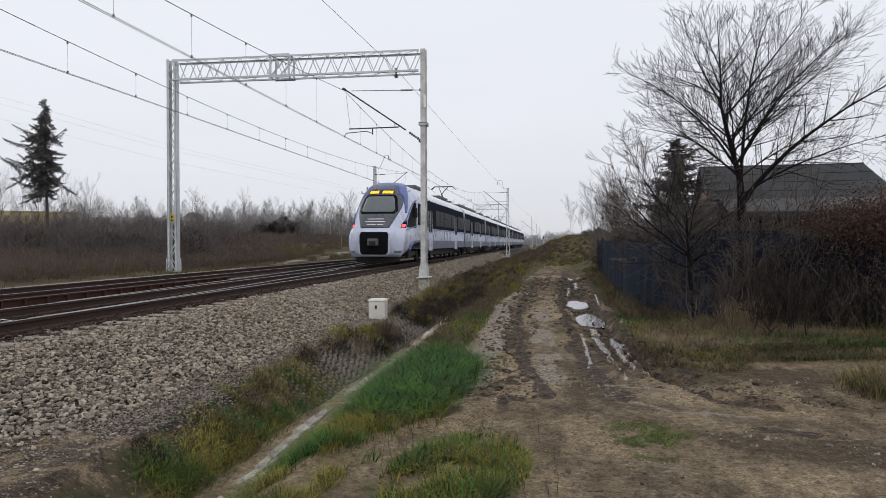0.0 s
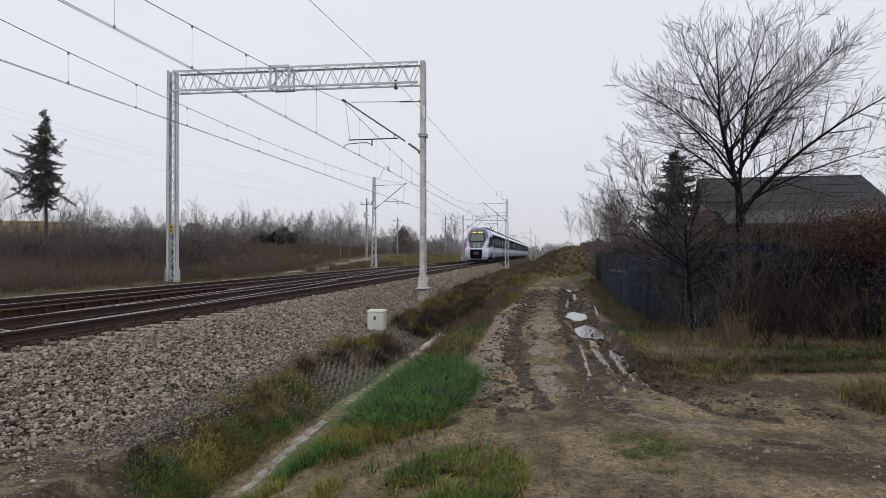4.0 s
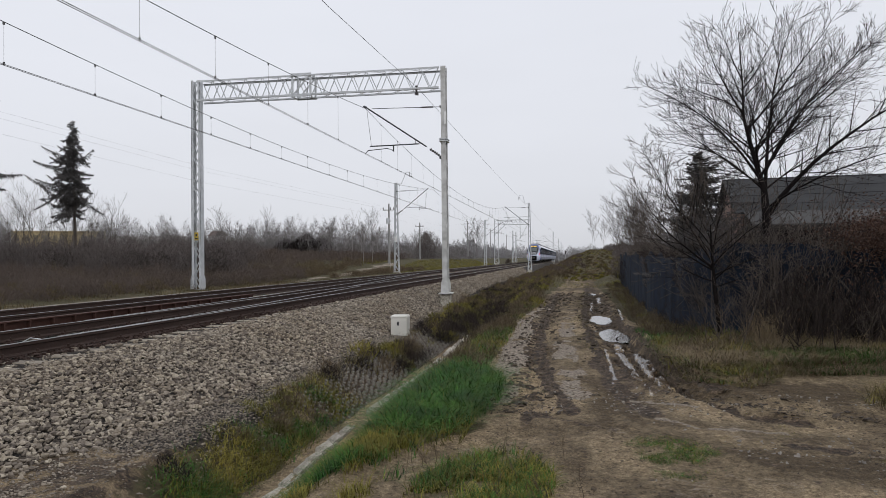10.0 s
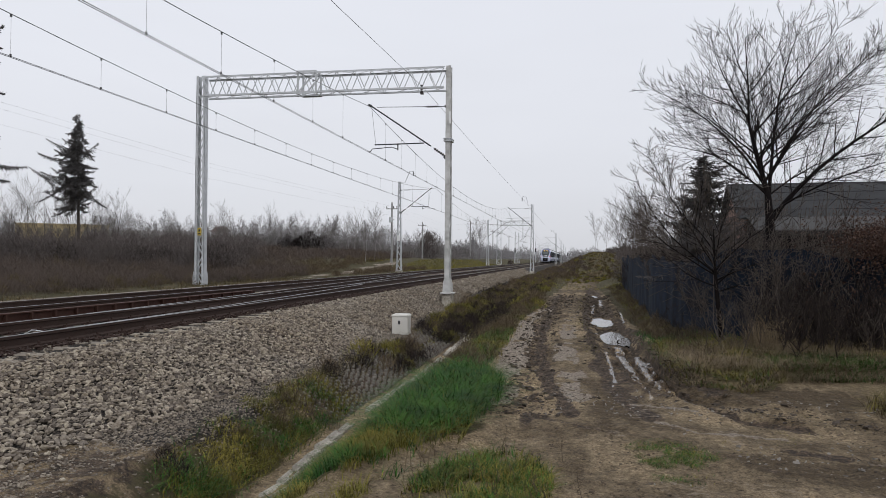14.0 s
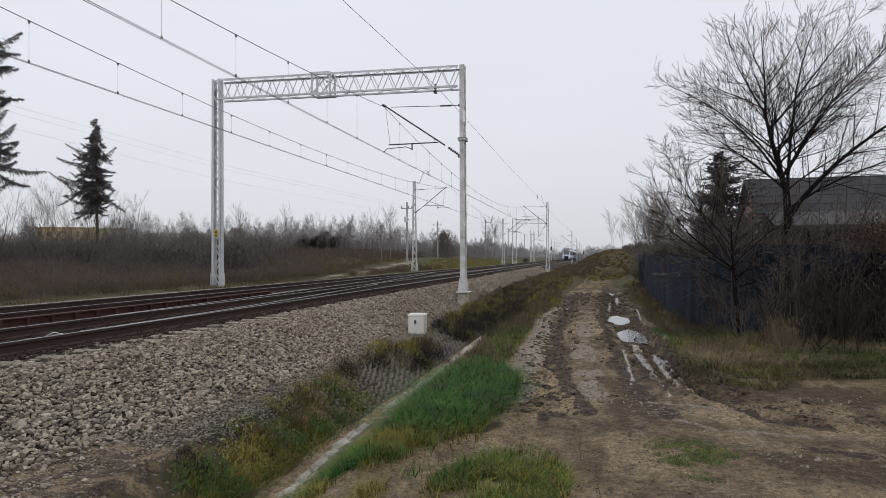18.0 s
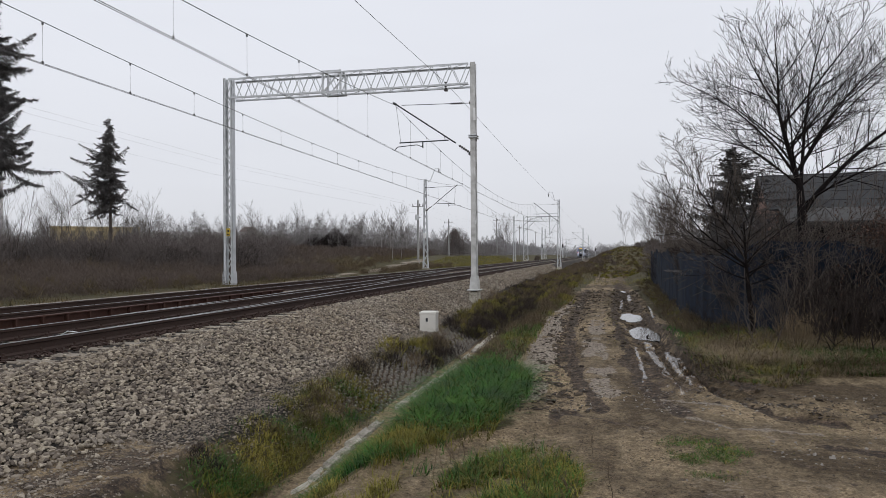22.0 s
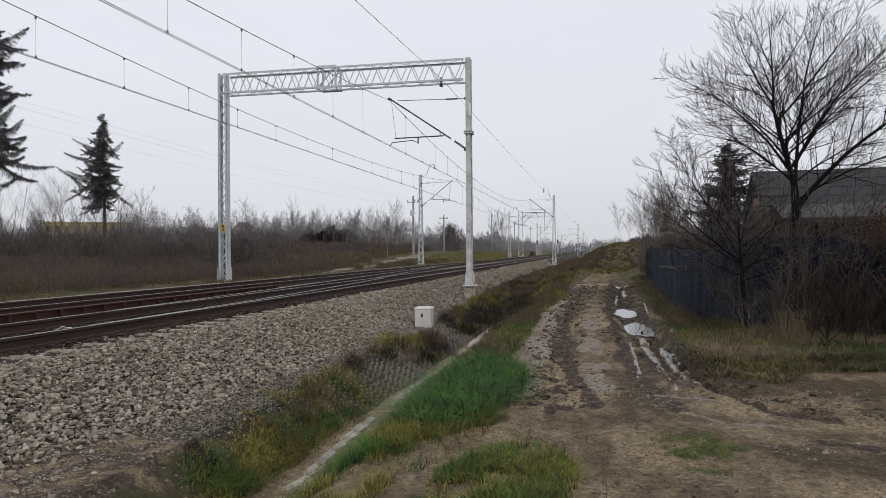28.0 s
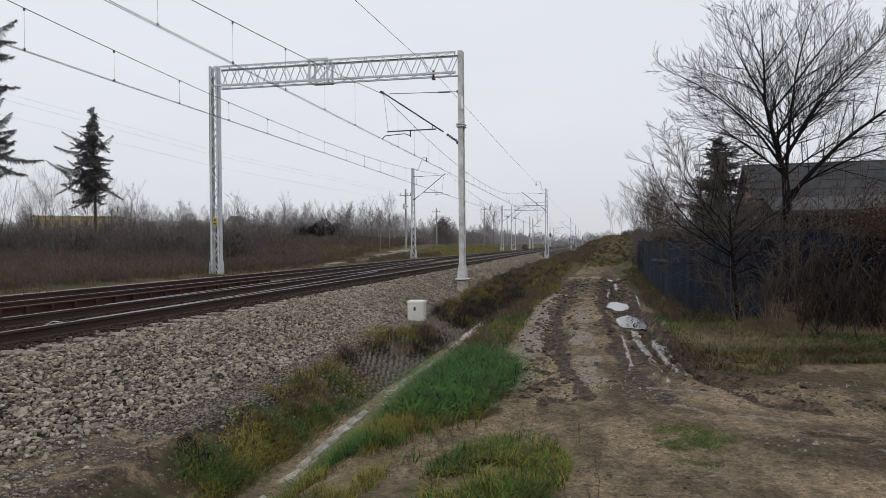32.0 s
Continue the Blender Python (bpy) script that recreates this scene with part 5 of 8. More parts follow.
def build_nose(tr):
    half = section(14)
    fine = [half[0]]
    for p, q in zip(half, half[1:]):
        k = max(1, int(math.dist(p, q) / 0.12))
        fine += [(p[0] + (q[0] - p[0]) * i / k, p[1] + (q[1] - p[1]) * i / k) for i in range(1, k + 1)]
    ring = fine + [(-x, z) for x, z in reversed(fine[:-1])]
    zc = 1.9
    g = Geo()
    n = len(ring)
    face = [(math.copysign(min(1.0, abs(x) / 1.43) * float(nose_half(z)), x) if z < 3.7 else x * float(nose_half(z)) / 1.1, z) for x, z in ring]
    rs = [0.0] + list(np.linspace(0.06, 0.9, 22)) + [0.93, 0.96, 0.98, 1.0]
    pts = []
    for r in rs[1:]:
        for x, z in face:
            px, pz = r * x, zc + r * (z - zc)
            pts.append((px, float(nose_y(px, pz)), pz))
    pts.append((0, float(nose_y(0, zc)), zc))
    c = len(pts) - 1
    faces = [(c, (j + 1) % n, j) for j in range(n)]
    for i in range(len(rs) - 2):
        for j in range(n):
            k = (j + 1) % n
            faces.append((i * n + j, i * n + k, (i + 1) * n + k, (i + 1) * n + j))
    g.add(pts, faces)
    last = (len(rs) - 2) * n
    rings = [[pts[last + j] for j in range(n)], [(x, 3.7, max(z, 1.12)) for x, z in ring], [(x, 5.6, max(z, 1.12)) for x, z in ring]]
    blend = [tuple(0.35 * p + 0.65 * q for p, q in zip(u, v)) for u, v in zip(rings[0], rings[1])]
    rings.insert(1, [(q[0] * 0.75 + b[0] * 0.25, b[1], b[2]) for q, b in zip(rings[1], blend)])
    for u, v in zip(rings, rings[1:]):
        g.add(list(u) + list(v), [(j, (j + 1) % n, n + (j + 1) % n, n + j) for j in range(n)])
    nose = part("nose", g, M_TRAIN_WHITE, tr, "rounded lilac-white driving cab", smooth=True)

    def patch(name, rows, off, material, label="", cols=13, par=nose):
        """A panel laid on the nose: rows of height, left and right edge."""
        zs = np.linspace(rows[0][0], rows[-1][0], max(8, len(rows) * 5))
        a, b = np.interp(zs, [r[0] for r in rows], [r[1] for r in rows]), np.interp(zs, [r[0] for r in rows], [r[2] for r in rows])
        q = Geo()
        m = len(zs)
        for o in (off, off - 0.03):
            q.add([(xx, float(nose_y(xx, z)) - o, z) for z, l, r in zip(zs, a, b) for xx in np.linspace(l, r, cols)],
                  [(i * cols + j, i * cols + j + 1, (i + 1) * cols + j + 1, (i + 1) * cols + j) for i in range(m - 1) for j in range(cols - 1)])
        rim = [i * cols for i in range(m)] + [(m - 1) * cols + j for j in range(1, cols)] + [i * cols + cols - 1 for i in range(m - 2, -1, -1)] + [j for j in range(cols - 2, 0, -1)]
        h = m * cols
        q.f.extend([(rim[i], rim[(i + 1) % len(rim)], h + rim[(i + 1) % len(rim)], h + rim[i]) for i in range(len(rim))])
        return part(name, q, material, par, label, smooth=True)

    def span(*rows):
        """Rows given as height and shares of the nose's half width."""
        return [(z, min(p, q) * float(nose_half(z)), max(p, q) * float(nose_half(z))) for z, p, q in rows]

    mask = patch("front_mask", span((1.8, -0.52, 0.52), (2.1, -0.62, 0.62), (2.5, -0.75, 0.75), (2.8, -0.83, 0.83), (3.3, -0.92, 0.92), (3.6, -0.92, 0.92), (3.95, -0.8, 0.8)), 0.02, M_TRAIN_GREY, "grey front mask")
    patch("windscreen_frame", span((2.48, -0.62, 0.62), (2.62, -0.73, 0.73), (3.3, -0.67, 0.67), (3.42, -0.6, 0.6)), 0.026, M_TRAIN_GLASS, "black windscreen surround")
    patch("windscreen", span((2.56, -0.57, 0.57), (2.7, -0.64, 0.64), (3.24, -0.58, 0.58), (3.35, -0.53, 0.53)), 0.036, M_SCREEN, "windscreen with the sky's pale reflection in its colour")
    disp = patch("destination_display", span((3.46, -0.58, 0.58), (3.68, -0.56, 0.56)), 0.03, M_BLACK, "amber destination display", par=nose)
    for a, b in ((-0.5, -0.42), (-0.4, -0.3), (-0.28, -0.2), (-0.18, -0.1), (0.06, 0.14), (0.16, 0.26), (0.28, 0.36), (0.38, 0.5)):
        patch("lit_row", span((3.5, a, b), (3.645, a, b)), 0.045, M_AMBER, cols=2, par=disp)
    for z, a, b in ((2.22, -0.3, 0.3), (2.09, -0.38, 0.36), (1.96, -0.3, 0.03), (1.96, 0.08, 0.3)):
        patch("marking_bar", span((z - 0.018, a, b), (z + 0.018, a, b)), 0.026, M_WHITE, cols=5, par=mask)
    patch("front_frame", span((0.46, -0.5, 0.5), (0.58, -0.58, 0.58), (1.42, -0.6, 0.6), (1.62, -0.58, 0.58), (1.7, -0.52, 0.52)), 0.028, M_TRAIN_WHITE, "pale frame round the coupler opening")
    # The opening's inner shade is a black panel laid on the nose.
    opening_panel = patch("coupler_opening", span((0.54, -0.43, 0.43), (0.66, -0.5, 0.5), (1.48, -0.51, 0.51), (1.6, -0.46, 0.46)), 0.046, M_SHADE_BLACK, "black panel for the shade in the coupler opening")
    part("coupler", bevelled(Geo().box(0, -0.14, 1.12, 0.5, 0.24, 0.34), 0.04, 1), M_ROOFKIT, opening_panel)
    part("coupler_head", bevelled(Geo().box(0, -0.26, 1.08, 0.3, 0.12, 0.2), 0.03, 1), M_UNDER, opening_panel)
    for s in (-1, 1):
        patch("blue_sweep", span((2.0, s * 0.885, s * 0.905), (2.2, s * 0.955, s * 0.975), (2.35, s * 0.985, s * 1.0)), 0.022, M_TRAIN_BLUE, cols=3)
        lamp = patch("lamp_glass", span((1.8, s * 0.86, s * 1.0), (1.98, s * 0.87, s * 1.0), (2.2, s * 0.96, s * 1.0)), 0.024, M_TRAIN_GLASS, cols=4)
        patch("tail_lamp", span((1.83, s * 0.87, s * 0.97), (1.98, s * 0.89, s * 0.985)), 0.04, M_REDLAMP, cols=4, par=lamp)
        patch("crown_panel", span((2.55, s * 0.93, s * 0.985), (2.9, s * 0.9, s * 0.985), (3.3, s * 0.86, s * 0.985), (3.5, s * 0.72, s * 0.98), (3.75, s * 0.66, s * 0.97), (4.0, s * 0.66, s * 0.95)), 0.026, M_TRAIN_BLUE, "blue roof front", cols=4)
        patch("bumper_vent", span((0.62, s * 0.7, s * 0.9), (0.72, s * 0.7, s * 0.94)), 0.012, M_TRAIN_SKIRT, cols=4)
    patch("crown_cap", span((3.96, -0.93, 0.93), (4.06, -0.9, 0.9), (4.13, -0.85, 0.85)), 0.03, M_TRAIN_BLUE, "blue roof front", cols=11)
    patch("roof_panel", span((3.74, -0.5, 0.5), (3.94, -0.54, 0.54)), 0.034, M_TRAIN_SKIRT, "blue-grey roof front", cols=6)
    def flank(y, z):
        """Half the cab's width behind the nose's rim."""
        y0, x0 = float(nose_y(nose_half(z), z)), float(nose_half(z))
        y1 = 0.35 * y0 + 0.65 * 3.7
        x1 = 0.75 * HALF_W + 0.25 * (0.35 * x0 + 0.65 * HALF_W)
        return float(np.interp(y, [y0, y1, 3.7], [x0, x1, HALF_W]))

    for s in (-1, 1):
        g2 = Geo()
        zs = np.linspace(1.84, 3.12, 12)
        for o in (0.018, -0.02):
            g2.add([(s * (flank(y, z) + o), y, z) for z in zs for y in np.linspace(max(float(nose_y(nose_half(z), z)) + 0.06, 1.15 + 1.45 * (z - 1.9)), 3.25, 9)], [(i * 9 + j, i * 9 + j + 1, (i + 1) * 9 + j + 1, (i + 1) * 9 + j) for i in range(11) for j in range(8)])
        part("cab_side_window", g2, M_TRAIN_GLASS, nose, "dark slanted cab side window")
    plough = Geo().box(0, 0.85, 0.3, 2.0, 0.4, 0.26, taper=1.06).box(0, 0.7, 0.17, 1.5, 0.1, 0.1)
    part("plough", bevelled(plough, 0.03, 1), M_UNDER, tr)
    for s in (-1, 1):
        x = s * (HALF_W + 0.012)
        part("band_end", Geo().prism([(3.62, 2.0), (5.6, 2.0), (5.6, 3.12), (3.74, 3.12)], 0, x - 0.02, x + 0.006), M_TRAIN_BAND, nose, "dark end of the window band")
        part("window_pane", Geo().prism([(3.95, 2.18), (5.3, 2.18), (5.3, 2.96), (3.95, 2.96)], 0, x - 0.004, x + 0.014), M_TRAIN_GLASS, nose)
        g3 = Geo().tube([(s * (flank(y, z) + 0.012), y, z) for y, z in ((1.02, 2.08), (1.55, 2.38), (2.2, 2.76), (2.85, 3.12), (3.25, 3.24))], 0.03, 6)
        part("blue_edge", g3, M_TRAIN_BLUE, nose)
        part("skirt_arch", Geo().tube([(s * (flank(y, z) + 0.0), y, z) for y, z in ((1.75, 0.72), (1.95, 0.98), (2.3, 1.14), (3.2, 1.2), (4.4, 1.22), (5.6, 1.22))], 0.05, 6), M_TRAIN_BLUE, nose)
        part("mirror", bevelled(Geo().box(s * (HALF_W + 0.04), 3.0, 2.6, 0.12, 0.14, 0.5), 0.02, 1), M_BLACK, nose)
        part("blue_arch", Geo().tube([(s * (flank(y, z) + 0.005), y, z) for y, z in ((1.3, 1.74), (2.0, 1.8), (2.8, 1.9), (4.5, 1.95), (5.6, 1.96))], 0.03, 6), M_TRAIN_BLUE, nose)
    return nose


def car_meshes():
    """The meshes of one coach, 0 to CAR long."""
    ring = [(x, z) for x, z in full_section() if z > 0.7]
    n = len(ring)
    shell = Geo().add([(x, y, z) for y in (0, CAR) for x, z in ring], [(j, (j + 1) % n, n + (j + 1) % n, n + j) for j in range(n)] + [tuple(range(n)), tuple(range(2 * n - 1, n - 1, -1))])
    out = {"body": (shell, M_TRAIN_WHITE)}
    roof = Geo()
    hs = [(x * 1.004 + 0.002 * np.sign(x), z + 0.006) for x, z in ring if z > 3.45]
    m = len(hs)
    roof.add([(x, y, z) for y in (0.02, CAR - 0.02) for x, z in hs], [(j, j + 1, m + j + 1, m + j) for j in range(m - 1)])
    out["roof_skin"] = (roof, M_TRAIN_ROOFW)
    for s, tag in ((1, "right"), (-1, "left")):
        x = s * HALF_W
        edge = [(HALF_W + 0.008, 1.9), (HALF_W + 0.008, 2.672), (1.419, 3.12), (1.372, 3.46)]
        loop = [(s * u, v) for u, v in edge] + [(s * (u - 0.03), v) for u, v in reversed(edge)]
        k = len(loop)
        band = Geo().add([(u, yy, v) for yy in (0.25, CAR - 0.25) for u, v in loop], [(j, (j + 1) % k, k + (j + 1) % k, k + j) for j in range(k)] + [(0, 1, 6, 7), (1, 2, 5, 6), (2, 3, 4, 5), (k, k + 1, k + 6, k + 7), (k + 1, k + 2, k + 5, k + 6), (k + 2, k + 3, k + 4, k + 5)])
        out["window_band_" + tag] = (band, M_TRAIN_BAND)
        skirt = Geo().prism([(0.1, 0.74), (CAR - 0.1, 0.74), (CAR - 0.1, 1.22), (0.1, 1.22)], 0, x - 0.1, x + 0.006 * s)
        out["skirt_" + tag] = (skirt, M_TRAIN_SKIRT)
        out["blue_line_" + tag] = (Geo().box(x + 0.004 * s, CAR / 2, 1.84, 0.02, CAR - 0.1, 0.06), M_TRAIN_BLUE)
    return out


CAR_PARTS = {k: g.data(k, m, k == "body") for k, (g, m) in car_meshes().items()}
PANE = Geo().box(0, 0, 0, 0.014, 1.5, 0.92).data("window_pane", M_TRAIN_GLASS)
DOORLEAF = Geo().box(0, 0, 0, 0.02, 0.62, 2.2).data("door_leaf", M_TRAIN_WHITE)
DOORGLASS = Geo().box(0, 0, 0.35, 0.03, 0.5, 1.25).data("door_glass", M_TRAIN_GLASS)


def bogie_meshes():
    g = Geo()
    for s in (-1, 1):
        g.box(s * 1.05, 0, 0.55, 0.14, 2.6, 0.22)
        g.box(s * 1.1, -1.1, 0.48, 0.2, 0.3, 0.3).box(s * 1.1, 1.1, 0.48, 0.2, 0.3, 0.3)
    g.box(0, 0, 0.6, 2.0, 0.5, 0.25)
    wh = Geo()
    for s in (-1, 1):
        wh.disc((s * 0.75, 0, 0.44), (1, 0, 0), 0.44, 0.13, 16)
    wh.tube([(-0.8, 0, 0.44), (0.8, 0, 0.44)], 0.08, 8)
    return g.data("bogie", M_UNDER), wh.data("wheelset", M_UNDER)


BOGIE, WHEELS = bogie_meshes()
ROOFBOX = bevelled(Geo().box(0, 0, 0.12, 1.5, 3.6, 0.22), 0.05, 1).data("roof_unit", M_ROOFKIT)
BELLOWS = Geo().box(0, 0, 2.1, 2.5, GAP, 3.0).data("gangway_bellows", M_UNDER)


def pantograph(tr, y):
    p = part("pantograph", Geo().box(0, y, 4.25, 1.3, 1.2, 0.06), M_DARKSTEEL, tr, "raised dark pantograph")
    part("lower_arm", Geo().tube([(0, y + 0.5, 4.27), (0, y - 0.65, 4.8)], 0.05, 6), M_DARKSTEEL, p)
    part("upper_arm", Geo().tube([(0, y - 0.65, 4.8), (-0.35, y + 0.2, 5.4)], 0.03, 6).tube([(0, y - 0.65, 4.8), (0.35, y + 0.2, 5.4)], 0.03, 6), M_DARKSTEEL, p)
    part("pan_head", Geo().tube([(-0.95, y + 0.2, 5.22), (-0.7, y + 0.2, 5.44), (0.7, y + 0.2, 5.44), (0.95, y + 0.2, 5.22)], 0.03, 6).tube([(-0.95, y + 0.5, 5.22), (-0.7, y + 0.5, 5.44), (0.7, y + 0.5, 5.44), (0.95, y + 0.5, 5.22)], 0.03, 6), M_DARKSTEEL, p)


def build_train():
    tr = thing("passenger_train", "long lilac-white electric passenger train with dark window band", "train")
    build_nose(tr)
    y = 5.6
    length = CAR - 4.0
    for c in range(CARS):
        body = None
        for k, me in CAR_PARTS.items():
            ob = new(k, me)
            ob.parent = body or tr
            ob.matrix_basis = pose(0, 0, 0) if body else pose(0, y if c == 0 else y, 0)
            if body is None:
                body = ob
        doors = (5.2, CAR - 5.2) if c else (2.0, CAR - 5.2)
        for s in (-1, 1):
            for wy in np.arange(1.2, CAR - 0.9, 1.75):
                if min(abs(wy - d) for d in doors) < 1.3:
                    continue
                w = new("window_pane", PANE)
                w.parent, w.matrix_basis = body, pose(s * (HALF_W + 0.008), wy, 2.55)
            for d in doors:
                for e in (-0.32, 0.32):
                    w = new("door_leaf", DOORLEAF)
                    w.parent, w.matrix_basis = body, pose(s * (HALF_W + 0.01), d + e, 1.75)
                    w2 = new("door_glass", DOORGLASS)
                    w2.parent, w2.matrix_basis = body, pose(s * (HALF_W + 0.01), d + e, 1.95)
        for by in (2.4, CAR - 2.4):
            b = new("bogie", BOGIE)
            b.parent, b.matrix_basis = tr, pose(0, y + by, 0)
            for e in (-1.1, 1.1):
                w = new("wheelset", WHEELS)
                w.parent, w.matrix_basis = b, pose(0, e, 0)
        for ry in ((4.5, 9.0, 13.5) if c % 2 else (3.0, 12.0)):
            r = new("roof_unit", ROOFBOX)
            r.parent, r.matrix_basis = tr, pose(0, y + ry, 4.1)
        under = Geo().box(0, y + CAR / 2, 0.62, 2.2, CAR - 7.5, 0.5)
        part("underfloor_boxes", under, M_UNDER, tr)
        if c in (0, 4):
            pantograph(tr, y + (16.5 if c == 0 else 6.5))
        y += CAR + GAP
        if c < CARS - 1:
            b = new("gangway_bellows", BELLOWS)
            b.parent, b.matrix_basis = tr, pose(0, y - GAP / 2, 0)
    part("bogie", BOGIE, M_UNDER, tr).matrix_basis = pose(0, 3.6, 0)
    return tr


train = build_train()

# ---- plants ----
def tubes(branches, sides):
    """Tapered twigs as triangles. branches: list of (points, radii)."""
    vs, ts, base = [], [], 0
    groups = {}
    for p, r in branches:
        groups.setdefault(len(p), []).append((p, r))
    for k, items in groups.items():
        P = np.array([p for p, _ in items])
        R = np.array([r for _, r in items])
        d = np.gradient(P, axis=1)
        d /= np.maximum(1e-9, np.linalg.norm(d, axis=2))[..., None]
        ref = np.where(np.abs(d[..., 2:]) < 0.9, np.array([0, 0, 1.0]), np.array([1.0, 0, 0]))
        s = np.cross(d, ref)
        s /= np.maximum(1e-9, np.linalg.norm(s, axis=2))[..., None]
        u = np.cross(s, d)
        a = np.arange(sides) * 2 * math.pi / sides
        ring = P[:, :, None] + R[:, :, None, None] * (np.cos(a)[:, None] * s[:, :, None] + np.sin(a)[:, None] * u[:, :, None])
        n = len(items)
        i, j = np.meshgrid(np.arange(k - 1), np.arange(sides), indexing="ij")
        i, j = i.ravel(), j.ravel()
        q = np.stack([i * sides + j, i * sides + (j + 1) % sides, (i + 1) * sides + (j + 1) % sides, (i + 1) * sides + j], 1)
        t = np.concatenate([q[:, [0, 1, 2]], q[:, [0, 2, 3]]])
        t = t[None] + (np.arange(n) * k * sides)[:, None, None] + base
        vs.append(ring.reshape(-1, 3))
        ts.append(t.reshape(-1, 3))
        base += n * k * sides
    return np.concatenate(vs), np.concatenate(ts)


def unit(v):
    return v / max(1e-9, np.linalg.norm(v))


def grow(rng, p, d, length, r, levels, out, segs=4, wander=0.12, lift=0.06, spread=0.75, kids=5, shrink=0.62, start=0.25, cut=2):
    """A branch that bends, with side branches; out gathers (level, points, radii)."""
    pts, dirs = [p], [d]
    step = length / segs
    for _ in range(segs):
        d = unit(d + rng.normal(0, wander, 3) + np.array([0, 0, lift]))
        p = p + d * step
        pts.append(p)
        dirs.append(d)
    tip = {3: 0.1, 2: 0.25}.get(levels, 0.35)
    radii = np.linspace(r, r * tip, segs + 1)
    out.append((levels, np.array(pts), radii))
    if levels == 0:
        return
    k = kids if isinstance(kids, int) else kids[-levels]
    for i in range(k):
        f = start + (1 - start) * (i + rng.uniform(0.2, 0.9)) / k
        x = f * segs
        a = min(int(x), segs - 1)
        q = pts[a] + (pts[a + 1] - pts[a]) * (x - a)
        side = unit(np.cross(dirs[a], rng.normal(0, 1, 3)))
        e = unit(dirs[a] * (1 - spread * rng.uniform(0.6, 1)) + side * spread * rng.uniform(0.7, 1.1) + np.array([0, 0, 0.12]))
        grow(rng, q, e, length * shrink * rng.uniform(0.65, 1.15) * (1.15 - 0.5 * f), max(0.002, r * (1 - 0.6 * f) * 0.46), levels - 1, out, max(2, segs - cut), wander, lift, spread, kids, shrink, start, cut)


def wood_object(name, branches, sides, material, parent=None):
    v, t = tubes(branches, sides)
    me = tri_mesh(name, v, t, material)
    me.polygons.foreach_set("use_smooth", [True] * len(me.polygons))
    ob = new(name, me)
    ob.parent = parent
    return ob


def bough(rng, p, az, el0, el1, length, r, segs=9, wander=1.6):
    """A limb that leaves p at the elevation el0 and ends at el1 (degrees): its points and radii."""
    pts, drift = [np.asarray(p, float)], 0.0
    for i in range(segs):
        f = (i + 0.5) / segs
        drift += rng.normal(0, wander * 1.8)
        el, a = radians(el0 + (el1 - el0) * f + drift), radians(az + 1.5 * drift + rng.normal(0, wander * 3))
        pts.append(pts[-1] + length / segs * np.array([math.cos(el) * math.cos(a), math.cos(el) * math.sin(a), math.sin(el)]))
    return np.array(pts), r * np.linspace(1, 0.1, segs + 1) ** 1.15


def limb_tree(name, label, m, rng, stem, stem_r, limbs, per_limb, reach, fine, twig_r, kids=(7, 3), twig=M_TWIG):
    """A bare tree: stem, limbs (height on the stem, azimuth, first and last elevation, length, radius), branches and twigs."""
    tr = thing(name, label, "tree", m)
    stem = np.array(stem)
    wood, twigs = [(stem, np.array(stem_r))], []
    thick = []
    for z, az, el0, el1, length, r in limbs:
        p = [np.interp(z, stem[:, 2], stem[:, 0]), np.interp(z, stem[:, 2], stem[:, 1]), z]
        pts, radii = bough(rng, p, az, el0, el1, length, r)
        wood.append((pts, radii))
        thick.append((pts, radii, length))
    thick.append((stem[len(stem) // 2:], np.array(stem_r)[len(stem) // 2:], 2.0))
    for pts, radii, length in thick:
        n = len(pts) - 1
        k = max(4, int(per_limb * length))
        roll = rng.uniform(0, 6.28)
        for i in range(k):
            f = 0.12 + 0.88 * (i + rng.uniform(0.1, 0.9)) / k
            a = min(int(f * n), n - 1)
            q = pts[a] + (pts[a + 1] - pts[a]) * (f * n - a)
            d = unit(pts[a + 1] - pts[a])
            roll += 2.4 + rng.normal(0, 0.5)
            e1 = unit(np.cross(d, (0.3, -0.8, 0.5)))
            side = math.cos(roll) * e1 + 0.85 * math.sin(roll) * np.cross(d, e1)
            w = radians(rng.uniform(34, 62))
            out = []
            L = reach * (1.12 - 0.72 * f) * rng.uniform(0.55, 1.2)
            grow(rng, q, unit(d * math.cos(w) + side * math.sin(w) + np.array([0, 0, 0.03])), L, max(twig_r * 1.3, min(0.014, float(np.interp(f * n, range(n + 1), radii)) * 0.55)), 2, out, 5, 0.022, 0.035, 0.42, list(kids), fine, 0.15, 1)
            wood += [(p, np.maximum(r, twig_r * 1.15)) for l, p, r in out if l == 2]
            twigs += [(p, np.maximum(r, twig_r)) for l, p, r in out if l < 2]
    n = 1 + len(limbs)
    wood_object("trunk", wood[:n], 8, M_BARK, tr)
    wood_object("limb", wood[n:], 4, M_BARK, tr)
    wood_object("crown", twigs, 3, twig, tr)
    return tr


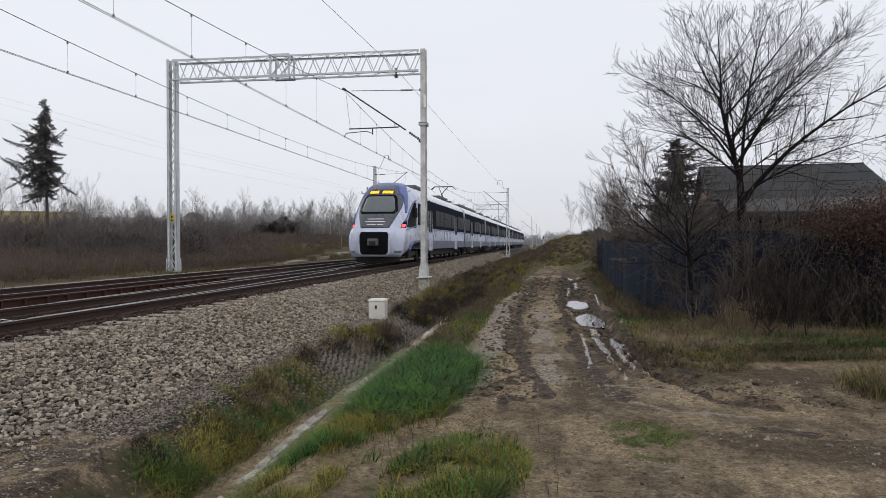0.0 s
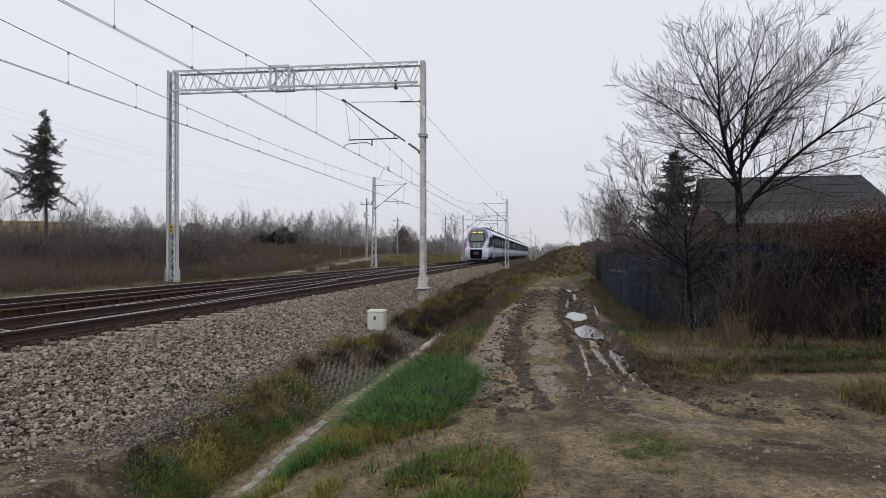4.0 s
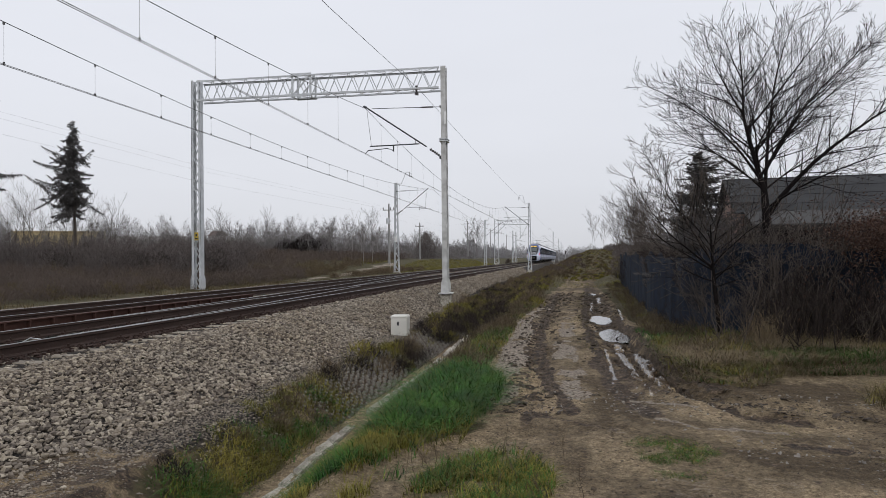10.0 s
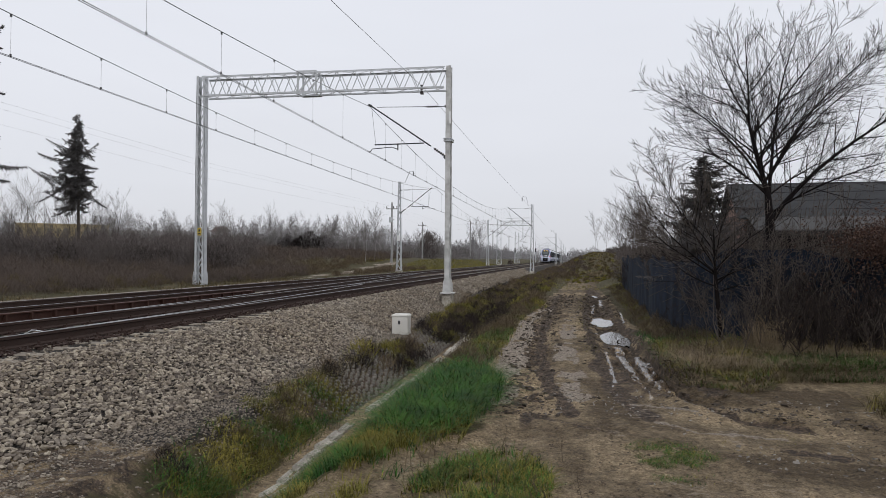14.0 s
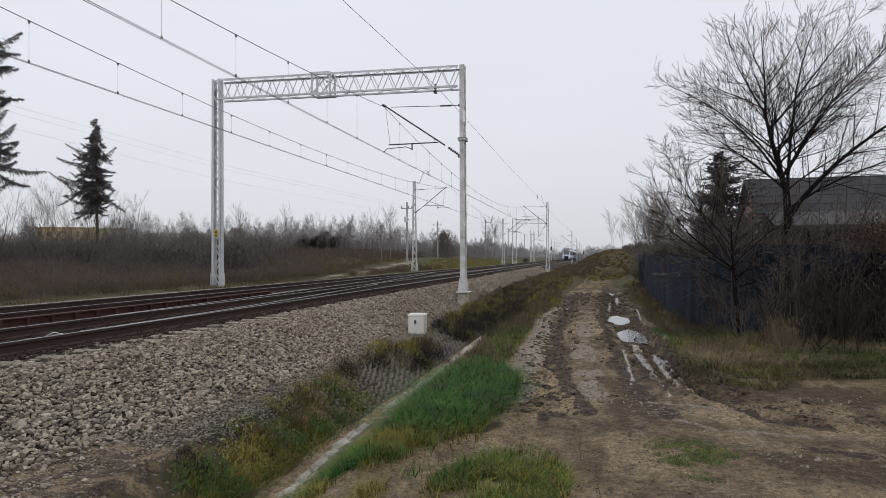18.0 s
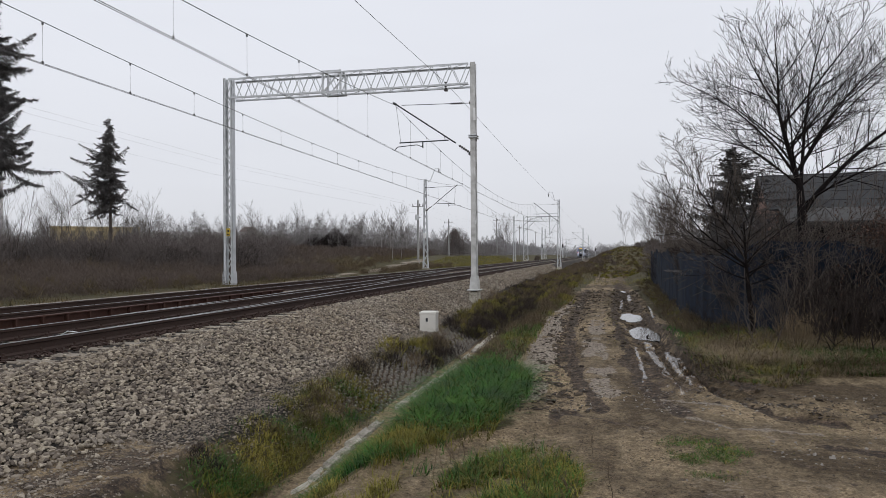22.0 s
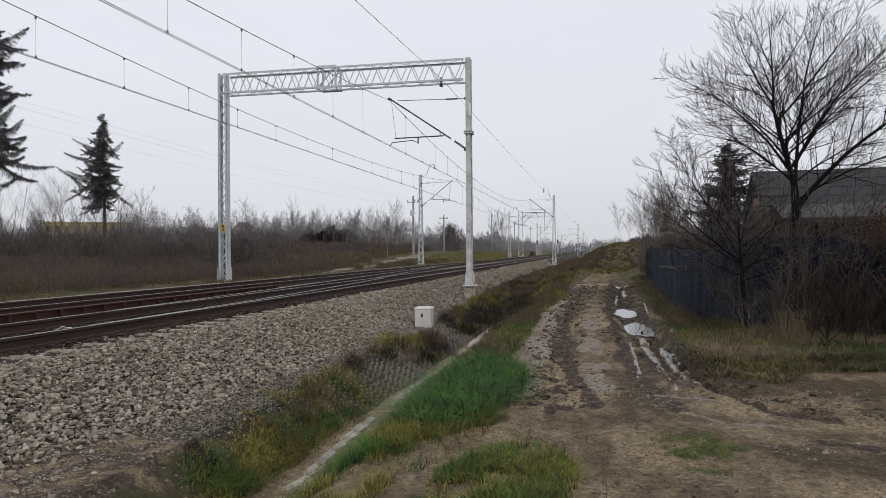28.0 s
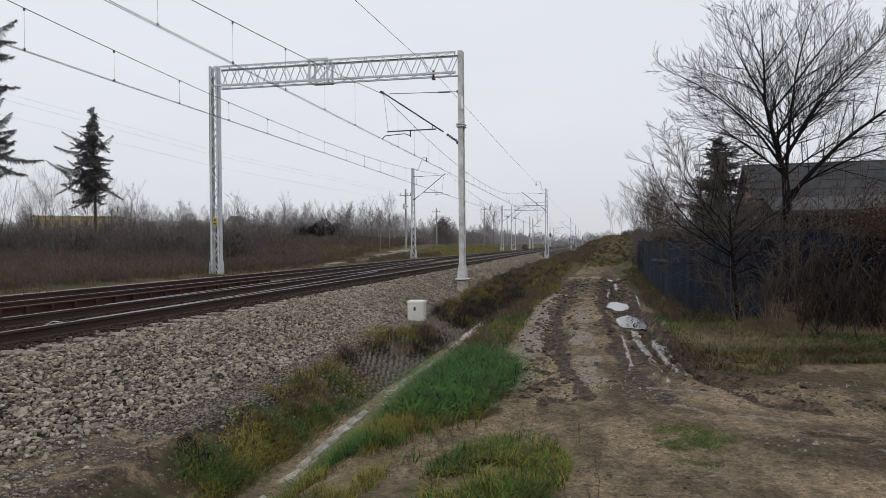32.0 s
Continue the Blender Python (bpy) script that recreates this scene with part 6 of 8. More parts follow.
def big_tree():
    """The wide bare tree behind the fence: a forked trunk, a heavy limb to one side, long straight twigs."""
    rng = np.random.default_rng(21)
    stem = [(0.1, 0, -0.3), (0.07, 0, 1.2), (0.06, 0, 2.35), (0.02, 0, 3.0), (-0.13, -0.02, 3.55), (-0.28, -0.05, 4.1), (-0.4, -0.05, 4.65), (-0.4, 0, 5.4), (-0.46, 0.05, 6.6)]
    radii = [0.12, 0.105, 0.1, 0.07, 0.056, 0.046, 0.032, 0.02, 0.005]
    limbs = [(2.38, -8, 58, 30, 4.5, 0.075), (3.2, 184, 62, 30, 3.6, 0.04), (3.0, 196, 42, 8, 2.9, 0.03), (4.7, 165, 56, 80, 2.2, 0.03), (4.8, 185, 28, 8, 1.7, 0.024),
             (4.35, -15, 52, 68, 3.1, 0.034), (2.8, 12, 86, 60, 4.4, 0.056), (3.1, 38, 62, 56, 4.1, 0.036), (3.9, 6, 40, 48, 3.5, 0.03), (2.6, -24, 34, 6, 3.5, 0.034),
             (3.0, 24, 36, 0, 3.2, 0.03), (3.5, 150, 58, 40, 2.8, 0.03), (3.3, 255, 55, 45, 2.6, 0.03), (3.8, 290, 48, 38, 2.5, 0.026), (3.4, 95, 55, 50, 3.0, 0.03), (5.0, 100, 50, 60, 1.9, 0.022),
             (5.3, 15, 48, 60, 2.0, 0.02), (5.5, 200, 56, 72, 1.4, 0.018), (3.6, 335, 40, 22, 3.4, 0.028), (3.3, -4, 62, 38, 4.2, 0.04), (3.8, 18, 48, 34, 3.9, 0.03), (3.1, 172, 34, 30, 2.6, 0.026), (3.9, 210, 38, 22, 2.3, 0.026)]
    return limb_tree("bare_tree", "large bare dark tree with a forked trunk and long fine twigs", pose(4.22, 17.0, 0.1), rng, stem, radii, [(z, az, e0, e1, n, r * 0.8) for z, az, e0, e1, n, r in limbs], 6.6, 1.25, 0.62, 0.003, (6, 1))


def corner_tree():
    """The small straggling tree before the corner of the tarp."""
    rng = np.random.default_rng(33)
    stem = [(0.12, 0, -0.15), (0.05, 0, 0.5), (0.0, 0, 1.0), (-0.03, 0, 1.45), (-0.05, 0.02, 2.1)]
    limbs = [(1.35, 182, 32, 66, 2.2, 0.022), (1.45, 165, 58, 64, 2.5, 0.022), (1.3, 205, 18, 44, 2.0, 0.018), (1.5, 60, 68, 56, 2.2, 0.02), (1.4, 5, 46, 30, 1.8, 0.018), (1.2, 335, 30, 14, 1.9, 0.018),
             (1.45, 130, 50, 60, 2.2, 0.018), (1.1, 175, 22, 50, 1.6, 0.014), (1.7, 190, 60, 40, 1.5, 0.014), (1.0, 20, 30, -8, 1.6, 0.014)]
    return limb_tree("bare_tree", "small straggling bare tree before the tarp fence", pose(2.45, 13.2, 0.1), rng, stem, [0.05, 0.042, 0.036, 0.026, 0.01], [(z, az, e0, e1, n, r * 0.8) for z, az, e0, e1, n, r in limbs], 8.0, 0.95, 0.6, 0.0026, (6, 1), M_TANGLE)


def shrub_tree(x, y, h, rng, material, spread=0.55, stems=4, label="bare grey shrubby tree", name="bare_tree", levels=2, thin=0.006, r0=0.035, kids=(7, 7, 6)):
    z = float(height(x, y, False))
    tr = thing(name, label, "tree", pose(x, y, z - 0.05))
    out = []
    for k in range(stems):
        a = rng.uniform(0, 6.28)
        d = unit(np.array([math.cos(a) * spread * rng.uniform(0.3, 1), math.sin(a) * spread * rng.uniform(0.3, 1), 1]))
        grow(rng, np.array([rng.normal(0, 0.12), rng.normal(0, 0.12), 0]), d, h * rng.uniform(0.75, 1.05), r0 * h / 4, levels, out, 6, 0.04, 0.04, 0.5, list(kids), 0.45, 0.25)
    wood_object("trunk", [(p, r) for l, p, r in out if l == levels], 5, M_BARK if material is M_TWIG else material, tr)
    wood_object("crown", [(p, np.maximum(r, thin)) for l, p, r in out if l < levels], 3, material, tr)
    return tr


def spruce(x, y, z0, h, crown_from, width, seed, label, lean=0.0, gap=0.3, drop=0.25, tiers=None, fine=1.0, hang=1.0, wide=0.02, skew=0.0, skew_to=0.0, tip_up=0.16):
    """A spruce: straight trunk, drooping boughs in tiers, each hung with needle sprays."""
    rng = np.random.default_rng(seed)
    tr = thing("spruce_tree", label, "tree", pose(x, y, z0))
    part("trunk", Geo().tube([(0, 0, -0.5), (lean * 0.5, 0, h * 0.5), (lean, 0, h)], [0.010 * h + 0.02, 0.007 * h + 0.015, 0.012], 7), M_TANGLE, tr)
    boughs, V, T, base = [], [], [], 0
    count = tiers * 8 if tiers else int((h - crown_from) * 34)
    for i in range(count):
        f = (i / count) ** 0.9
        z = crown_from + (h - crown_from - 0.1) * f + rng.normal(0, 0.3) * (1 - f)
        shape = np.interp(f, [0, 0.1, 0.22, 0.5, 0.8, 1.0], [0.7, 1.0, 0.95, 0.74, 0.42, 0.06])
        L = width * shape * rng.uniform(0.3, 1.1) * (1.22 if rng.random() < gap else 1.0)
        a = rng.uniform(0, 6.28)
        L *= 1 + skew * math.cos(a - radians(skew_to)) * (1 - f)
        L *= 0.35 + 1.3 * float(fbm(np.array(3.0 * math.cos(a)), np.array(z * 1.1 + 3.0 * math.sin(a)), 1.0, 2, seed))
        ts = np.linspace(0, 1, 6)
        rise = 0.5 * f - drop * rng.uniform(0.0, 1.9)
        p = np.stack([lean * z / h + np.cos(a) * L * ts, np.sin(a) * L * ts, z + L * (rise * ts + tip_up * ts * ts * (1 - f))], 1)
        boughs.append((p, np.linspace(0.008 + 0.007 * L, 0.003, 6)))
        m = max(10, int(L * 34 * fine))
        u = rng.uniform(0.08, 1.0, m)
        q = np.stack([np.interp(u, ts, p[:, c]) for c in range(3)], 1)
        side = rng.choice([-1.0, 1.0], m)
        off = side * rng.uniform(0, 1, m) ** 1.5 * 0.24 * L * (1.05 - u)
        q += np.stack([-np.sin(a) * off, np.cos(a) * off, -0.35 * np.abs(off)], 1)
        sl = (0.10 + 0.30 * (1 - u)) * rng.uniform(0.3, 1.3, m) * min(1.0, 0.45 + 0.3 * L) * hang
        down = (1 - 0.75 * f) * np.interp(u, [0, 0.75, 1], [1.0, 0.8, 0.25])
        dirs = np.stack([np.cos(a) * 0.35 - np.sin(a) * side * 0.35, np.sin(a) * 0.35 + np.cos(a) * side * 0.35, rng.uniform(-1.5, -0.2, m) * down + 0.25 * f], 1)
        dirs += rng.normal(0, 0.22, (m, 3))
        dirs /= np.linalg.norm(dirs, axis=1)[:, None]
        w = np.cross(dirs, rng.normal(0, 1, (m, 3)))
        w /= np.linalg.norm(w, axis=1)[:, None]
        wd = wide * rng.uniform(0.6, 1.4, m)
        tip, midp = q + dirs * sl[:, None], q + dirs * sl[:, None] * 0.4
        V.append(np.stack([q, midp + w * wd[:, None], tip, midp - w * wd[:, None]], 1).reshape(-1, 3))
        tt = np.array([(0, 1, 2), (0, 2, 3)])[None] + (np.arange(m) * 4)[:, None, None] + base
        T.append(tt.reshape(-1, 3))
        base += 4 * m
    wood_object("bough", boughs, 4, M_NEEDLE, tr)["kind"] = "stuff"
    part("crown", tri_mesh("crown", np.concatenate(V), np.concatenate(T), M_NEEDLE), M_NEEDLE, tr)
    return tr


def blades(name, label, x, y, h, lean, width, material, category="grass", z=None, segs=3, kind="stuff"):
    """Grass: bent tapered blades at the places given."""
    n = len(x)
    z = height(x, y) - 0.01 if z is None else z
    a = RNG.uniform(0, 6.28, n)
    d = np.stack([np.cos(a), np.sin(a)], 1)
    s = np.stack([-d[:, 1], d[:, 0]], 1)
    L = lean * RNG.uniform(0.3, 1.3, n)
    hh = h * RNG.uniform(0.5, 1.2, n)
    V = []
    ts = np.linspace(0, 1, segs)
    for t in ts:
        w = width * (1 - t) * 0.5 + (0.0006 if t == 1 else 0)
        px = x + d[:, 0] * L * hh * t ** 2
        py = y + d[:, 1] * L * hh * t ** 2
        pz = z + hh * (t - 0.35 * np.minimum(L, 1.6) * t ** 2)
        for k in (-1, 1):
            V.append(np.stack([px + k * s[:, 0] * w, py + k * s[:, 1] * w, pz], 1))
    V = np.stack(V, 1)
    tri = []
    for i in range(segs - 1):
        b = i * 2
        tri += [(b, b + 1, b + 3), (b, b + 3, b + 2)]
    T = np.array(tri)[None] + (np.arange(n) * segs * 2)[:, None, None]
    return tagged(new(name, tri_mesh(name, V.reshape(-1, 3), T.reshape(-1, 3), material)), label, category, kind=kind)


def patch_points(n, x0, x1, y0, y1, mask=None, power=1.0):
    x = RNG.uniform(x0, x1, n)
    y = y0 + (y1 - y0) * RNG.random(n) ** power
    if mask is not None:
        k = mask(x, y) > RNG.random(n)
        x, y = x[k], y[k]
    k = open_ground(x, y) > RNG.random(len(x))
    return x[k], y[k]


def open_ground(x, y):
    """0 where little grows: round the cabinet and on the drain channel."""
    d = np.hypot((x + 3.98) / 0.5, (y - 16.3) / 1.7)
    c = smoothstep(-3.06, -2.96, x) * smoothstep(-2.5, -2.6, x) * smoothstep(20, 18, y)
    return 1 - np.maximum(0.97 * smoothstep(1.1, 0.9, d), 0.9 * c)


def left_edge(y):
    return np.interp(y, [4, 6.3, 6.7, 8.4, 10.8, 19.8, 25, 34, 48], [-0.9, -0.9, -0.75, -0.85, -1.2, -1.34, -1.15, -0.95, -0.4])


def right_edge(y):
    return np.interp(y, [9.4, 9.7, 12, 15, 20, 33, 48], [9, 1.8, 1.45, 1.4, 1.45, 1.65, 1.9])


def slope_edge(y):
    """Where the grass of the ditch slope begins, above the bare soil and gravel."""
    return np.interp(y, [5.0, 5.3, 5.68, 6.7, 8.2, 9.8, 11.1, 14], [-3.0, -3.25, -3.5, -3.64, -3.76, -3.84, -3.9, -4.0])


# lush tuft between ditch and path
def lush(x, y):
    e = ((x + 1.55) / 0.62) ** 2 + ((y - 8.6) / 2.1) ** 2
    return np.clip(1.35 - e, 0, 1) * (0.35 + fbm(x, y, 0.5, 3, 31))


def sparse(lo, hi, scale, seed):
    return lambda x, y: smoothstep(lo, hi, fbm(x, y, scale, 3, seed))


def bare(x, y):
    return 1 - strip(x, y, BARE_STRIP, 0.22, 4)


x, y = patch_points(26000, -2.45, -0.7, 6.3, 11.8, lush)
blades("grass", "lush bright green grass tuft beside the path", x, y, 0.27, 1.9, 0.017, M_GRASS, segs=4)
x, y = patch_points(24000, -2.5, -1.0, 6.0, 30, lambda a, b: (0.95 - 0.4 * smoothstep(10.5, 12.5, b)) * smoothstep(0.1, -0.15, a - left_edge(b)) * smoothstep(0.38, 0.58, fbm(a, b, 0.7, 3, 41)) * bare(a, b), 1.5)
blades("grass", "short green and yellow grass on the ditch bank", x, y, 0.14, 1.1, 0.011, M_GRASS_Y)
x, y = patch_points(9000, -2.3, -1.1, 9.5, 26, lambda a, b: smoothstep(0.05, -0.2, a - left_edge(b)) * smoothstep(0.44, 0.6, fbm(a, b, 0.9, 3, 80)), 1.4)
blades("grass", "fresh green clumps along the edge of the path", x, y, 0.15, 1.2, 0.012, M_GRASS)
# clump between the bare strip and the crossing
def clump(a, b):
    return np.clip(1.3 - ((a + 0.66 - 0.1 * (b - 5)) / 0.46) ** 2 - ((b - 5.1) / 0.95) ** 2, 0, 1) * smoothstep(0.25, 0.55, fbm(a, b, 0.35, 3, 42)) * bare(a, b)


x, y = patch_points(20000, -1.25, 0.3, 4.1, 6.25, clump)
blades("grass", "yellow-green grass clump by the crossing", x, y, 0.12, 1.3, 0.012, M_GRASS_Y)
x, y = patch_points(11000, -1.3, 0.2, 4.1, 6.2, clump)
blades("grass", "green blades in the clump by the crossing", x, y, 0.14, 1.1, 0.008, M_GRASS)
x, y = patch_points(15000, -2.55, -1.25, 4.2, 6.8, lambda a, b: smoothstep(-1.35, -1.6, a) * smoothstep(0.30, 0.5, fbm(a, b, 0.5, 3, 47)) * bare(a, b) * smoothstep(-2.5, -2.3, a))
blades("grass", "yellowed grass on the ditch lip", x, y, 0.14, 1.1, 0.010, M_GRASS_Y)
x, y = patch_points(8000, -2.5, -1.3, 5.2, 7.4, lambda a, b: smoothstep(0.42, 0.6, fbm(a, b, 0.4, 3, 81)) * bare(a, b))
blades("grass", "green grass on the ditch lip", x, y, 0.17, 1.2, 0.010, M_GRASS)
def worn(a, b):
    return np.clip(1.15 - ((a - 0.8) / 0.42) ** 2 - ((b - 6.2) / 0.62) ** 2, 0, 1) * smoothstep(0.38, 0.58, fbm(a, b, 0.22, 3, 43))


x, y = patch_points(12000, 0.25, 1.5, 5.3, 7.1, worn)
blades("grass", "thin worn grass on the crossing", x, y, 0.035, 1.4, 0.007, M_GRASS_Y)
x, y = patch_points(11000, 0.3, 1.4, 5.4, 7.0, worn)
blades("grass", "small green blades on the crossing", x, y, 0.04, 1.3, 0.007, M_GRASS)
x, y = patch_points(2600, 1.2, 2.6, 6.2, 8.2, sparse(0.55, 0.7, 0.3, 82))
blades("grass", "stray worn grass on the crossing", x, y, 0.03, 1.4, 0.006, M_GRASS_Y)
# slope of the ditch, near part
def slope(a, b):
    return smoothstep(-0.1, 0.4, a - slope_edge(b)) * smoothstep(-2.85, -3.0, a)


x, y = patch_points(34000, -4.3, -2.85, 4.8, 10.5, lambda a, b: slope(a, b) * smoothstep(0.38, 0.6, fbm(a, b, 0.45, 3, 44)) * smoothstep(10.5, 8.2, b))
blades("grass", "rough yellow-green grass on the ditch slope", x, y, 0.11, 1.5, 0.011, M_GRASS_Y)
x, y = patch_points(16000, -4.2, -2.85, 5.0, 9.5, lambda a, b: slope(a, b) * smoothstep(0.46, 0.6, fbm(a, b, 0.4, 3, 45)))
blades("grass", "green grass tufts over the slope slabs", x, y, 0.13, 1.6, 0.008, M_GRASS)
x, y = patch_points(7000, -4.3, -2.85, 5.0, 10.8, lambda a, b: slope(a, b) * smoothstep(0.4, 0.58, fbm(a, b, 0.35, 3, 83)))
blades("grass", "withered blades among the slope grass", x, y, 0.08, 1.9, 0.009, M_GRASS_B)
x, y = patch_points(14000, -4.8, -2.8, 8.5, 40, lambda a, b: smoothstep(toe_x(b) - 0.1, toe_x(b) + 0.3, a) * smoothstep(0.4, 0.6, fbm(a, b, 0.8, 3, 46)) * (0.35 + 0.65 * smoothstep(-3.3, -3.7, a)), 1.3)
blades("grass", "withered brown grass on the ditch slope", x, y, 0.18, 1.1, 0.010, M_GRASS_B)
x, y = patch_points(9000, -4.6, -3.3, 8.5, 26, lambda a, b: smoothstep(toe_x(b), toe_x(b) + 0.3, a) * smoothstep(0.46, 0.62, fbm(a, b, 0.7, 3, 84)), 1.4)
blades("grass", "yellow-green grass above the slope slabs", x, y, 0.16, 1.1, 0.010, M_GRASS_Y)
x, y = patch_points(9000, -2.45, -0.75, 6.2, 11.6, lush)
blades("grass", "yellowed blades among the lush grass", x, y, 0.2, 1.6, 0.010, M_GRASS_Y)
x, y = patch_points(4500, -2.62, -2.3, 4.6, 24, lambda a, b: smoothstep(0.42, 0.6, fbm(a, b, 0.6, 3, 55)), 1.4)
blades("grass", "grass hanging over the drain channel", x, y, 0.14, 1.5, 0.009, M_GRASS_Y)
x, y = patch_points(14000, -2.45, -1.1, 6.6, 30, lambda a, b: smoothstep(0.05, -0.2, a - left_edge(b)) * smoothstep(0.4, 0.58, fbm(a, b, 0.6, 3, 101)) * (0.25 + 0.75 * smoothstep(9.5, 12, b)), 1.3)
blades("grass", "withered brown grass on the ditch bank", x, y, 0.16, 1.5, 0.010, M_GRASS_B)
# grassy bank behind the crossing: matted, drooping over its edge
def verge(a, b):
    return smoothstep(-0.3, -0.05, b - bank_y(a)) * smoothstep(1.15, 1.35, a)


x, y = patch_points(12000, 1.3, 6.5, 9.5, 13, lambda a, b: verge(a, b) * smoothstep(0.3, 0.5, fbm(a, b, 0.5, 3, 56)))
blades("grass", "yellow-green tufts on the verge", x, y, 0.15, 1.7, 0.010, M_GRASS_Y)
x, y = patch_points(16000, 1.3, 8.5, 9.5, 12.9, lambda a, b: verge(a, b) * smoothstep(0.36, 0.56, fbm(a, b, 0.5, 3, 50)))
blades("grass", "matted withered grass on the verge", x, y, 0.2, 2.2, 0.010, M_GRASS_B)
x, y = patch_points(6000, 1.25, 3.2, 9.6, 16, lambda a, b: verge(a, b) * smoothstep(0.46, 0.6, fbm(a, b, 0.5, 3, 104)))
blades("grass", "darker green blades on the verge", x, y, 0.13, 1.6, 0.010, M_GRASS)
x, y = patch_points(12000, 1.5, 4.4, 9.55, 12.2, lambda a, b: verge(a, b) * smoothstep(0.42, 0.58, fbm(a, b, 0.4, 3, 85)))
blades("grass", "pale straw lying over the verge", x, y, 0.27, 2.4, 0.008, M_STRAW)
x, y = patch_points(18000, 2.6, 5.5, 10.3, 11.6, lambda a, b: verge(a, b) * np.clip(1.2 - ((a - 3.6) / 1.1) ** 2 - ((b - 10.85) / 0.55) ** 2, 0, 1))
blades("grass", "fresh green grass at the edge of the crossing", x, y, 0.13, 1.1, 0.010, M_GRASS)
x, y = patch_points(11000, 2.5, 5.2, 7.3, 10.0, lambda a, b: np.clip(1.1 - ((a - 4.15) / 0.95) ** 2 - ((b - 8.5) / 1.05) ** 2, 0, 1))
blades("grass", "withered grass hummock on the crossing", x, y, 0.36, 1.5, 0.009, M_GRASS_B)
x, y = patch_points(6500, 2.6, 5.2, 7.4, 10.0, lambda a, b: np.clip(1.1 - ((a - 4.1) / 0.9) ** 2 - ((b - 8.5) / 0.95) ** 2, 0, 1))
blades("grass", "yellow-green grass on the hummock", x, y, 0.32, 1.5, 0.009, M_GRASS_Y)
x, y = patch_points(9000, -4.8, -1.5, 26, 80, lambda a, b: smoothstep(toe_x(b), toe_x(b) + 0.5, a) * (0.3 + fbm(a, b, 1.2, 3, 57)), 1.2)
blades("grass", "rough brown and green grass along the ditch", x, y, 0.22, 1.0, 0.016, M_GRASS_Y)
x, y = patch_points(5200, -1.3, 6.5, 4.3, 9.3, sparse(0.4, 0.62, 0.8, 58))
blades("straw_litter", "bits of dry straw trodden into the soil", x, y, 0.012, 5.0, 0.004, M_STRAW, "straw")
x, y = patch_points(1700, -1.2, 1.6, 9, 24, sparse(0.42, 0.62, 0.7, 59), 1.5)
blades("straw_litter", "bits of dry straw trodden into the path", x, y, 0.014, 5.0, 0.005, M_STRAW, "straw")
# right verge
x, y = patch_points(15000, 1.2, 3.4, 12, 42, lambda a, b: smoothstep(0.0, 0.35, a - right_edge(b)) * (0.4 + 0.6 * fbm(a, b, 0.8, 3, 48)), 1.6)
blades("grass", "withered grass on the verge below the fence", x, y, 0.13, 1.8, 0.010, M_GRASS_B)
x, y = patch_points(14000, 1.3, 2.9, 11, 46, lambda a, b: smoothstep(0.0, 0.3, a - right_edge(b)) * smoothstep(0.34, 0.5, fbm(a, b, 1.1, 3, 49)), 1.4)
blades("grass", "short yellow-green grass on the verge", x, y, 0.13, 1.0, 0.010, M_GRASS_Y)
# middle strip of the path and the far end
x, y = patch_points(15000, -0.5, 1.0, 12, 46, lambda a, b: np.exp(-((a - 0.5 * (rut_left(b) + rut_right(b)) - 0.12) / 0.22) ** 2) * smoothstep(0.45, 0.6, fbm(a, b, 0.9, 3, 51)))
blades("grass", "trodden grass along the crown of the path", x, y, 0.04, 1.3, 0.010, M_GRASS_Y)
x, y = patch_points(26000, -4.2, 7, 36, 125, lambda a, b: np.maximum(smoothstep(44, 58, b), smoothstep(-1.0, -1.5, a)) * (1 - strip(a, b, CROWN, 0.9, 4)), 1.2)
blades("grass", "rough grass on the rise beyond the path", x, y, 0.2, 0.9, 0.03, M_GRASS_B)
x, y = patch_points(9000, -3.5, 3, 40, 110, sparse(0.45, 0.6, 4, 52), 1.2)
blades("grass", "greener grass on the rise beyond the path", x, y, 0.14, 1.2, 0.02, M_GRASS_Y)
# far side of the railway
x, y = patch_points(16000, -21, -15.6, 48, 150, lambda a, b: smoothstep(-15.4, -16.2, a) * smoothstep(66, 74, b + 6 * fbm(a, b, 2.0, 3, 92)) * (np.abs(a - np.interp(b, [48, 64, 80, 120], [-17.2, -18.5, -19.8, -24])) > 0.8), 1.2)
blades("grass", "green grass on the bank beyond the railway", x, y, 0.3, 0.9, 0.035, M_GRASS_Y)
x, y = patch_points(9000, -17.5, -14.8, 8, 45, sparse(0.4, 0.6, 1.2, 53))
blades("grass", "sparse withered grass along the far track", x, y, 0.2, 0.9, 0.016, M_GRASS_B)

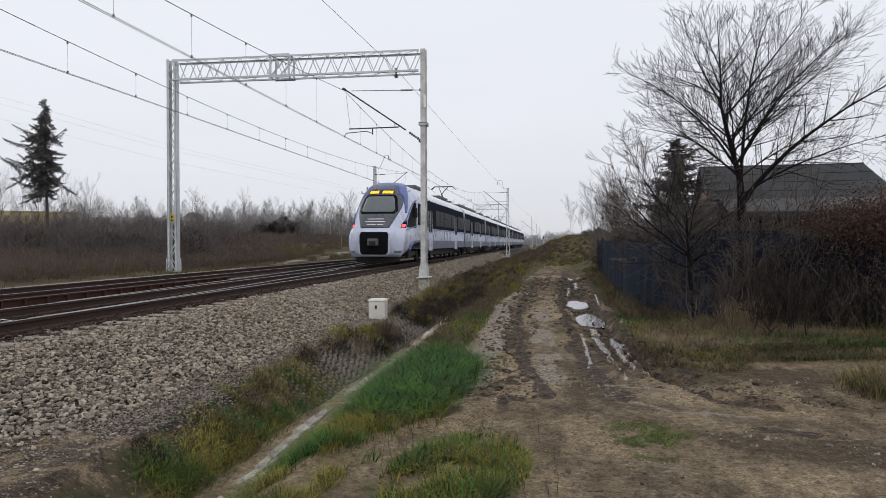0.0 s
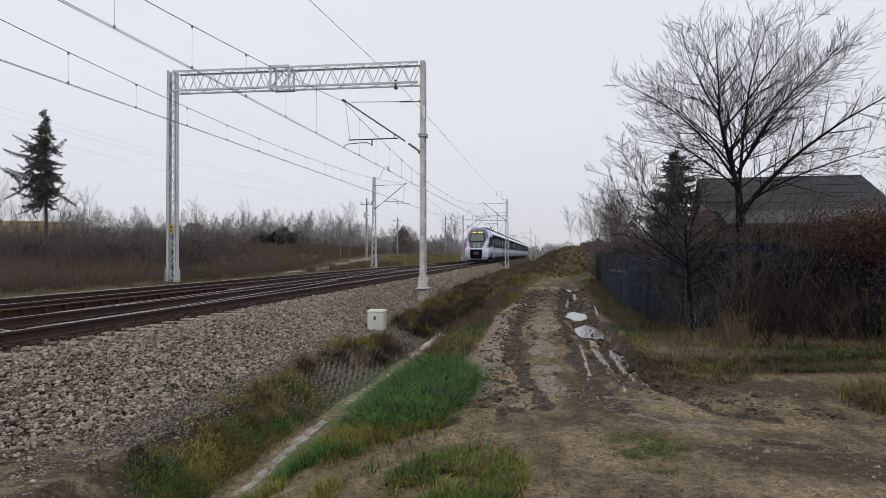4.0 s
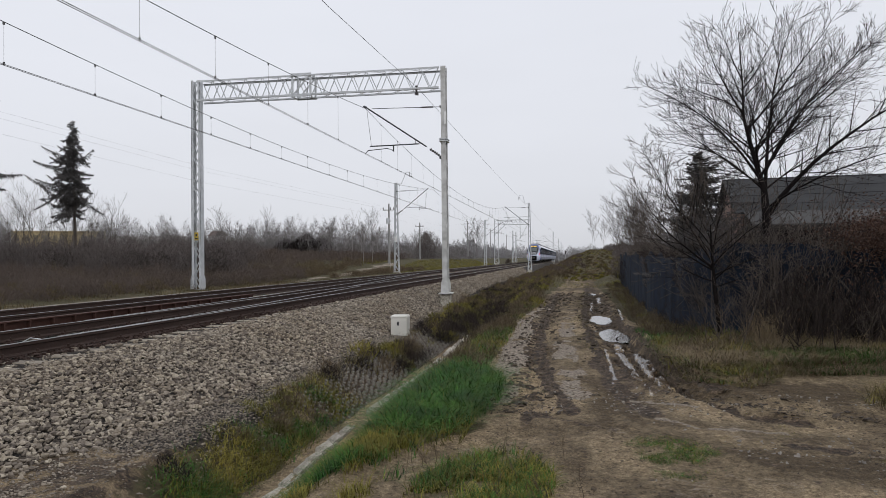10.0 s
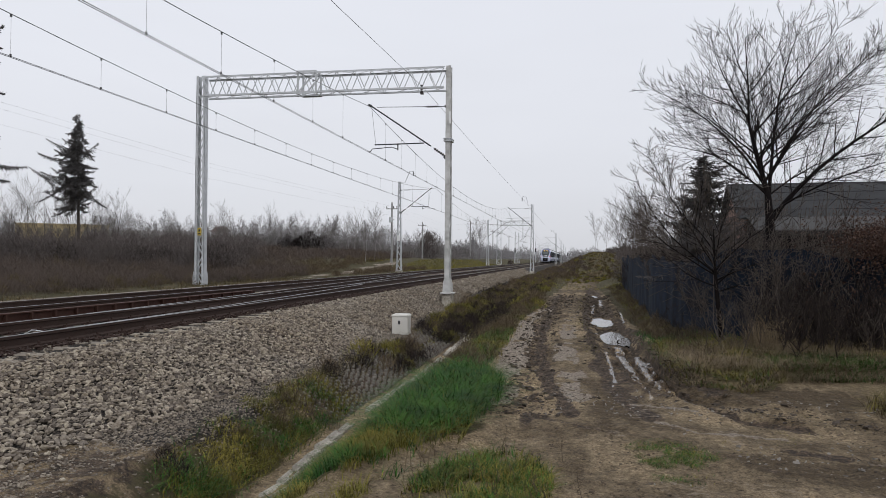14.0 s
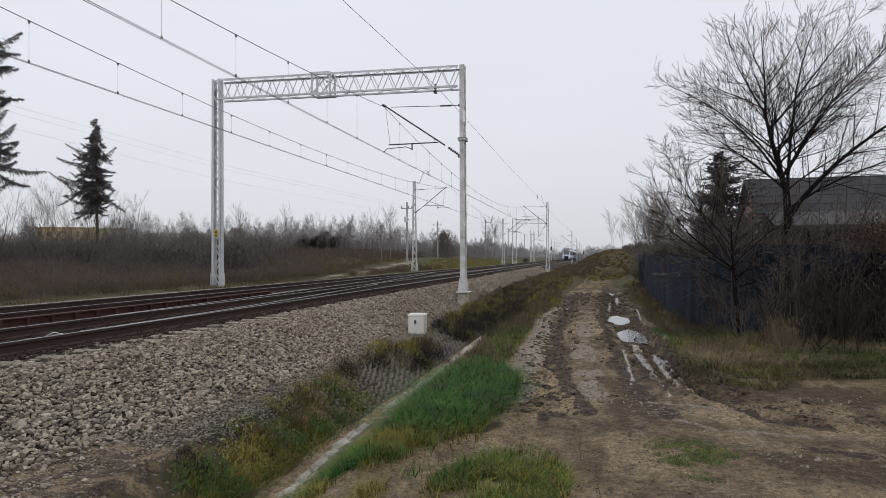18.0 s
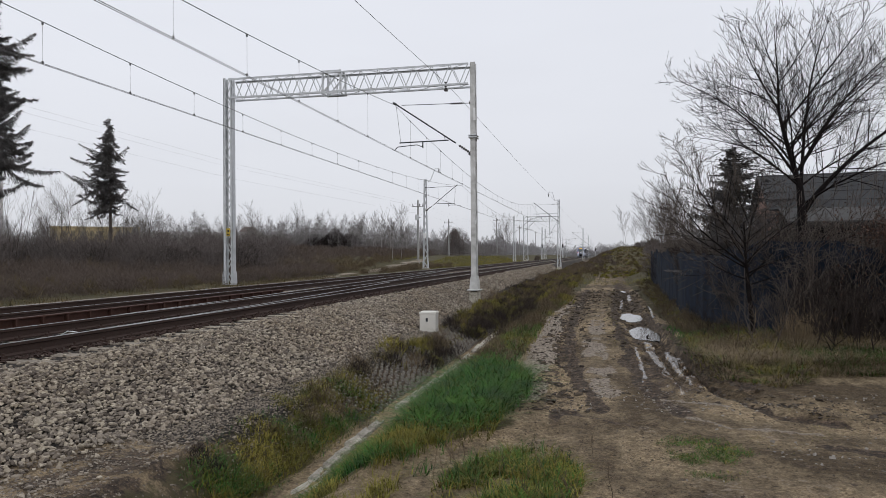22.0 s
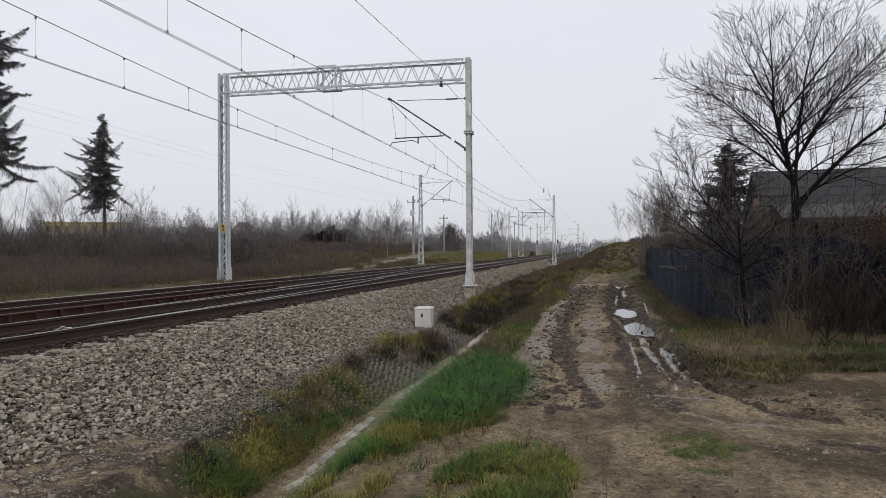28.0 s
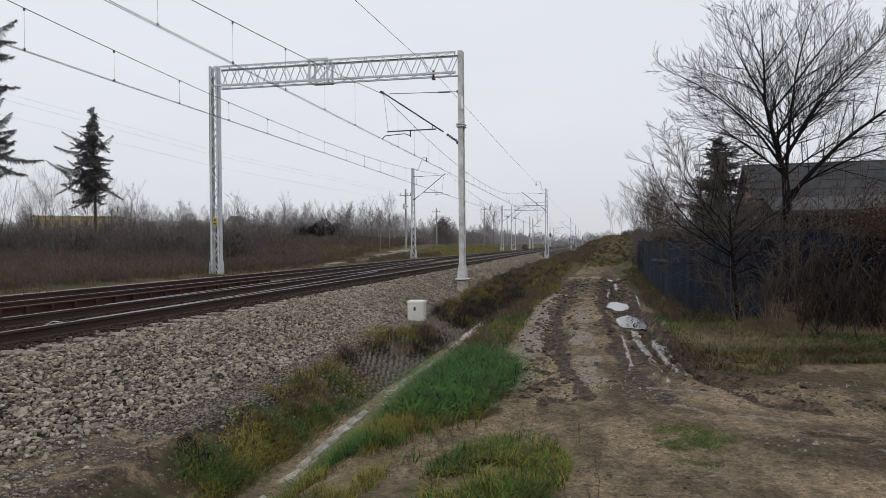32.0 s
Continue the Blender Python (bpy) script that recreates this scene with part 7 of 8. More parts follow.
# weeds: thin stalks with side shoots
def stalks(name, label, x, y, h, material, r=0.004, shoots=5, category="weeds", lean=0.2, z=None):
    rng = np.random.default_rng(len(x))
    z = height(x, y, False) - 0.03 if z is None else z
    br = []
    for px, py, pz in zip(x, y, z):
        L = h * rng.uniform(0.5, 1.2)
        d = unit(np.array([rng.normal(0, lean), rng.normal(0, lean), 1]))
        p0 = np.array([px, py, pz])
        bend = rng.normal(0, 0.12, 3) * L
        bend[2] = -abs(bend[2])
        pts = np.array([p0, p0 + d * L * 0.5, p0 + d * L + bend])
        br.append((pts, np.array([r, r * 0.8, r * 0.4])))
        for k in range(shoots):
            f = rng.uniform(0.3, 1)
            q = pts[0] + (pts[2] - pts[0]) * f
            e = unit(d + rng.normal(0, 0.7, 3) + np.array([0, 0, 0.3]))
            l2 = L * rng.uniform(0.12, 0.35)
            br.append((np.array([q, q + e * l2 * 0.5, q + e * l2]), np.array([r * 0.7, r * 0.55, r * 0.4])))
    v, t = tubes(br, 3)
    return tagged(new(name, tri_mesh(name, v, t, material)), label, category, kind="stuff")


def brush(name, label, places, rng, material, n=120, width=0.6, length=0.3, thick=0.004, upright=0.8, category="weeds", low=0.0):
    """Soft bushes of countless fine shoots; places: (x, y, z, height)."""
    P = np.repeat(np.array(places), n, axis=0)
    m = len(P)
    h = P[:, 3]
    u = low + (1 - low) * rng.random(m) ** 0.8
    u = u * rng.uniform(0.8, 1.12, m)
    R = h * width * np.sqrt(np.clip(1 - np.minimum(u, 1) ** 2, 0.02, 1)) * np.sqrt(rng.random(m))
    a = rng.uniform(0, 6.28, m)
    base = np.stack([P[:, 0] + R * np.cos(a), P[:, 1] + R * np.sin(a), P[:, 2] + h * u * 0.85], 1)
    d = np.stack([np.cos(a) * 0.45, np.sin(a) * 0.45, np.full(m, upright)], 1) + rng.normal(0, 0.38, (m, 3))
    d /= np.linalg.norm(d, axis=1)[:, None]
    L = h * length * rng.uniform(0.5, 1.3, m)
    w = np.cross(d, rng.normal(0, 1, (m, 3)))
    w *= (thick * rng.uniform(0.6, 1.4, m) / np.maximum(1e-6, np.linalg.norm(w, axis=1)))[:, None]
    tip = base + d * L[:, None]
    V = np.stack([base - w - d * (0.3 * L)[:, None], base + w - d * (0.3 * L)[:, None], tip], 1).reshape(-1, 3)
    return tagged(new(name, tri_mesh(name, V, np.arange(3 * m).reshape(-1, 3), material)), label, category, kind="stuff")


def tufts(n, x0, x1, y0, y1, h0, h1, mask=None, power=1.0):
    x, y = patch_points(n, x0, x1, y0, y1, mask, power)
    return np.stack([x, y, height(x, y, False) - 0.03, RNG.uniform(h0, h1, len(x))], 1)


br = np.random.default_rng(8)
def ditch(seed, lo=0.42, hi=0.58, scale=1.3):
    return lambda a, b: smoothstep(toe_x(b) + 0.15, toe_x(b) + 0.45, a) * smoothstep(lo, hi, fbm(a, b, scale, 3, seed)) * (1 - 0.85 * smoothstep(-3.65, -3.4, a) * smoothstep(-2.5, -2.7, a) * smoothstep(13.5, 11.5, b)) * (0.25 + 0.75 * smoothstep(10.0, 12.0, b))


brush("weeds", "dead brown weeds on the ditch slope", tufts(240, -4.7, -3.2, 8.6, 30, 0.2, 0.42, ditch(61, 0.48, 0.6)), br, M_WEED, 130, 0.7, 0.4, 0.004)
brush("weeds", "dark dead weed clump at the edge of the gravel", [(-3.46, 5.68, -0.1, 0.10), (-3.32, 5.58, -0.13, 0.10), (-3.54, 5.8, -0.09, 0.08), (-3.2, 5.5, -0.16, 0.09)], br, M_TWIG, 90, 1.2, 0.5, 0.003)
x, y = patch_points(700, -3.75, -3.1, 5.3, 6.3, lambda a, b: np.clip(1.2 - ((a + 3.25) / 0.26) ** 2 - ((b - 5.6) / 0.4) ** 2, 0, 1))
blades("grass", "green grass tuft at the edge of the gravel", x, y, 0.17, 1.9, 0.008, M_GRASS, segs=4)
brush("weeds", "dead brown weeds in the slope grass", tufts(60, -4.1, -2.9, 5.4, 9.0, 0.12, 0.3, lambda a, b: slope(a, b) * smoothstep(0.46, 0.6, fbm(a, b, 0.5, 3, 99))), br, M_WEED, 110, 0.7, 0.4, 0.003)
brush("weeds", "dark leafless weeds on the ditch slope", tufts(190, -4.3, -2.8, 10.0, 24, 0.2, 0.42, ditch(86, 0.46, 0.58)), br, M_TWIG, 150, 0.7, 0.4, 0.003)
brush("weeds", "greenish weeds on the ditch slope", tufts(240, -4.7, -2.6, 8.6, 34, 0.16, 0.34, ditch(87, 0.46, 0.58)), br, M_GRASS_Y, 120, 0.8, 0.4, 0.005)
brush("weeds", "dead grey-brown weeds filling the ditch", tufts(90, -3.4, -1.9, 16.5, 34, 0.25, 0.6), br, M_HEDGE, 220, 0.7, 0.3, 0.004)
brush("weeds", "dark green and brown herbs in the ditch", tufts(50, -3.9, -2.0, 18, 34, 0.2, 0.45), br, M_GRASS_Y, 160, 0.8, 0.35, 0.006)
brush("weeds", "dark stalks in the ditch", tufts(40, -4.2, -2.2, 17, 32, 0.3, 0.6), br, M_TWIG, 120, 0.5, 0.35, 0.004)
brush("weeds", "dead brown weeds on the ditch bank", tufts(230, -2.5, -1.2, 10.5, 30, 0.14, 0.36, lambda a, b: smoothstep(0.0, -0.25, a - left_edge(b)) * smoothstep(0.44, 0.6, fbm(a, b, 0.8, 3, 103)), 1.2), br, M_WEED, 110, 0.8, 0.4, 0.004)
brush("weeds", "dead brown weeds along the ditch", tufts(300, -4.9, -1.4, 26, 80, 0.25, 0.6, lambda a, b: smoothstep(toe_x(b), toe_x(b) + 0.4, a) * (0.1 + fbm(a, b, 1.6, 3, 65)), 1.3), br, M_WEED, 120, 0.8, 0.35, 0.009)
brush("weeds", "greenish weeds along the ditch", tufts(180, -4.9, -1.2, 24, 90, 0.2, 0.45, lambda a, b: smoothstep(toe_x(b), toe_x(b) + 0.4, a) * smoothstep(0.42, 0.6, fbm(a, b, 2.0, 3, 88)), 1.3), br, M_GRASS_Y, 130, 0.9, 0.35, 0.010)
brush("weeds", "dark bushy weeds along the ditch", tufts(260, -4.8, -1.7, 13, 60, 0.28, 0.55, lambda a, b: smoothstep(toe_x(b), toe_x(b) + 0.4, a) * smoothstep(0.5, 0.62, fbm(a, b, 2.2, 3, 96)), 1.2), br, M_HEDGE, 200, 0.9, 0.3, 0.006)
brush("weeds", "dark green weeds along the ditch", tufts(160, -4.8, -1.5, 12, 60, 0.2, 0.4, lambda a, b: smoothstep(toe_x(b), toe_x(b) + 0.4, a) * smoothstep(0.5, 0.62, fbm(a, b, 1.8, 3, 97)), 1.2), br, M_GRASS_Y, 160, 0.9, 0.35, 0.007)
brush("weeds", "straw-coloured debris along the climbing lane", tufts(90, 0.8, 3.6, 50, 95, 0.12, 0.3, lambda a, b: strip(a, b, [(1.2, 50), (2.0, 65), (2.6, 95)], 0.5)), br, M_STRAW, 70, 1.2, 0.4, 0.02)
brush("weeds", "brown weeds on the far embankment", tufts(300, -4.6, 0.5, 60, 170, 0.25, 0.5, lambda a, b: smoothstep(1.0, -1.0, a - 0.012 * (b - 60)), 1.1), br, M_WEED, 130, 1.0, 0.35, 0.022)
brush("weeds", "reddish weeds on the far embankment", tufts(120, -4.4, 1.5, 70, 170, 0.3, 0.6, sparse(0.45, 0.6, 8, 89), 1.1), br, M_TWIG_RED, 130, 1.0, 0.35, 0.022)
brush("weeds", "straw-coloured grass on the knoll", tufts(300, -0.5, 6.0, 50, 120, 0.1, 0.22, sparse(0.4, 0.55, 5, 90), 1.1), br, M_GRASS_Y, 120, 1.1, 0.35, 0.022)
brush("weeds", "withered grass on the knoll", tufts(240, -2.5, 6.0, 54, 120, 0.12, 0.26, None, 1.1), br, M_GRASS_B, 120, 1.1, 0.35, 0.022)
brush("weeds", "brown weeds before the bank", tufts(320, -21, -15.8, 44, 76, 0.25, 0.6, lambda a, b: np.abs(a - np.interp(b, [48, 64, 80], [-17.2, -18.5, -19.8])) > 0.9), br, M_WEED, 120, 0.9, 0.35, 0.012)
brush("thicket", "grey bushes on the knoll beyond the lane", tufts(50, 5.0, 14, 70, 130, 0.7, 1.5), br, M_THICKET, 420, 0.8, 0.22, 0.02, category="thicket")
brush("weeds", "rust-brown weed clump beside the far track", [(-14.6, 167, 0.35, 1.3), (-14.9, 168, 0.35, 1.0)], br, M_TWIG_RED, 400, 0.6, 0.25, 0.02)
def beyond(a, b):
    return smoothstep(-15.4, -16.8, a) * (0.3 + fbm(a, b, 2, 3, 62)) * (np.abs(a - np.interp(b, [30, 36, 48, 64, 120], [-15.1, -15.7, -17.2, -18.5, -24])) > 0.9)


brush("weeds", "reddish-brown dead weeds beyond the railway", tufts(800, -22, -16.4, 10, 50, 0.35, 0.85, beyond), br, M_TWIG_RED, 210, 0.8, 0.26, 0.0055)
brush("weeds", "pale dead weeds beyond the railway", tufts(330, -22, -16.4, 10, 60, 0.3, 0.7, beyond), br, M_GRASS_B, 160, 0.8, 0.26, 0.006)
brush("weeds", "tall reddish-brown weeds before the thicket", tufts(800, -36, -19, 24, 100, 0.6, 1.3, lambda a, b: (np.abs(a - np.interp(b, [30, 48, 64, 80, 120], [-15.1, -17.2, -18.5, -19.8, -24])) > 1.0) * smoothstep(-20.5, -22, a + 0.04 * (b - 60)) ), br, M_TWIG_RED, 220, 0.9, 0.22, 0.008)
brush("weeds", "brown weeds before the thicket", tufts(500, -40, -20, 28, 110, 0.6, 1.2, lambda a, b: smoothstep(-20.5, -22, a + 0.04 * (b - 60)) * smoothstep(0.4, 0.6, fbm(a, b, 5, 3, 91))), br, M_WEED, 180, 0.9, 0.24, 0.010)
bd, ba = br.uniform(70, 120, 44), np.radians(br.uniform(13.5, 36, 44))
stalks("far_wood", "pale stems of young birches beyond the railway", -bd * np.sin(ba), bd * np.cos(ba), 4.6, M_BIRCH, 0.022, 9, "wood", 0.05)
x, y = patch_points(5000, -4.0, -2.95, 7.8, 10.2, lambda a, b: smoothstep(0.4, 0.55, fbm(a, b, 0.35, 3, 95)) * smoothstep(10.2, 9.0, b))
blades("grass", "grass creeping over the first slope slabs", x, y, 0.09, 1.6, 0.010, M_GRASS_Y)
x, y = patch_points(30, -1.35, 0.1, 4.6, 6.0)
stalks("weeds", "dry flower stalks in the grass clump", x, y, 0.26, M_WEED, 0.003, 5)
# straw and reeds before the fence
x, y = patch_points(150, 2.75, 3.15, 11.7, 12.3)
stalks("reeds", "tuft of tall pale dry reeds", x, y, 0.6, M_STRAW, 0.005, 2, "reeds", 0.22)
x, y = patch_points(130, 2.4, 8.5, 11.4, 12.8)
stalks("reeds", "tall pale dry stalks at the foot of the hedge", x, y, 0.7, M_STRAW, 0.0045, 3, "reeds", 0.25)


def thicket(name, label, spots, rng, material, stems=10, h=3.0, levels=2, thin=0.008, spread=0.5, variants=5, kids=(5, 5), r0=0.02, sides=3, squash=1.0, fork=0.55, wander=0.07):
    """Many shrubs grown from a few patterns, turned and scaled; nobody could count them."""
    kinds = []
    for _ in range(variants):
        out = []
        for k in range(stems):
            a = rng.uniform(0, 6.28)
            d = unit(np.array([math.cos(a) * spread * rng.uniform(0.1, 1), math.sin(a) * spread * rng.uniform(0.1, 1), 1]))
            grow(rng, np.array([rng.normal(0, 0.25), rng.normal(0, 0.25), 0]), d, rng.uniform(0.6, 1.0), r0 / h, levels, out, 5, wander, 0.08, fork, list(kids), 0.5, 0.2)
        kinds.append(tubes([(p, np.maximum(r, thin / h)) for l, p, r in out], sides))
    V, T, base = [], [], 0
    for x, y, z, s in spots:
        v, t = kinds[rng.integers(variants)]
        a = rng.uniform(0, 6.28)
        c, q = math.cos(a) * s * squash, math.sin(a) * s * squash
        V.append(np.stack([x + c * v[:, 0] - q * v[:, 1], y + q * v[:, 0] + c * v[:, 1], z + s * rng.uniform(0.85, 1.15) * v[:, 2]], 1))
        T.append(t + base)
        base += len(v)
    return tagged(new(name, tri_mesh(name, np.concatenate(V), np.concatenate(T), material)), label, "thicket", kind="stuff")


def spots(n, xa, ya, ha, rng):
    out = []
    for _ in range(n):
        x, y = xa(rng), ya(rng)
        out.append((x, y, float(height(x, y, False)) - 0.1, ha(rng)))
    return out


vr = np.random.default_rng(5)
# the thicket beyond the railway, near to far
def along(n, d0, d1, a0, a1, h0, h1):
    """Places at a distance between d0 and d1 and a bearing (degrees left of the track) between a0 and a1."""
    out = []
    while len(out) < n:
        d, a = vr.uniform(d0, d1), radians(vr.uniform(a0, a1))
        x, y = -d * math.sin(a), d * math.cos(a)
        if x < -21 or a < 0:
            out.append((x, y, float(height(x, y, False)) - 0.1, vr.uniform(h0, h1)))
        elif d > 300:
            out.append((x, y, 0.2, vr.uniform(h0, h1)))
    return out


def wood(label, places, material, **k):
    return brush("thicket" if k.get("width", 0.6) > 0.4 else "far_wood", label, places, br, material, category="thicket", **k)


thicket("thicket", "dense dark brown leafless thicket beyond the railway", along(55, 40, 62, 24, 54, 1.3, 2.5), vr, M_THICKET, 9, 3, 2, 0.010, 0.45)
wood("soft dark brown thicket beyond the railway", along(150, 44, 66, 25, 54, 1.9, 3.1), M_THICKET, n=800, width=0.66, length=0.13, thick=0.0085)
wood("dark brushwood low in the thicket", along(36, 44, 62, 27, 46, 1.5, 2.6), M_TWIG, n=700, width=0.75, length=0.12, thick=0.007)
wood("reddish low scrub at the thicket's edge", along(170, 36, 50, 25, 54, 0.7, 1.3), M_TWIG_RED, n=340, width=0.9, length=0.18, thick=0.0075)
wood("dark scrub along the bank", along(55, 92, 118, 17, 30, 1.6, 2.6), M_THICKET, n=480, width=0.8, length=0.18, thick=0.018)
wood("reddish scrub on the bank", along(150, 62, 105, 13.5, 27, 0.6, 1.2), M_TWIG_RED, n=200, width=1.0, length=0.25, thick=0.016)
# The farther woods take the twig colours paled for haze.
wood("grey leafless young wood in the distance", along(250, 80, 140, 15, 36.5, 3.4, 5.8) + along(90, 80, 140, 41.3, 54, 3.6, 6.0) + along(14, 80, 130, 36.5, 41.3, 3.0, 4.4), M_TWIG_HAZE_GREY, n=560, width=0.2, length=0.10, thick=0.009)
wood("hazy brown undergrowth in the distance", along(200, 100, 170, 8, 36.5, 1.8, 3.2) + along(60, 100, 170, 41.3, 54, 2.2, 4.0), M_TWIG_HAZE_GREY, n=400, width=0.9, length=0.15, thick=0.024)
wood("pale hazy leafless wood in the distance", along(160, 150, 280, 13, 36.7, 5.5, 9.0) + along(110, 160, 280, 5.0, 13, 3.6, 5.8) + along(80, 150, 280, 41.2, 54, 5.5, 9.5), M_TWIG_HAZE_FAR, n=420, width=0.22, length=0.1, thick=0.02)
wood("pale undergrowth in the distance", along(140, 170, 300, 13, 36.6, 3.5, 6.0) + along(120, 170, 300, 4.2, 13, 2.4, 4.0) + along(60, 170, 300, 41.2, 54, 3.5, 6.0), M_TWIG_HAZE_FAR, n=320, width=0.9, length=0.14, thick=0.04)
wood("pale hazy wood on the horizon", along(220, 330, 520, -25, 9, 4, 8), M_TWIG_HAZE_FAR, n=200, width=0.5, length=0.13, thick=0.07)
wood("low hazy scrub on the horizon", along(220, 300, 480, -25, 9, 2.5, 4.2), M_TWIG_HAZE_FAR, n=200, width=1.3, length=0.16, thick=0.1)
wood("dark round bush behind the gantry", along(20, 82, 90, 19.6, 23.2, 2.2, 3.3), M_TWIG, n=1500, width=0.7, length=0.12, thick=0.013)
wood("dark bushy trees near the poles", along(5, 116, 124, 10.4, 11.9, 4.4, 5.4), M_THICKET, n=900, width=0.4, length=0.12, thick=0.018)

# hedge before and behind the fence
def hedge(n, x0, x1, y0, y1, h0, h1):
    return [(x, y, float(height(x, y, False)) - 0.05, vr.uniform(h0, h1)) for x, y in zip(vr.uniform(x0, x1, n), vr.uniform(y0, y1, n))]


thicket("hedge", "tangled dark leafless hedge before the tarp", hedge(13, 3.2, 9.5, 12.0, 12.7, 0.8, 1.5), vr, M_TWIG, 9, 1.2, 2, 0.0034, 0.75, kids=(5, 5), r0=0.014, wander=0.14)
thicket("hedge", "brown-grey twigs tangled before the tarp", hedge(12, 2.6, 9.5, 11.8, 12.7, 0.7, 1.5), vr, M_HEDGE, 9, 1.2, 2, 0.003, 0.85, kids=(6, 6), r0=0.012, wander=0.16)
thicket("hedge", "grey straggling twigs before the tarp", hedge(5, 2.5, 9.5, 11.7, 12.6, 0.9, 1.5), vr, M_TWIG_PALE, 5, 1.2, 2, 0.0026, 1.0, kids=(5, 5), r0=0.010, wander=0.18)
thicket("hedge", "brown twigs hanging over the tarp", hedge(3, 2.0, 2.4, 13.2, 20, 0.4, 0.8), vr, M_HEDGE, 6, 1.2, 2, 0.0032, 0.7, kids=(5, 5), r0=0.012, wander=0.16)
thicket("hedge", "grey-brown leafless bushes behind the tarp", hedge(14, 2.9, 10, 13.6, 16, 1.3, 2.1), vr, M_TANGLE, 10, 1.8, 2, 0.0036, 0.6, kids=(6, 6), r0=0.016, wander=0.12)
thicket("hedge", "brown-grey bushes behind the tarp", hedge(10, 2.9, 8, 13.4, 16.0, 1.5, 2.2), vr, M_HEDGE, 7, 1.8, 2, 0.0036, 0.7, kids=(6, 6), r0=0.015, wander=0.12)
thicket("hedge", "leafless bushes along the lane behind the tarp", [(x, y, 0.1, vr.uniform(1.2, 2.2)) for x, y in zip(vr.uniform(3.0, 4.5, 16), vr.uniform(18, 44, 16))], vr, M_TANGLE, 10, 1.8, 2, 0.0045, 0.6, kids=(6, 5), r0=0.016, wander=0.1)
thicket("hedge", "pale brown twigs over the tarp", hedge(14, 2.7, 8, 13.3, 14.6, 1.4, 2.1), vr, M_TANGLE, 6, 1.8, 2, 0.003, 0.9, kids=(6, 6), r0=0.012, wander=0.18)
thicket("hedge", "pale brown twigs before the tarp", hedge(5, 2.8, 8, 12.1, 12.75, 1.2, 1.9), vr, M_TWIG_PALE, 5, 1.5, 2, 0.0028, 0.9, kids=(6, 6), r0=0.010, wander=0.18)
thicket("hedge", "grey-brown tangled twigs hanging over the tarp", hedge(18, 2.9, 6.8, 13.5, 14.6, 1.9, 2.4), vr, M_TANGLE, 5, 1.5, 2, 0.0026, 0.9, kids=(6, 5), r0=0.008, fork=0.8, wander=0.2)
x, y = patch_points(110, 2.3, 7.0, 11.7, 12.7)
stalks("weeds", "upright pale stems at the foot of the hedge", x, y, 0.75, M_TANGLE, 0.0045, 2, "weeds", 0.14)
brush("weeds", "straw-coloured tufts on the verge", tufts(80, 1.5, 7, 9.8, 12.4, 0.14, 0.32, lambda a, b: smoothstep(0, 0.2, b - bank_y(a))), br, M_GRASS_B, 90, 0.9, 0.5, 0.004)
brush("weeds", "brown tufts along the lane's edge", tufts(110, 1.5, 2.6, 11.5, 40, 0.14, 0.34, lambda a, b: smoothstep(0, 0.2, a - right_edge(b)), 1.4), br, M_WEED, 90, 0.9, 0.5, 0.005)
brush("hedge", "crowns of the bare bushy trees along the lane", [(5.2, 66, 2.0, 4.6), (5.7, 64, 2.0, 4.4), (5.1, 58, 1.6, 4.0), (6.2, 60, 1.6, 3.8), (5.2, 55, 1.4, 3.0), (5.9, 52, 1.2, 2.8)], br, M_TANGLE, 600, 0.35, 0.12, 0.008, category="tree crowns")
brush("hedge", "dense brown brushwood before the tarp", hedge(20, 3.4, 9.5, 12.1, 12.75, 0.6, 1.3), br, M_HEDGE, 300, 0.5, 0.22, 0.003, category="hedge")
brush("hedge", "brushwood along the lane behind the tarp", [(x, y, 0.2, vr.uniform(1.6, 2.6)) for x, y in zip(vr.uniform(3.2, 5.5, 22), vr.uniform(28, 60, 22))], br, M_THICKET, 420, 0.5, 0.16, 0.006, category="hedge")


def by_fence(n, y0, y1, off0, off1, h0, h1):
    y = vr.uniform(y0, y1, n)
    x = np.interp(y, [13.4, 16, 20, 30, 43], [2.85, 2.35, 2.1, 2.3, 2.75]) + vr.uniform(off0, off1, n)
    return [(a, b, float(height(a, b, False)) - 0.05, vr.uniform(h0, h1)) for a, b in zip(x, y)]


brush("hedge", "brown brushwood leaning over the tarp", by_fence(24, 14.4, 40, 0.6, 1.2, 1.6, 2.1), br, M_HEDGE, 380, 0.3, 0.16, 0.0035, category="hedge", low=0.72)
brush("hedge", "dark brushwood at the end of the tarp", by_fence(6, 33, 43, 0.1, 0.5, 1.2, 2.0), br, M_HEDGE, 300, 0.5, 0.18, 0.005, category="hedge")
thicket("hedge", "thin brown shoots before the corner of the tarp", hedge(5, 2.6, 4.2, 12.2, 13.0, 1.2, 1.9), vr, M_TWIG_PALE, 5, 1.5, 2, 0.003, 0.8, kids=(7, 6), r0=0.009)
brush("hedge", "brown brushwood before the corner of the tarp", hedge(10, 3.2, 4.6, 12.3, 12.8, 0.8, 1.6), br, M_HEDGE, 220, 0.5, 0.22, 0.0026, category="hedge", low=0.2)
brush("hedge", "brown brushwood under the shed's eaves", hedge(18, 4.6, 9.5, 13.2, 14.4, 1.7, 2.4), br, M_HEDGE, 420, 0.5, 0.18, 0.0032, category="hedge", low=0.5)


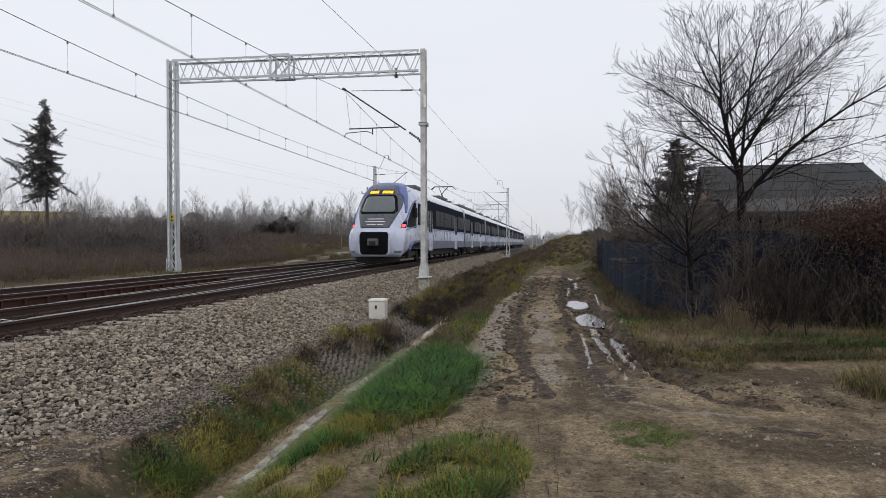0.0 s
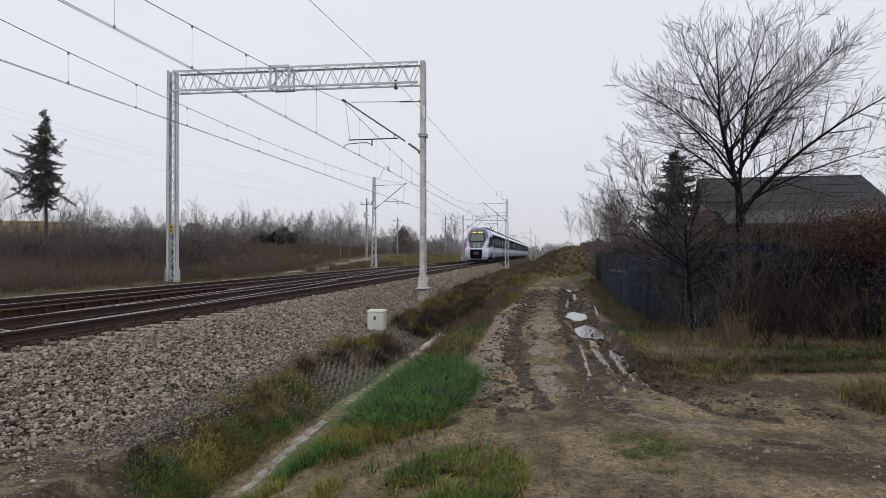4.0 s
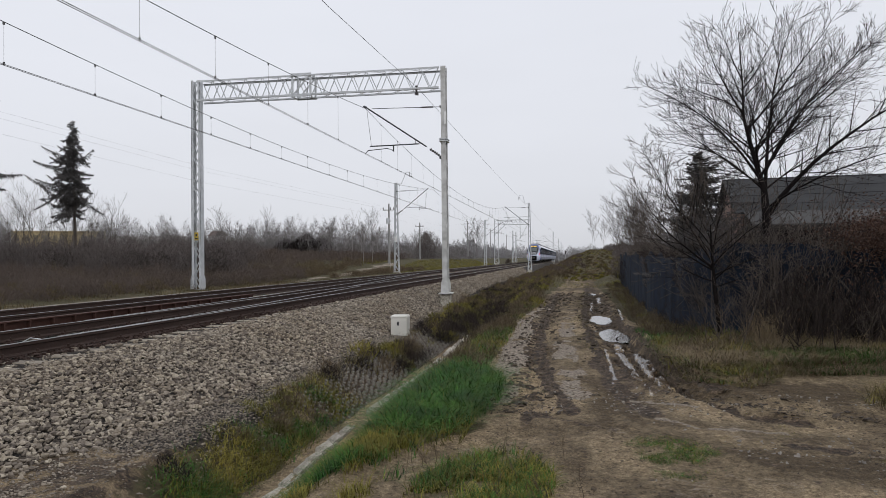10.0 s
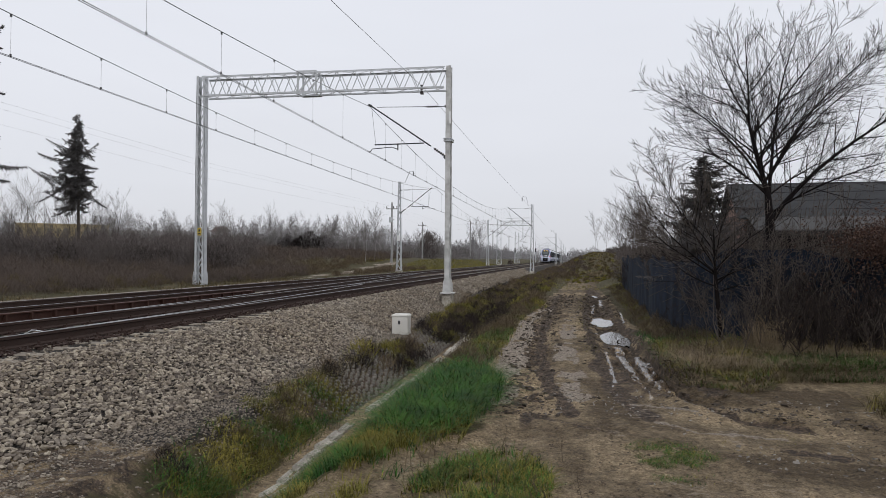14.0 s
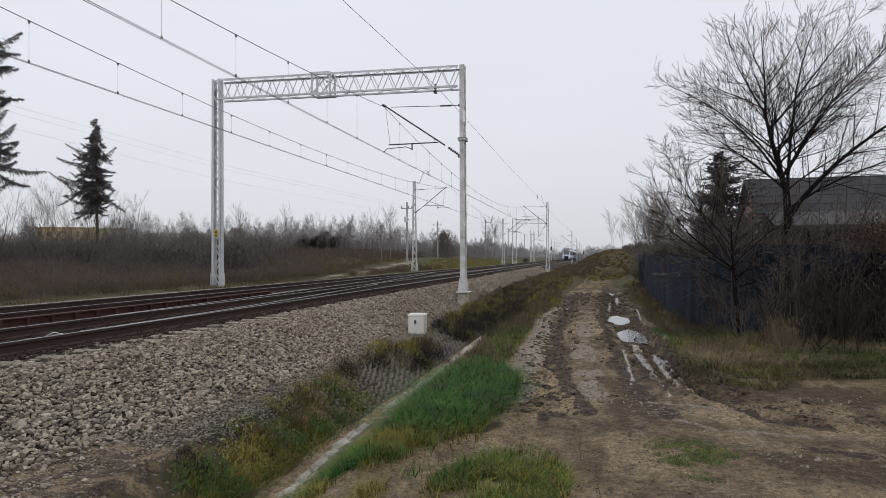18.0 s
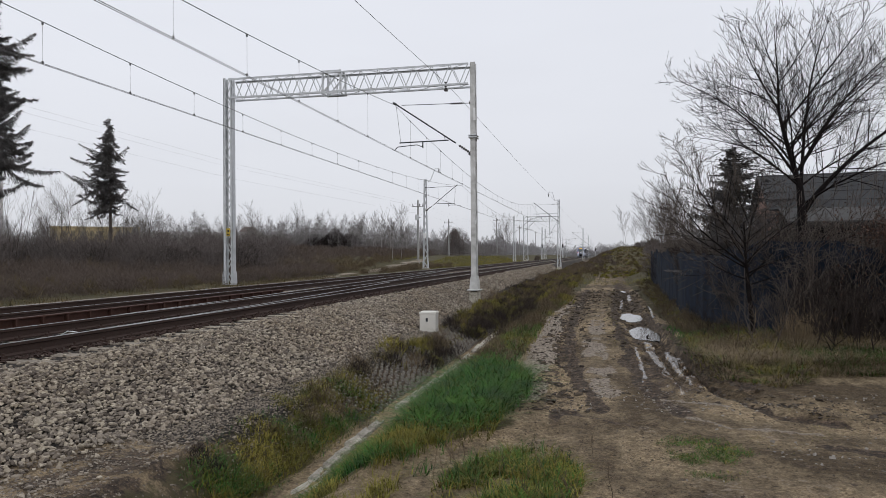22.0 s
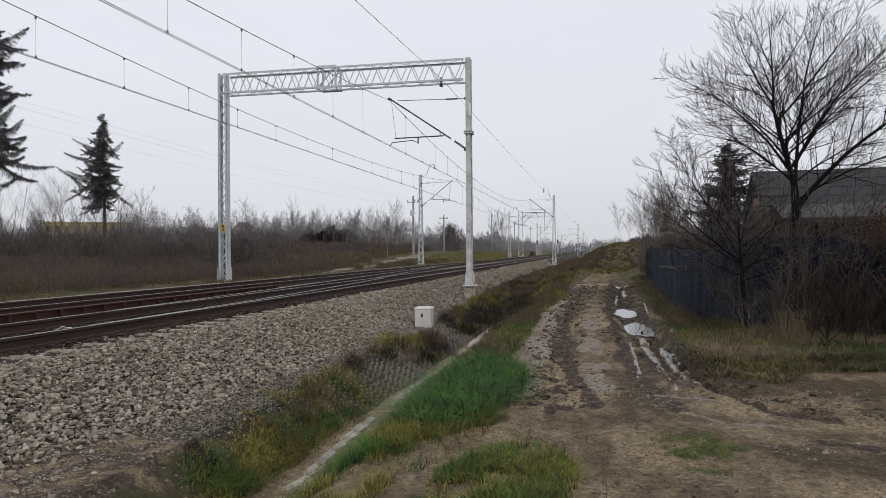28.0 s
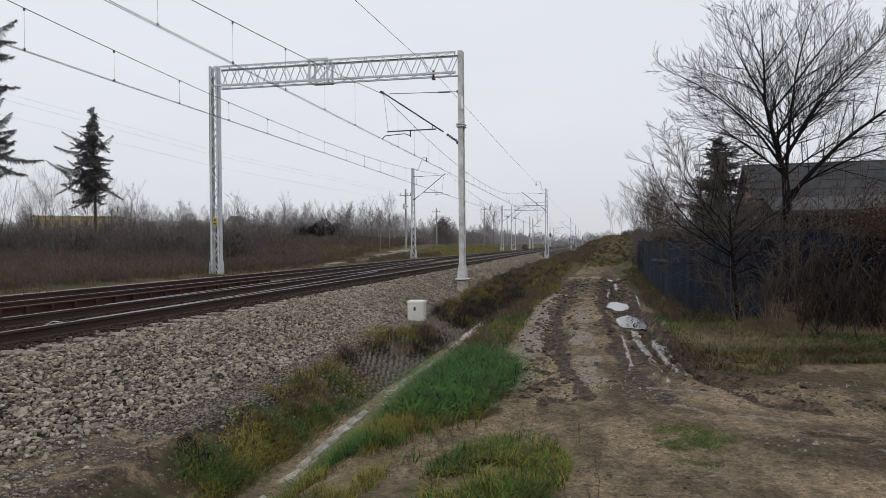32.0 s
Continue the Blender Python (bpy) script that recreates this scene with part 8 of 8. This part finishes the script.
def leaf_cloud(name, label, n, centre, size, material, leaf=0.03):
    """Withered leaves still hanging on a bush."""
    c = vr.normal(0, 0.5, (n, 3)) * np.array(size) + np.array(centre)
    a, b = vr.normal(0, 1, (n, 3)), vr.normal(0, 1, (n, 3))
    a /= np.linalg.norm(a, axis=1)[:, None]
    b = np.cross(a, b)
    b /= np.linalg.norm(b, axis=1)[:, None]
    s = leaf * vr.uniform(0.6, 1.3, n)[:, None]
    V = np.stack([c - a * s, c + b * s * 0.5, c + a * s, c - b * s * 0.5 + 0.2 * s], 1).reshape(-1, 3)
    T = (np.array([(0, 1, 2), (0, 2, 3)])[None] + (np.arange(n) * 4)[:, None, None]).reshape(-1, 3)
    return tagged(new(name, tri_mesh(name, V, T, material)), label, "leaves", kind="stuff")


leaf_cloud("dry_leaves", "withered red-brown leaves on a hedge bush", 17000, (5.35, 12.4, 1.98), (1.15, 0.5, 0.46), M_DRYLEAF, 0.021)
leaf_cloud("dry_leaves", "withered brown leaves scattered in the hedge", 900, (5.2, 12.3, 1.0), (1.6, 0.4, 0.6), M_DRYLEAF)

big_tree()
corner_tree()
tr_rng = np.random.default_rng(77)
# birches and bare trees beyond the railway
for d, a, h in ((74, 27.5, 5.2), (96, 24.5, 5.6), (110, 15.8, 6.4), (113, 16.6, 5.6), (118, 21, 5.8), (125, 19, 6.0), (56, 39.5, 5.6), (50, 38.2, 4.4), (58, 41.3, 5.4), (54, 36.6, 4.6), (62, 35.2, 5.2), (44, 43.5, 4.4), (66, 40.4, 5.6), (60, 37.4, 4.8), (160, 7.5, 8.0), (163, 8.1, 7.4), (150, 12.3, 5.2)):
    shrub_tree(-d * math.sin(radians(a)), d * math.cos(radians(a)), h, tr_rng, M_TWIG_HAZE_GREY if d > 70 else M_TWIG_PALE, 0.26, 4, "slender bare tree beyond the railway", thin=0.0036 * d / 40, r0=0.018, kids=(14, 9, 6))
# trees beyond the fence
for xx, yy, h, sp in ((3.9, 19.6, 4.0, 0.5), (5.8, 19, 4.0, 0.5), (9.2, 21.5, 5.0, 0.4)):
    shrub_tree(xx, yy, h, tr_rng, M_TANGLE, sp, 5, "thin bare tree behind the tarp fence", thin=0.0045, r0=0.02, kids=(12, 8, 6))
for xx, yy, h, sp in ((4.2, 62, 6.0, 0.2), (5.2, 66, 7.2, 0.18), (5.7, 64, 6.8, 0.18), (5.0, 58, 6.0, 0.2), (6.2, 60, 5.6, 0.2), (4.6, 50, 3.4, 0.3), (5.2, 46, 3.6, 0.3), (6.2, 52, 3.8, 0.3), (6.5, 44, 3.6, 0.3), (5.2, 38, 3.2, 0.3)):
    shrub_tree(xx, yy, h * 0.9, tr_rng, M_TANGLE, sp * 0.8, 7, "bare bushy tree along the lane", thin=0.0055, r0=0.014, kids=(20, 10, 6))
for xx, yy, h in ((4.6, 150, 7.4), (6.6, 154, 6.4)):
    shrub_tree(xx, yy, h, tr_rng, M_TWIG_HAZE_FAR, 0.2, 2, "slender pale tree on the horizon", thin=0.014, r0=0.014, kids=(18, 9, 6))
spruce(-30.45, 40, 0.6, 10.0, 4.3, 1.75, 4, "dark ragged spruce with a bare lower trunk", -0.2, 0.25, 0.8, fine=5, hang=1.2, wide=0.016, tiers=22, skew=0.22, skew_to=217, tip_up=0.5)
spruce(-30.1, 30, 0.5, 17.0, 4.9, 2.6, 9, "tall dark spruce with drooping boughs", 0.0, 0.35, 0.55, fine=7, hang=1.5, wide=0.015, tiers=28, tip_up=0.55)
spruce(3.19, 18.9, 0.1, 4.25, 1.5, 1.42, 12, "dense young spruce beside the shed", 0.0, 0.3, 0.3, fine=3.2, tiers=34, hang=0.75, wide=0.012, tip_up=0.3)

# ---- fence, shed, far buildings ----
FENCE = [(2.75, 43.0), (2.3, 30.0), (2.1, 20.0), (2.35, 16.0), (2.85, 13.4), (4.6, 12.9), (7.0, 12.8), (10.5, 13.0)]


def build_fence():
    fc = thing("tarp_fence", "dark blue-black tarpaulin stretched over a garden fence", "fence")
    pts = np.array(FENCE)
    seg = np.r_[0, np.cumsum(np.linalg.norm(np.diff(pts, axis=0), axis=1))]
    us = np.arange(0, seg[-1], 0.22)
    fx, fy = np.interp(us, seg, pts[:, 0]), np.interp(us, seg, pts[:, 1])
    hs = np.linspace(0, 1, 9)
    panels = 8
    per = len(us) // panels
    for k in range(panels):
        sl = slice(k * per, min(len(us), (k + 1) * per + 1))
        g = Geo()
        ux, uy = fx[sl], fy[sl]
        for side in (0, 0.02):
            P = []
            for a, b, u in zip(ux, uy, us[sl]):
                z0 = float(height(a, b, False)) - 0.02
                top = 1.6 + 0.06 * math.sin(u * 0.9) + 0.42 * (fbm(u, 3.0, 0.7, 4, 71) - 0.5)
                for h in hs:
                    fold = 0.10 * (fbm(u, h * 0.5, 0.4, 3, 72) - 0.5)
                    P.append((a + fold + side, b + fold + side, z0 + (top) * h))
            m = len(hs)
            g.add(P, [(i * m + j, i * m + j + 1, (i + 1) * m + j + 1, (i + 1) * m + j) for i in range(len(ux) - 1) for j in range(m - 1)])
        part("tarp_sheet", g, M_TARP, fc, smooth=True)
    post = Geo().tube([(0, 0, -0.3), (0, 0, 1.5)], 0.04, 6).data("post", M_WALL)
    for u in np.arange(0.3, seg[-1], 2.4):
        p = new("post", post)
        p.parent = fc
        a, b = float(np.interp(u, seg, pts[:, 0])), float(np.interp(u, seg, pts[:, 1]))
        p.matrix_basis = pose(a + 0.09, b + 0.09, float(height(a, b, False)))
    return fc


build_fence()


def build_shed():
    """A low brick shed: a two-pitch roof and a paler lean-to roof before it. x runs along the ridge, y to the back; the origin is under the ridge's end."""
    sh = thing("shed", "low brick shed under a worn grey roof with a paler lean-to", "shed", pose(4.64, 23.0, 0, 0, 0, -5.7))
    L, zr = 4.35, 3.86
    part("long_wall", Geo().box(L / 2, -2.75, 1.35, L - 0.3, 0.25, 2.7), M_WALL, sh, "dark boarded long wall")
    part("long_wall", Geo().box(L / 2, 2.6, 1.35, L - 0.3, 0.25, 2.7), M_WALL, sh, "dark boarded long wall")
    for x in (0.2, L - 0.2):
        wall = part("gable_wall", Geo().prism([(-2.87, 0), (2.72, 0), (2.72, 2.82), (0, zr - 0.1), (-2.87, 2.84)], 0, x - 0.12, x + 0.12), M_BRICK, sh, "red brick gable")
        course = Geo().prism([(-2.8, 0), (2.65, 0), (2.65, 0.06), (-2.8, 0.06)], 0, -0.004, 0.004).data("brick_course", M_BRICK)
        for k in range(1, 15):
            o = new("brick_course", course)
            o.parent, o.matrix_basis = wall, pose(x - 0.124, 0, 1.0 + 0.12 * k)
            w = min(1.0, (zr - 0.2 - (1.0 + 0.12 * k)) / 1.1)
            o.scale = (1, max(0.1, w), 1)
    # lapped courses of roofing felt on each slope
    for s, depth, drop in ((-1, 3.1, 1.13), (1, 3.0, 1.1)):
        for k in range(4):
            f0, f1 = k / 4, min(1.0, (k + 1) / 4 + 0.03)
            za, zb = zr - drop * f0 + 0.012 * (4 - k), zr - drop * f1 + 0.012 * (4 - k)
            part("roof_sheet", Geo().prism([(s * depth * f0, za), (s * depth * f1, zb), (s * depth * f1, zb + 0.04), (s * depth * f0, za + 0.04)], 0, -0.1, L + 0.1), M_ROOF, sh)
    part("ridge_cap", Geo().tube([(-0.1, 0, zr + 0.06), (L + 0.1, 0, zr + 0.06)], 0.06, 6), M_ROOF, sh)
    for k in range(4):
        x0 = 0.12 + 1.07 * k
        part("lean_to_sheet", Geo().prism([(-2.9, 2.8), (-4.8, 2.36), (-4.8, 2.395), (-2.9, 2.835)], 0, x0, x0 + 1.05), M_LEAN_ROOF, sh, "pale lean-to roofing sheet")
    part("eave_board", Geo().box(L / 2, -4.8, 2.3, L, 0.05, 0.1), M_WALL, sh)
    for x in (0.2, 1.6, 3.0, 4.2):
        part("lean_to_post", Geo().box(x, -4.7, 1.15, 0.1, 0.1, 2.3), M_WALL, sh)
    # Black sheet before the long wall, painting the shade under the lean-to.
    part("recess", Geo().box(L / 2, -2.95, 1.3, L - 0.4, 0.04, 2.6), M_SHADE_BLACK, sh, "black sheet for the shade under the lean-to")
    return sh


build_shed()


def block(name, label, x, y, w, d, h, z0, rz, wall, storeys, bays, roof=None, glass=None):
    """A far building: walls, roof and its rows of windows."""
    b = thing(name, label, "building", pose(x, y, z0, 0, 0, rz))
    part("wall", Geo().box(0, 0, h / 2, w, d, h), wall, b)
    if roof:
        part("roof", Geo().prism([(-w / 2 - 0.4, h), (w / 2 + 0.4, h), (w * 0.28, h + roof), (-w * 0.28, h + roof)], 1, -d / 2 - 0.4, d / 2 + 0.4), M_ROOF_RED, b)
    else:
        part("parapet", Geo().box(0, 0, h + 0.15, w + 0.3, d + 0.3, 0.3), wall, b)
    pane = Geo().box(0, 0, 0, w / bays * 0.45, 0.1, h / storeys * 0.5).data("window", glass or M_PANE)
    for i in range(storeys):
        for j in range(bays):
            o = new("window", pane)
            o.parent = b
            o.matrix_basis = pose(-w / 2 + w * (j + 0.5) / bays, -d / 2 - 0.02, h * (i + 0.5) / storeys)
    return b


def far(bearing, dist):
    return -dist * math.sin(radians(bearing)), dist * math.cos(radians(bearing))


bx, by = far(38.3, 210)
block("apartment_building", "long yellow building half hidden by the thicket", bx, by, 21, 10, 9.0, 0.5, 39, M_YELLOW_WALL, 3, 10, glass=M_PANE_HAZE)
bx, by = far(32.5, 230)
block("apartment_building", "long pale flat building behind the trees", bx, by, 30, 10, 8.4, 0.5, 30, M_PALE_WALL, 3, 12)
bx, by = far(27.6, 200)
block("house", "pale house with a brown hipped roof", bx, by, 4.4, 5, 7.9, 0.5, 27, M_PALE_WALL, 2, 3, 1.3)
bx, by = far(24.2, 230)
block("apartment_building", "pale low building behind the trees", bx, by, 20, 8, 7.6, 0.5, 24, M_PALE_WALL, 3, 8)
bx, by = far(45.15, 330)
block("tower_block", "pale concrete tower block in the distance", bx, by, 13, 12, 30, 0.5, 43, M_PALE_WALL, 10, 4)


# ---- what moves ----
def motions():
    rows = [(0.0, 34.0), (1.0, 46.2), (2.0, 58.4), (3.0, 70.6), (4.5, 88.0), (6.0, 105.5), (8.0, 131.0), (10.0, 157.0), (13.0, 196.0), (15.5, 227.0), (18.0, 254.0), (21.0, 282.0), (24.0, 303.0), (28.0, 322.0), (32.0, 335.0)]
    walk(train, [(t, pose(NEAR_X, y - 1.3, RAIL_Z)) for t, y in rows])


motions()
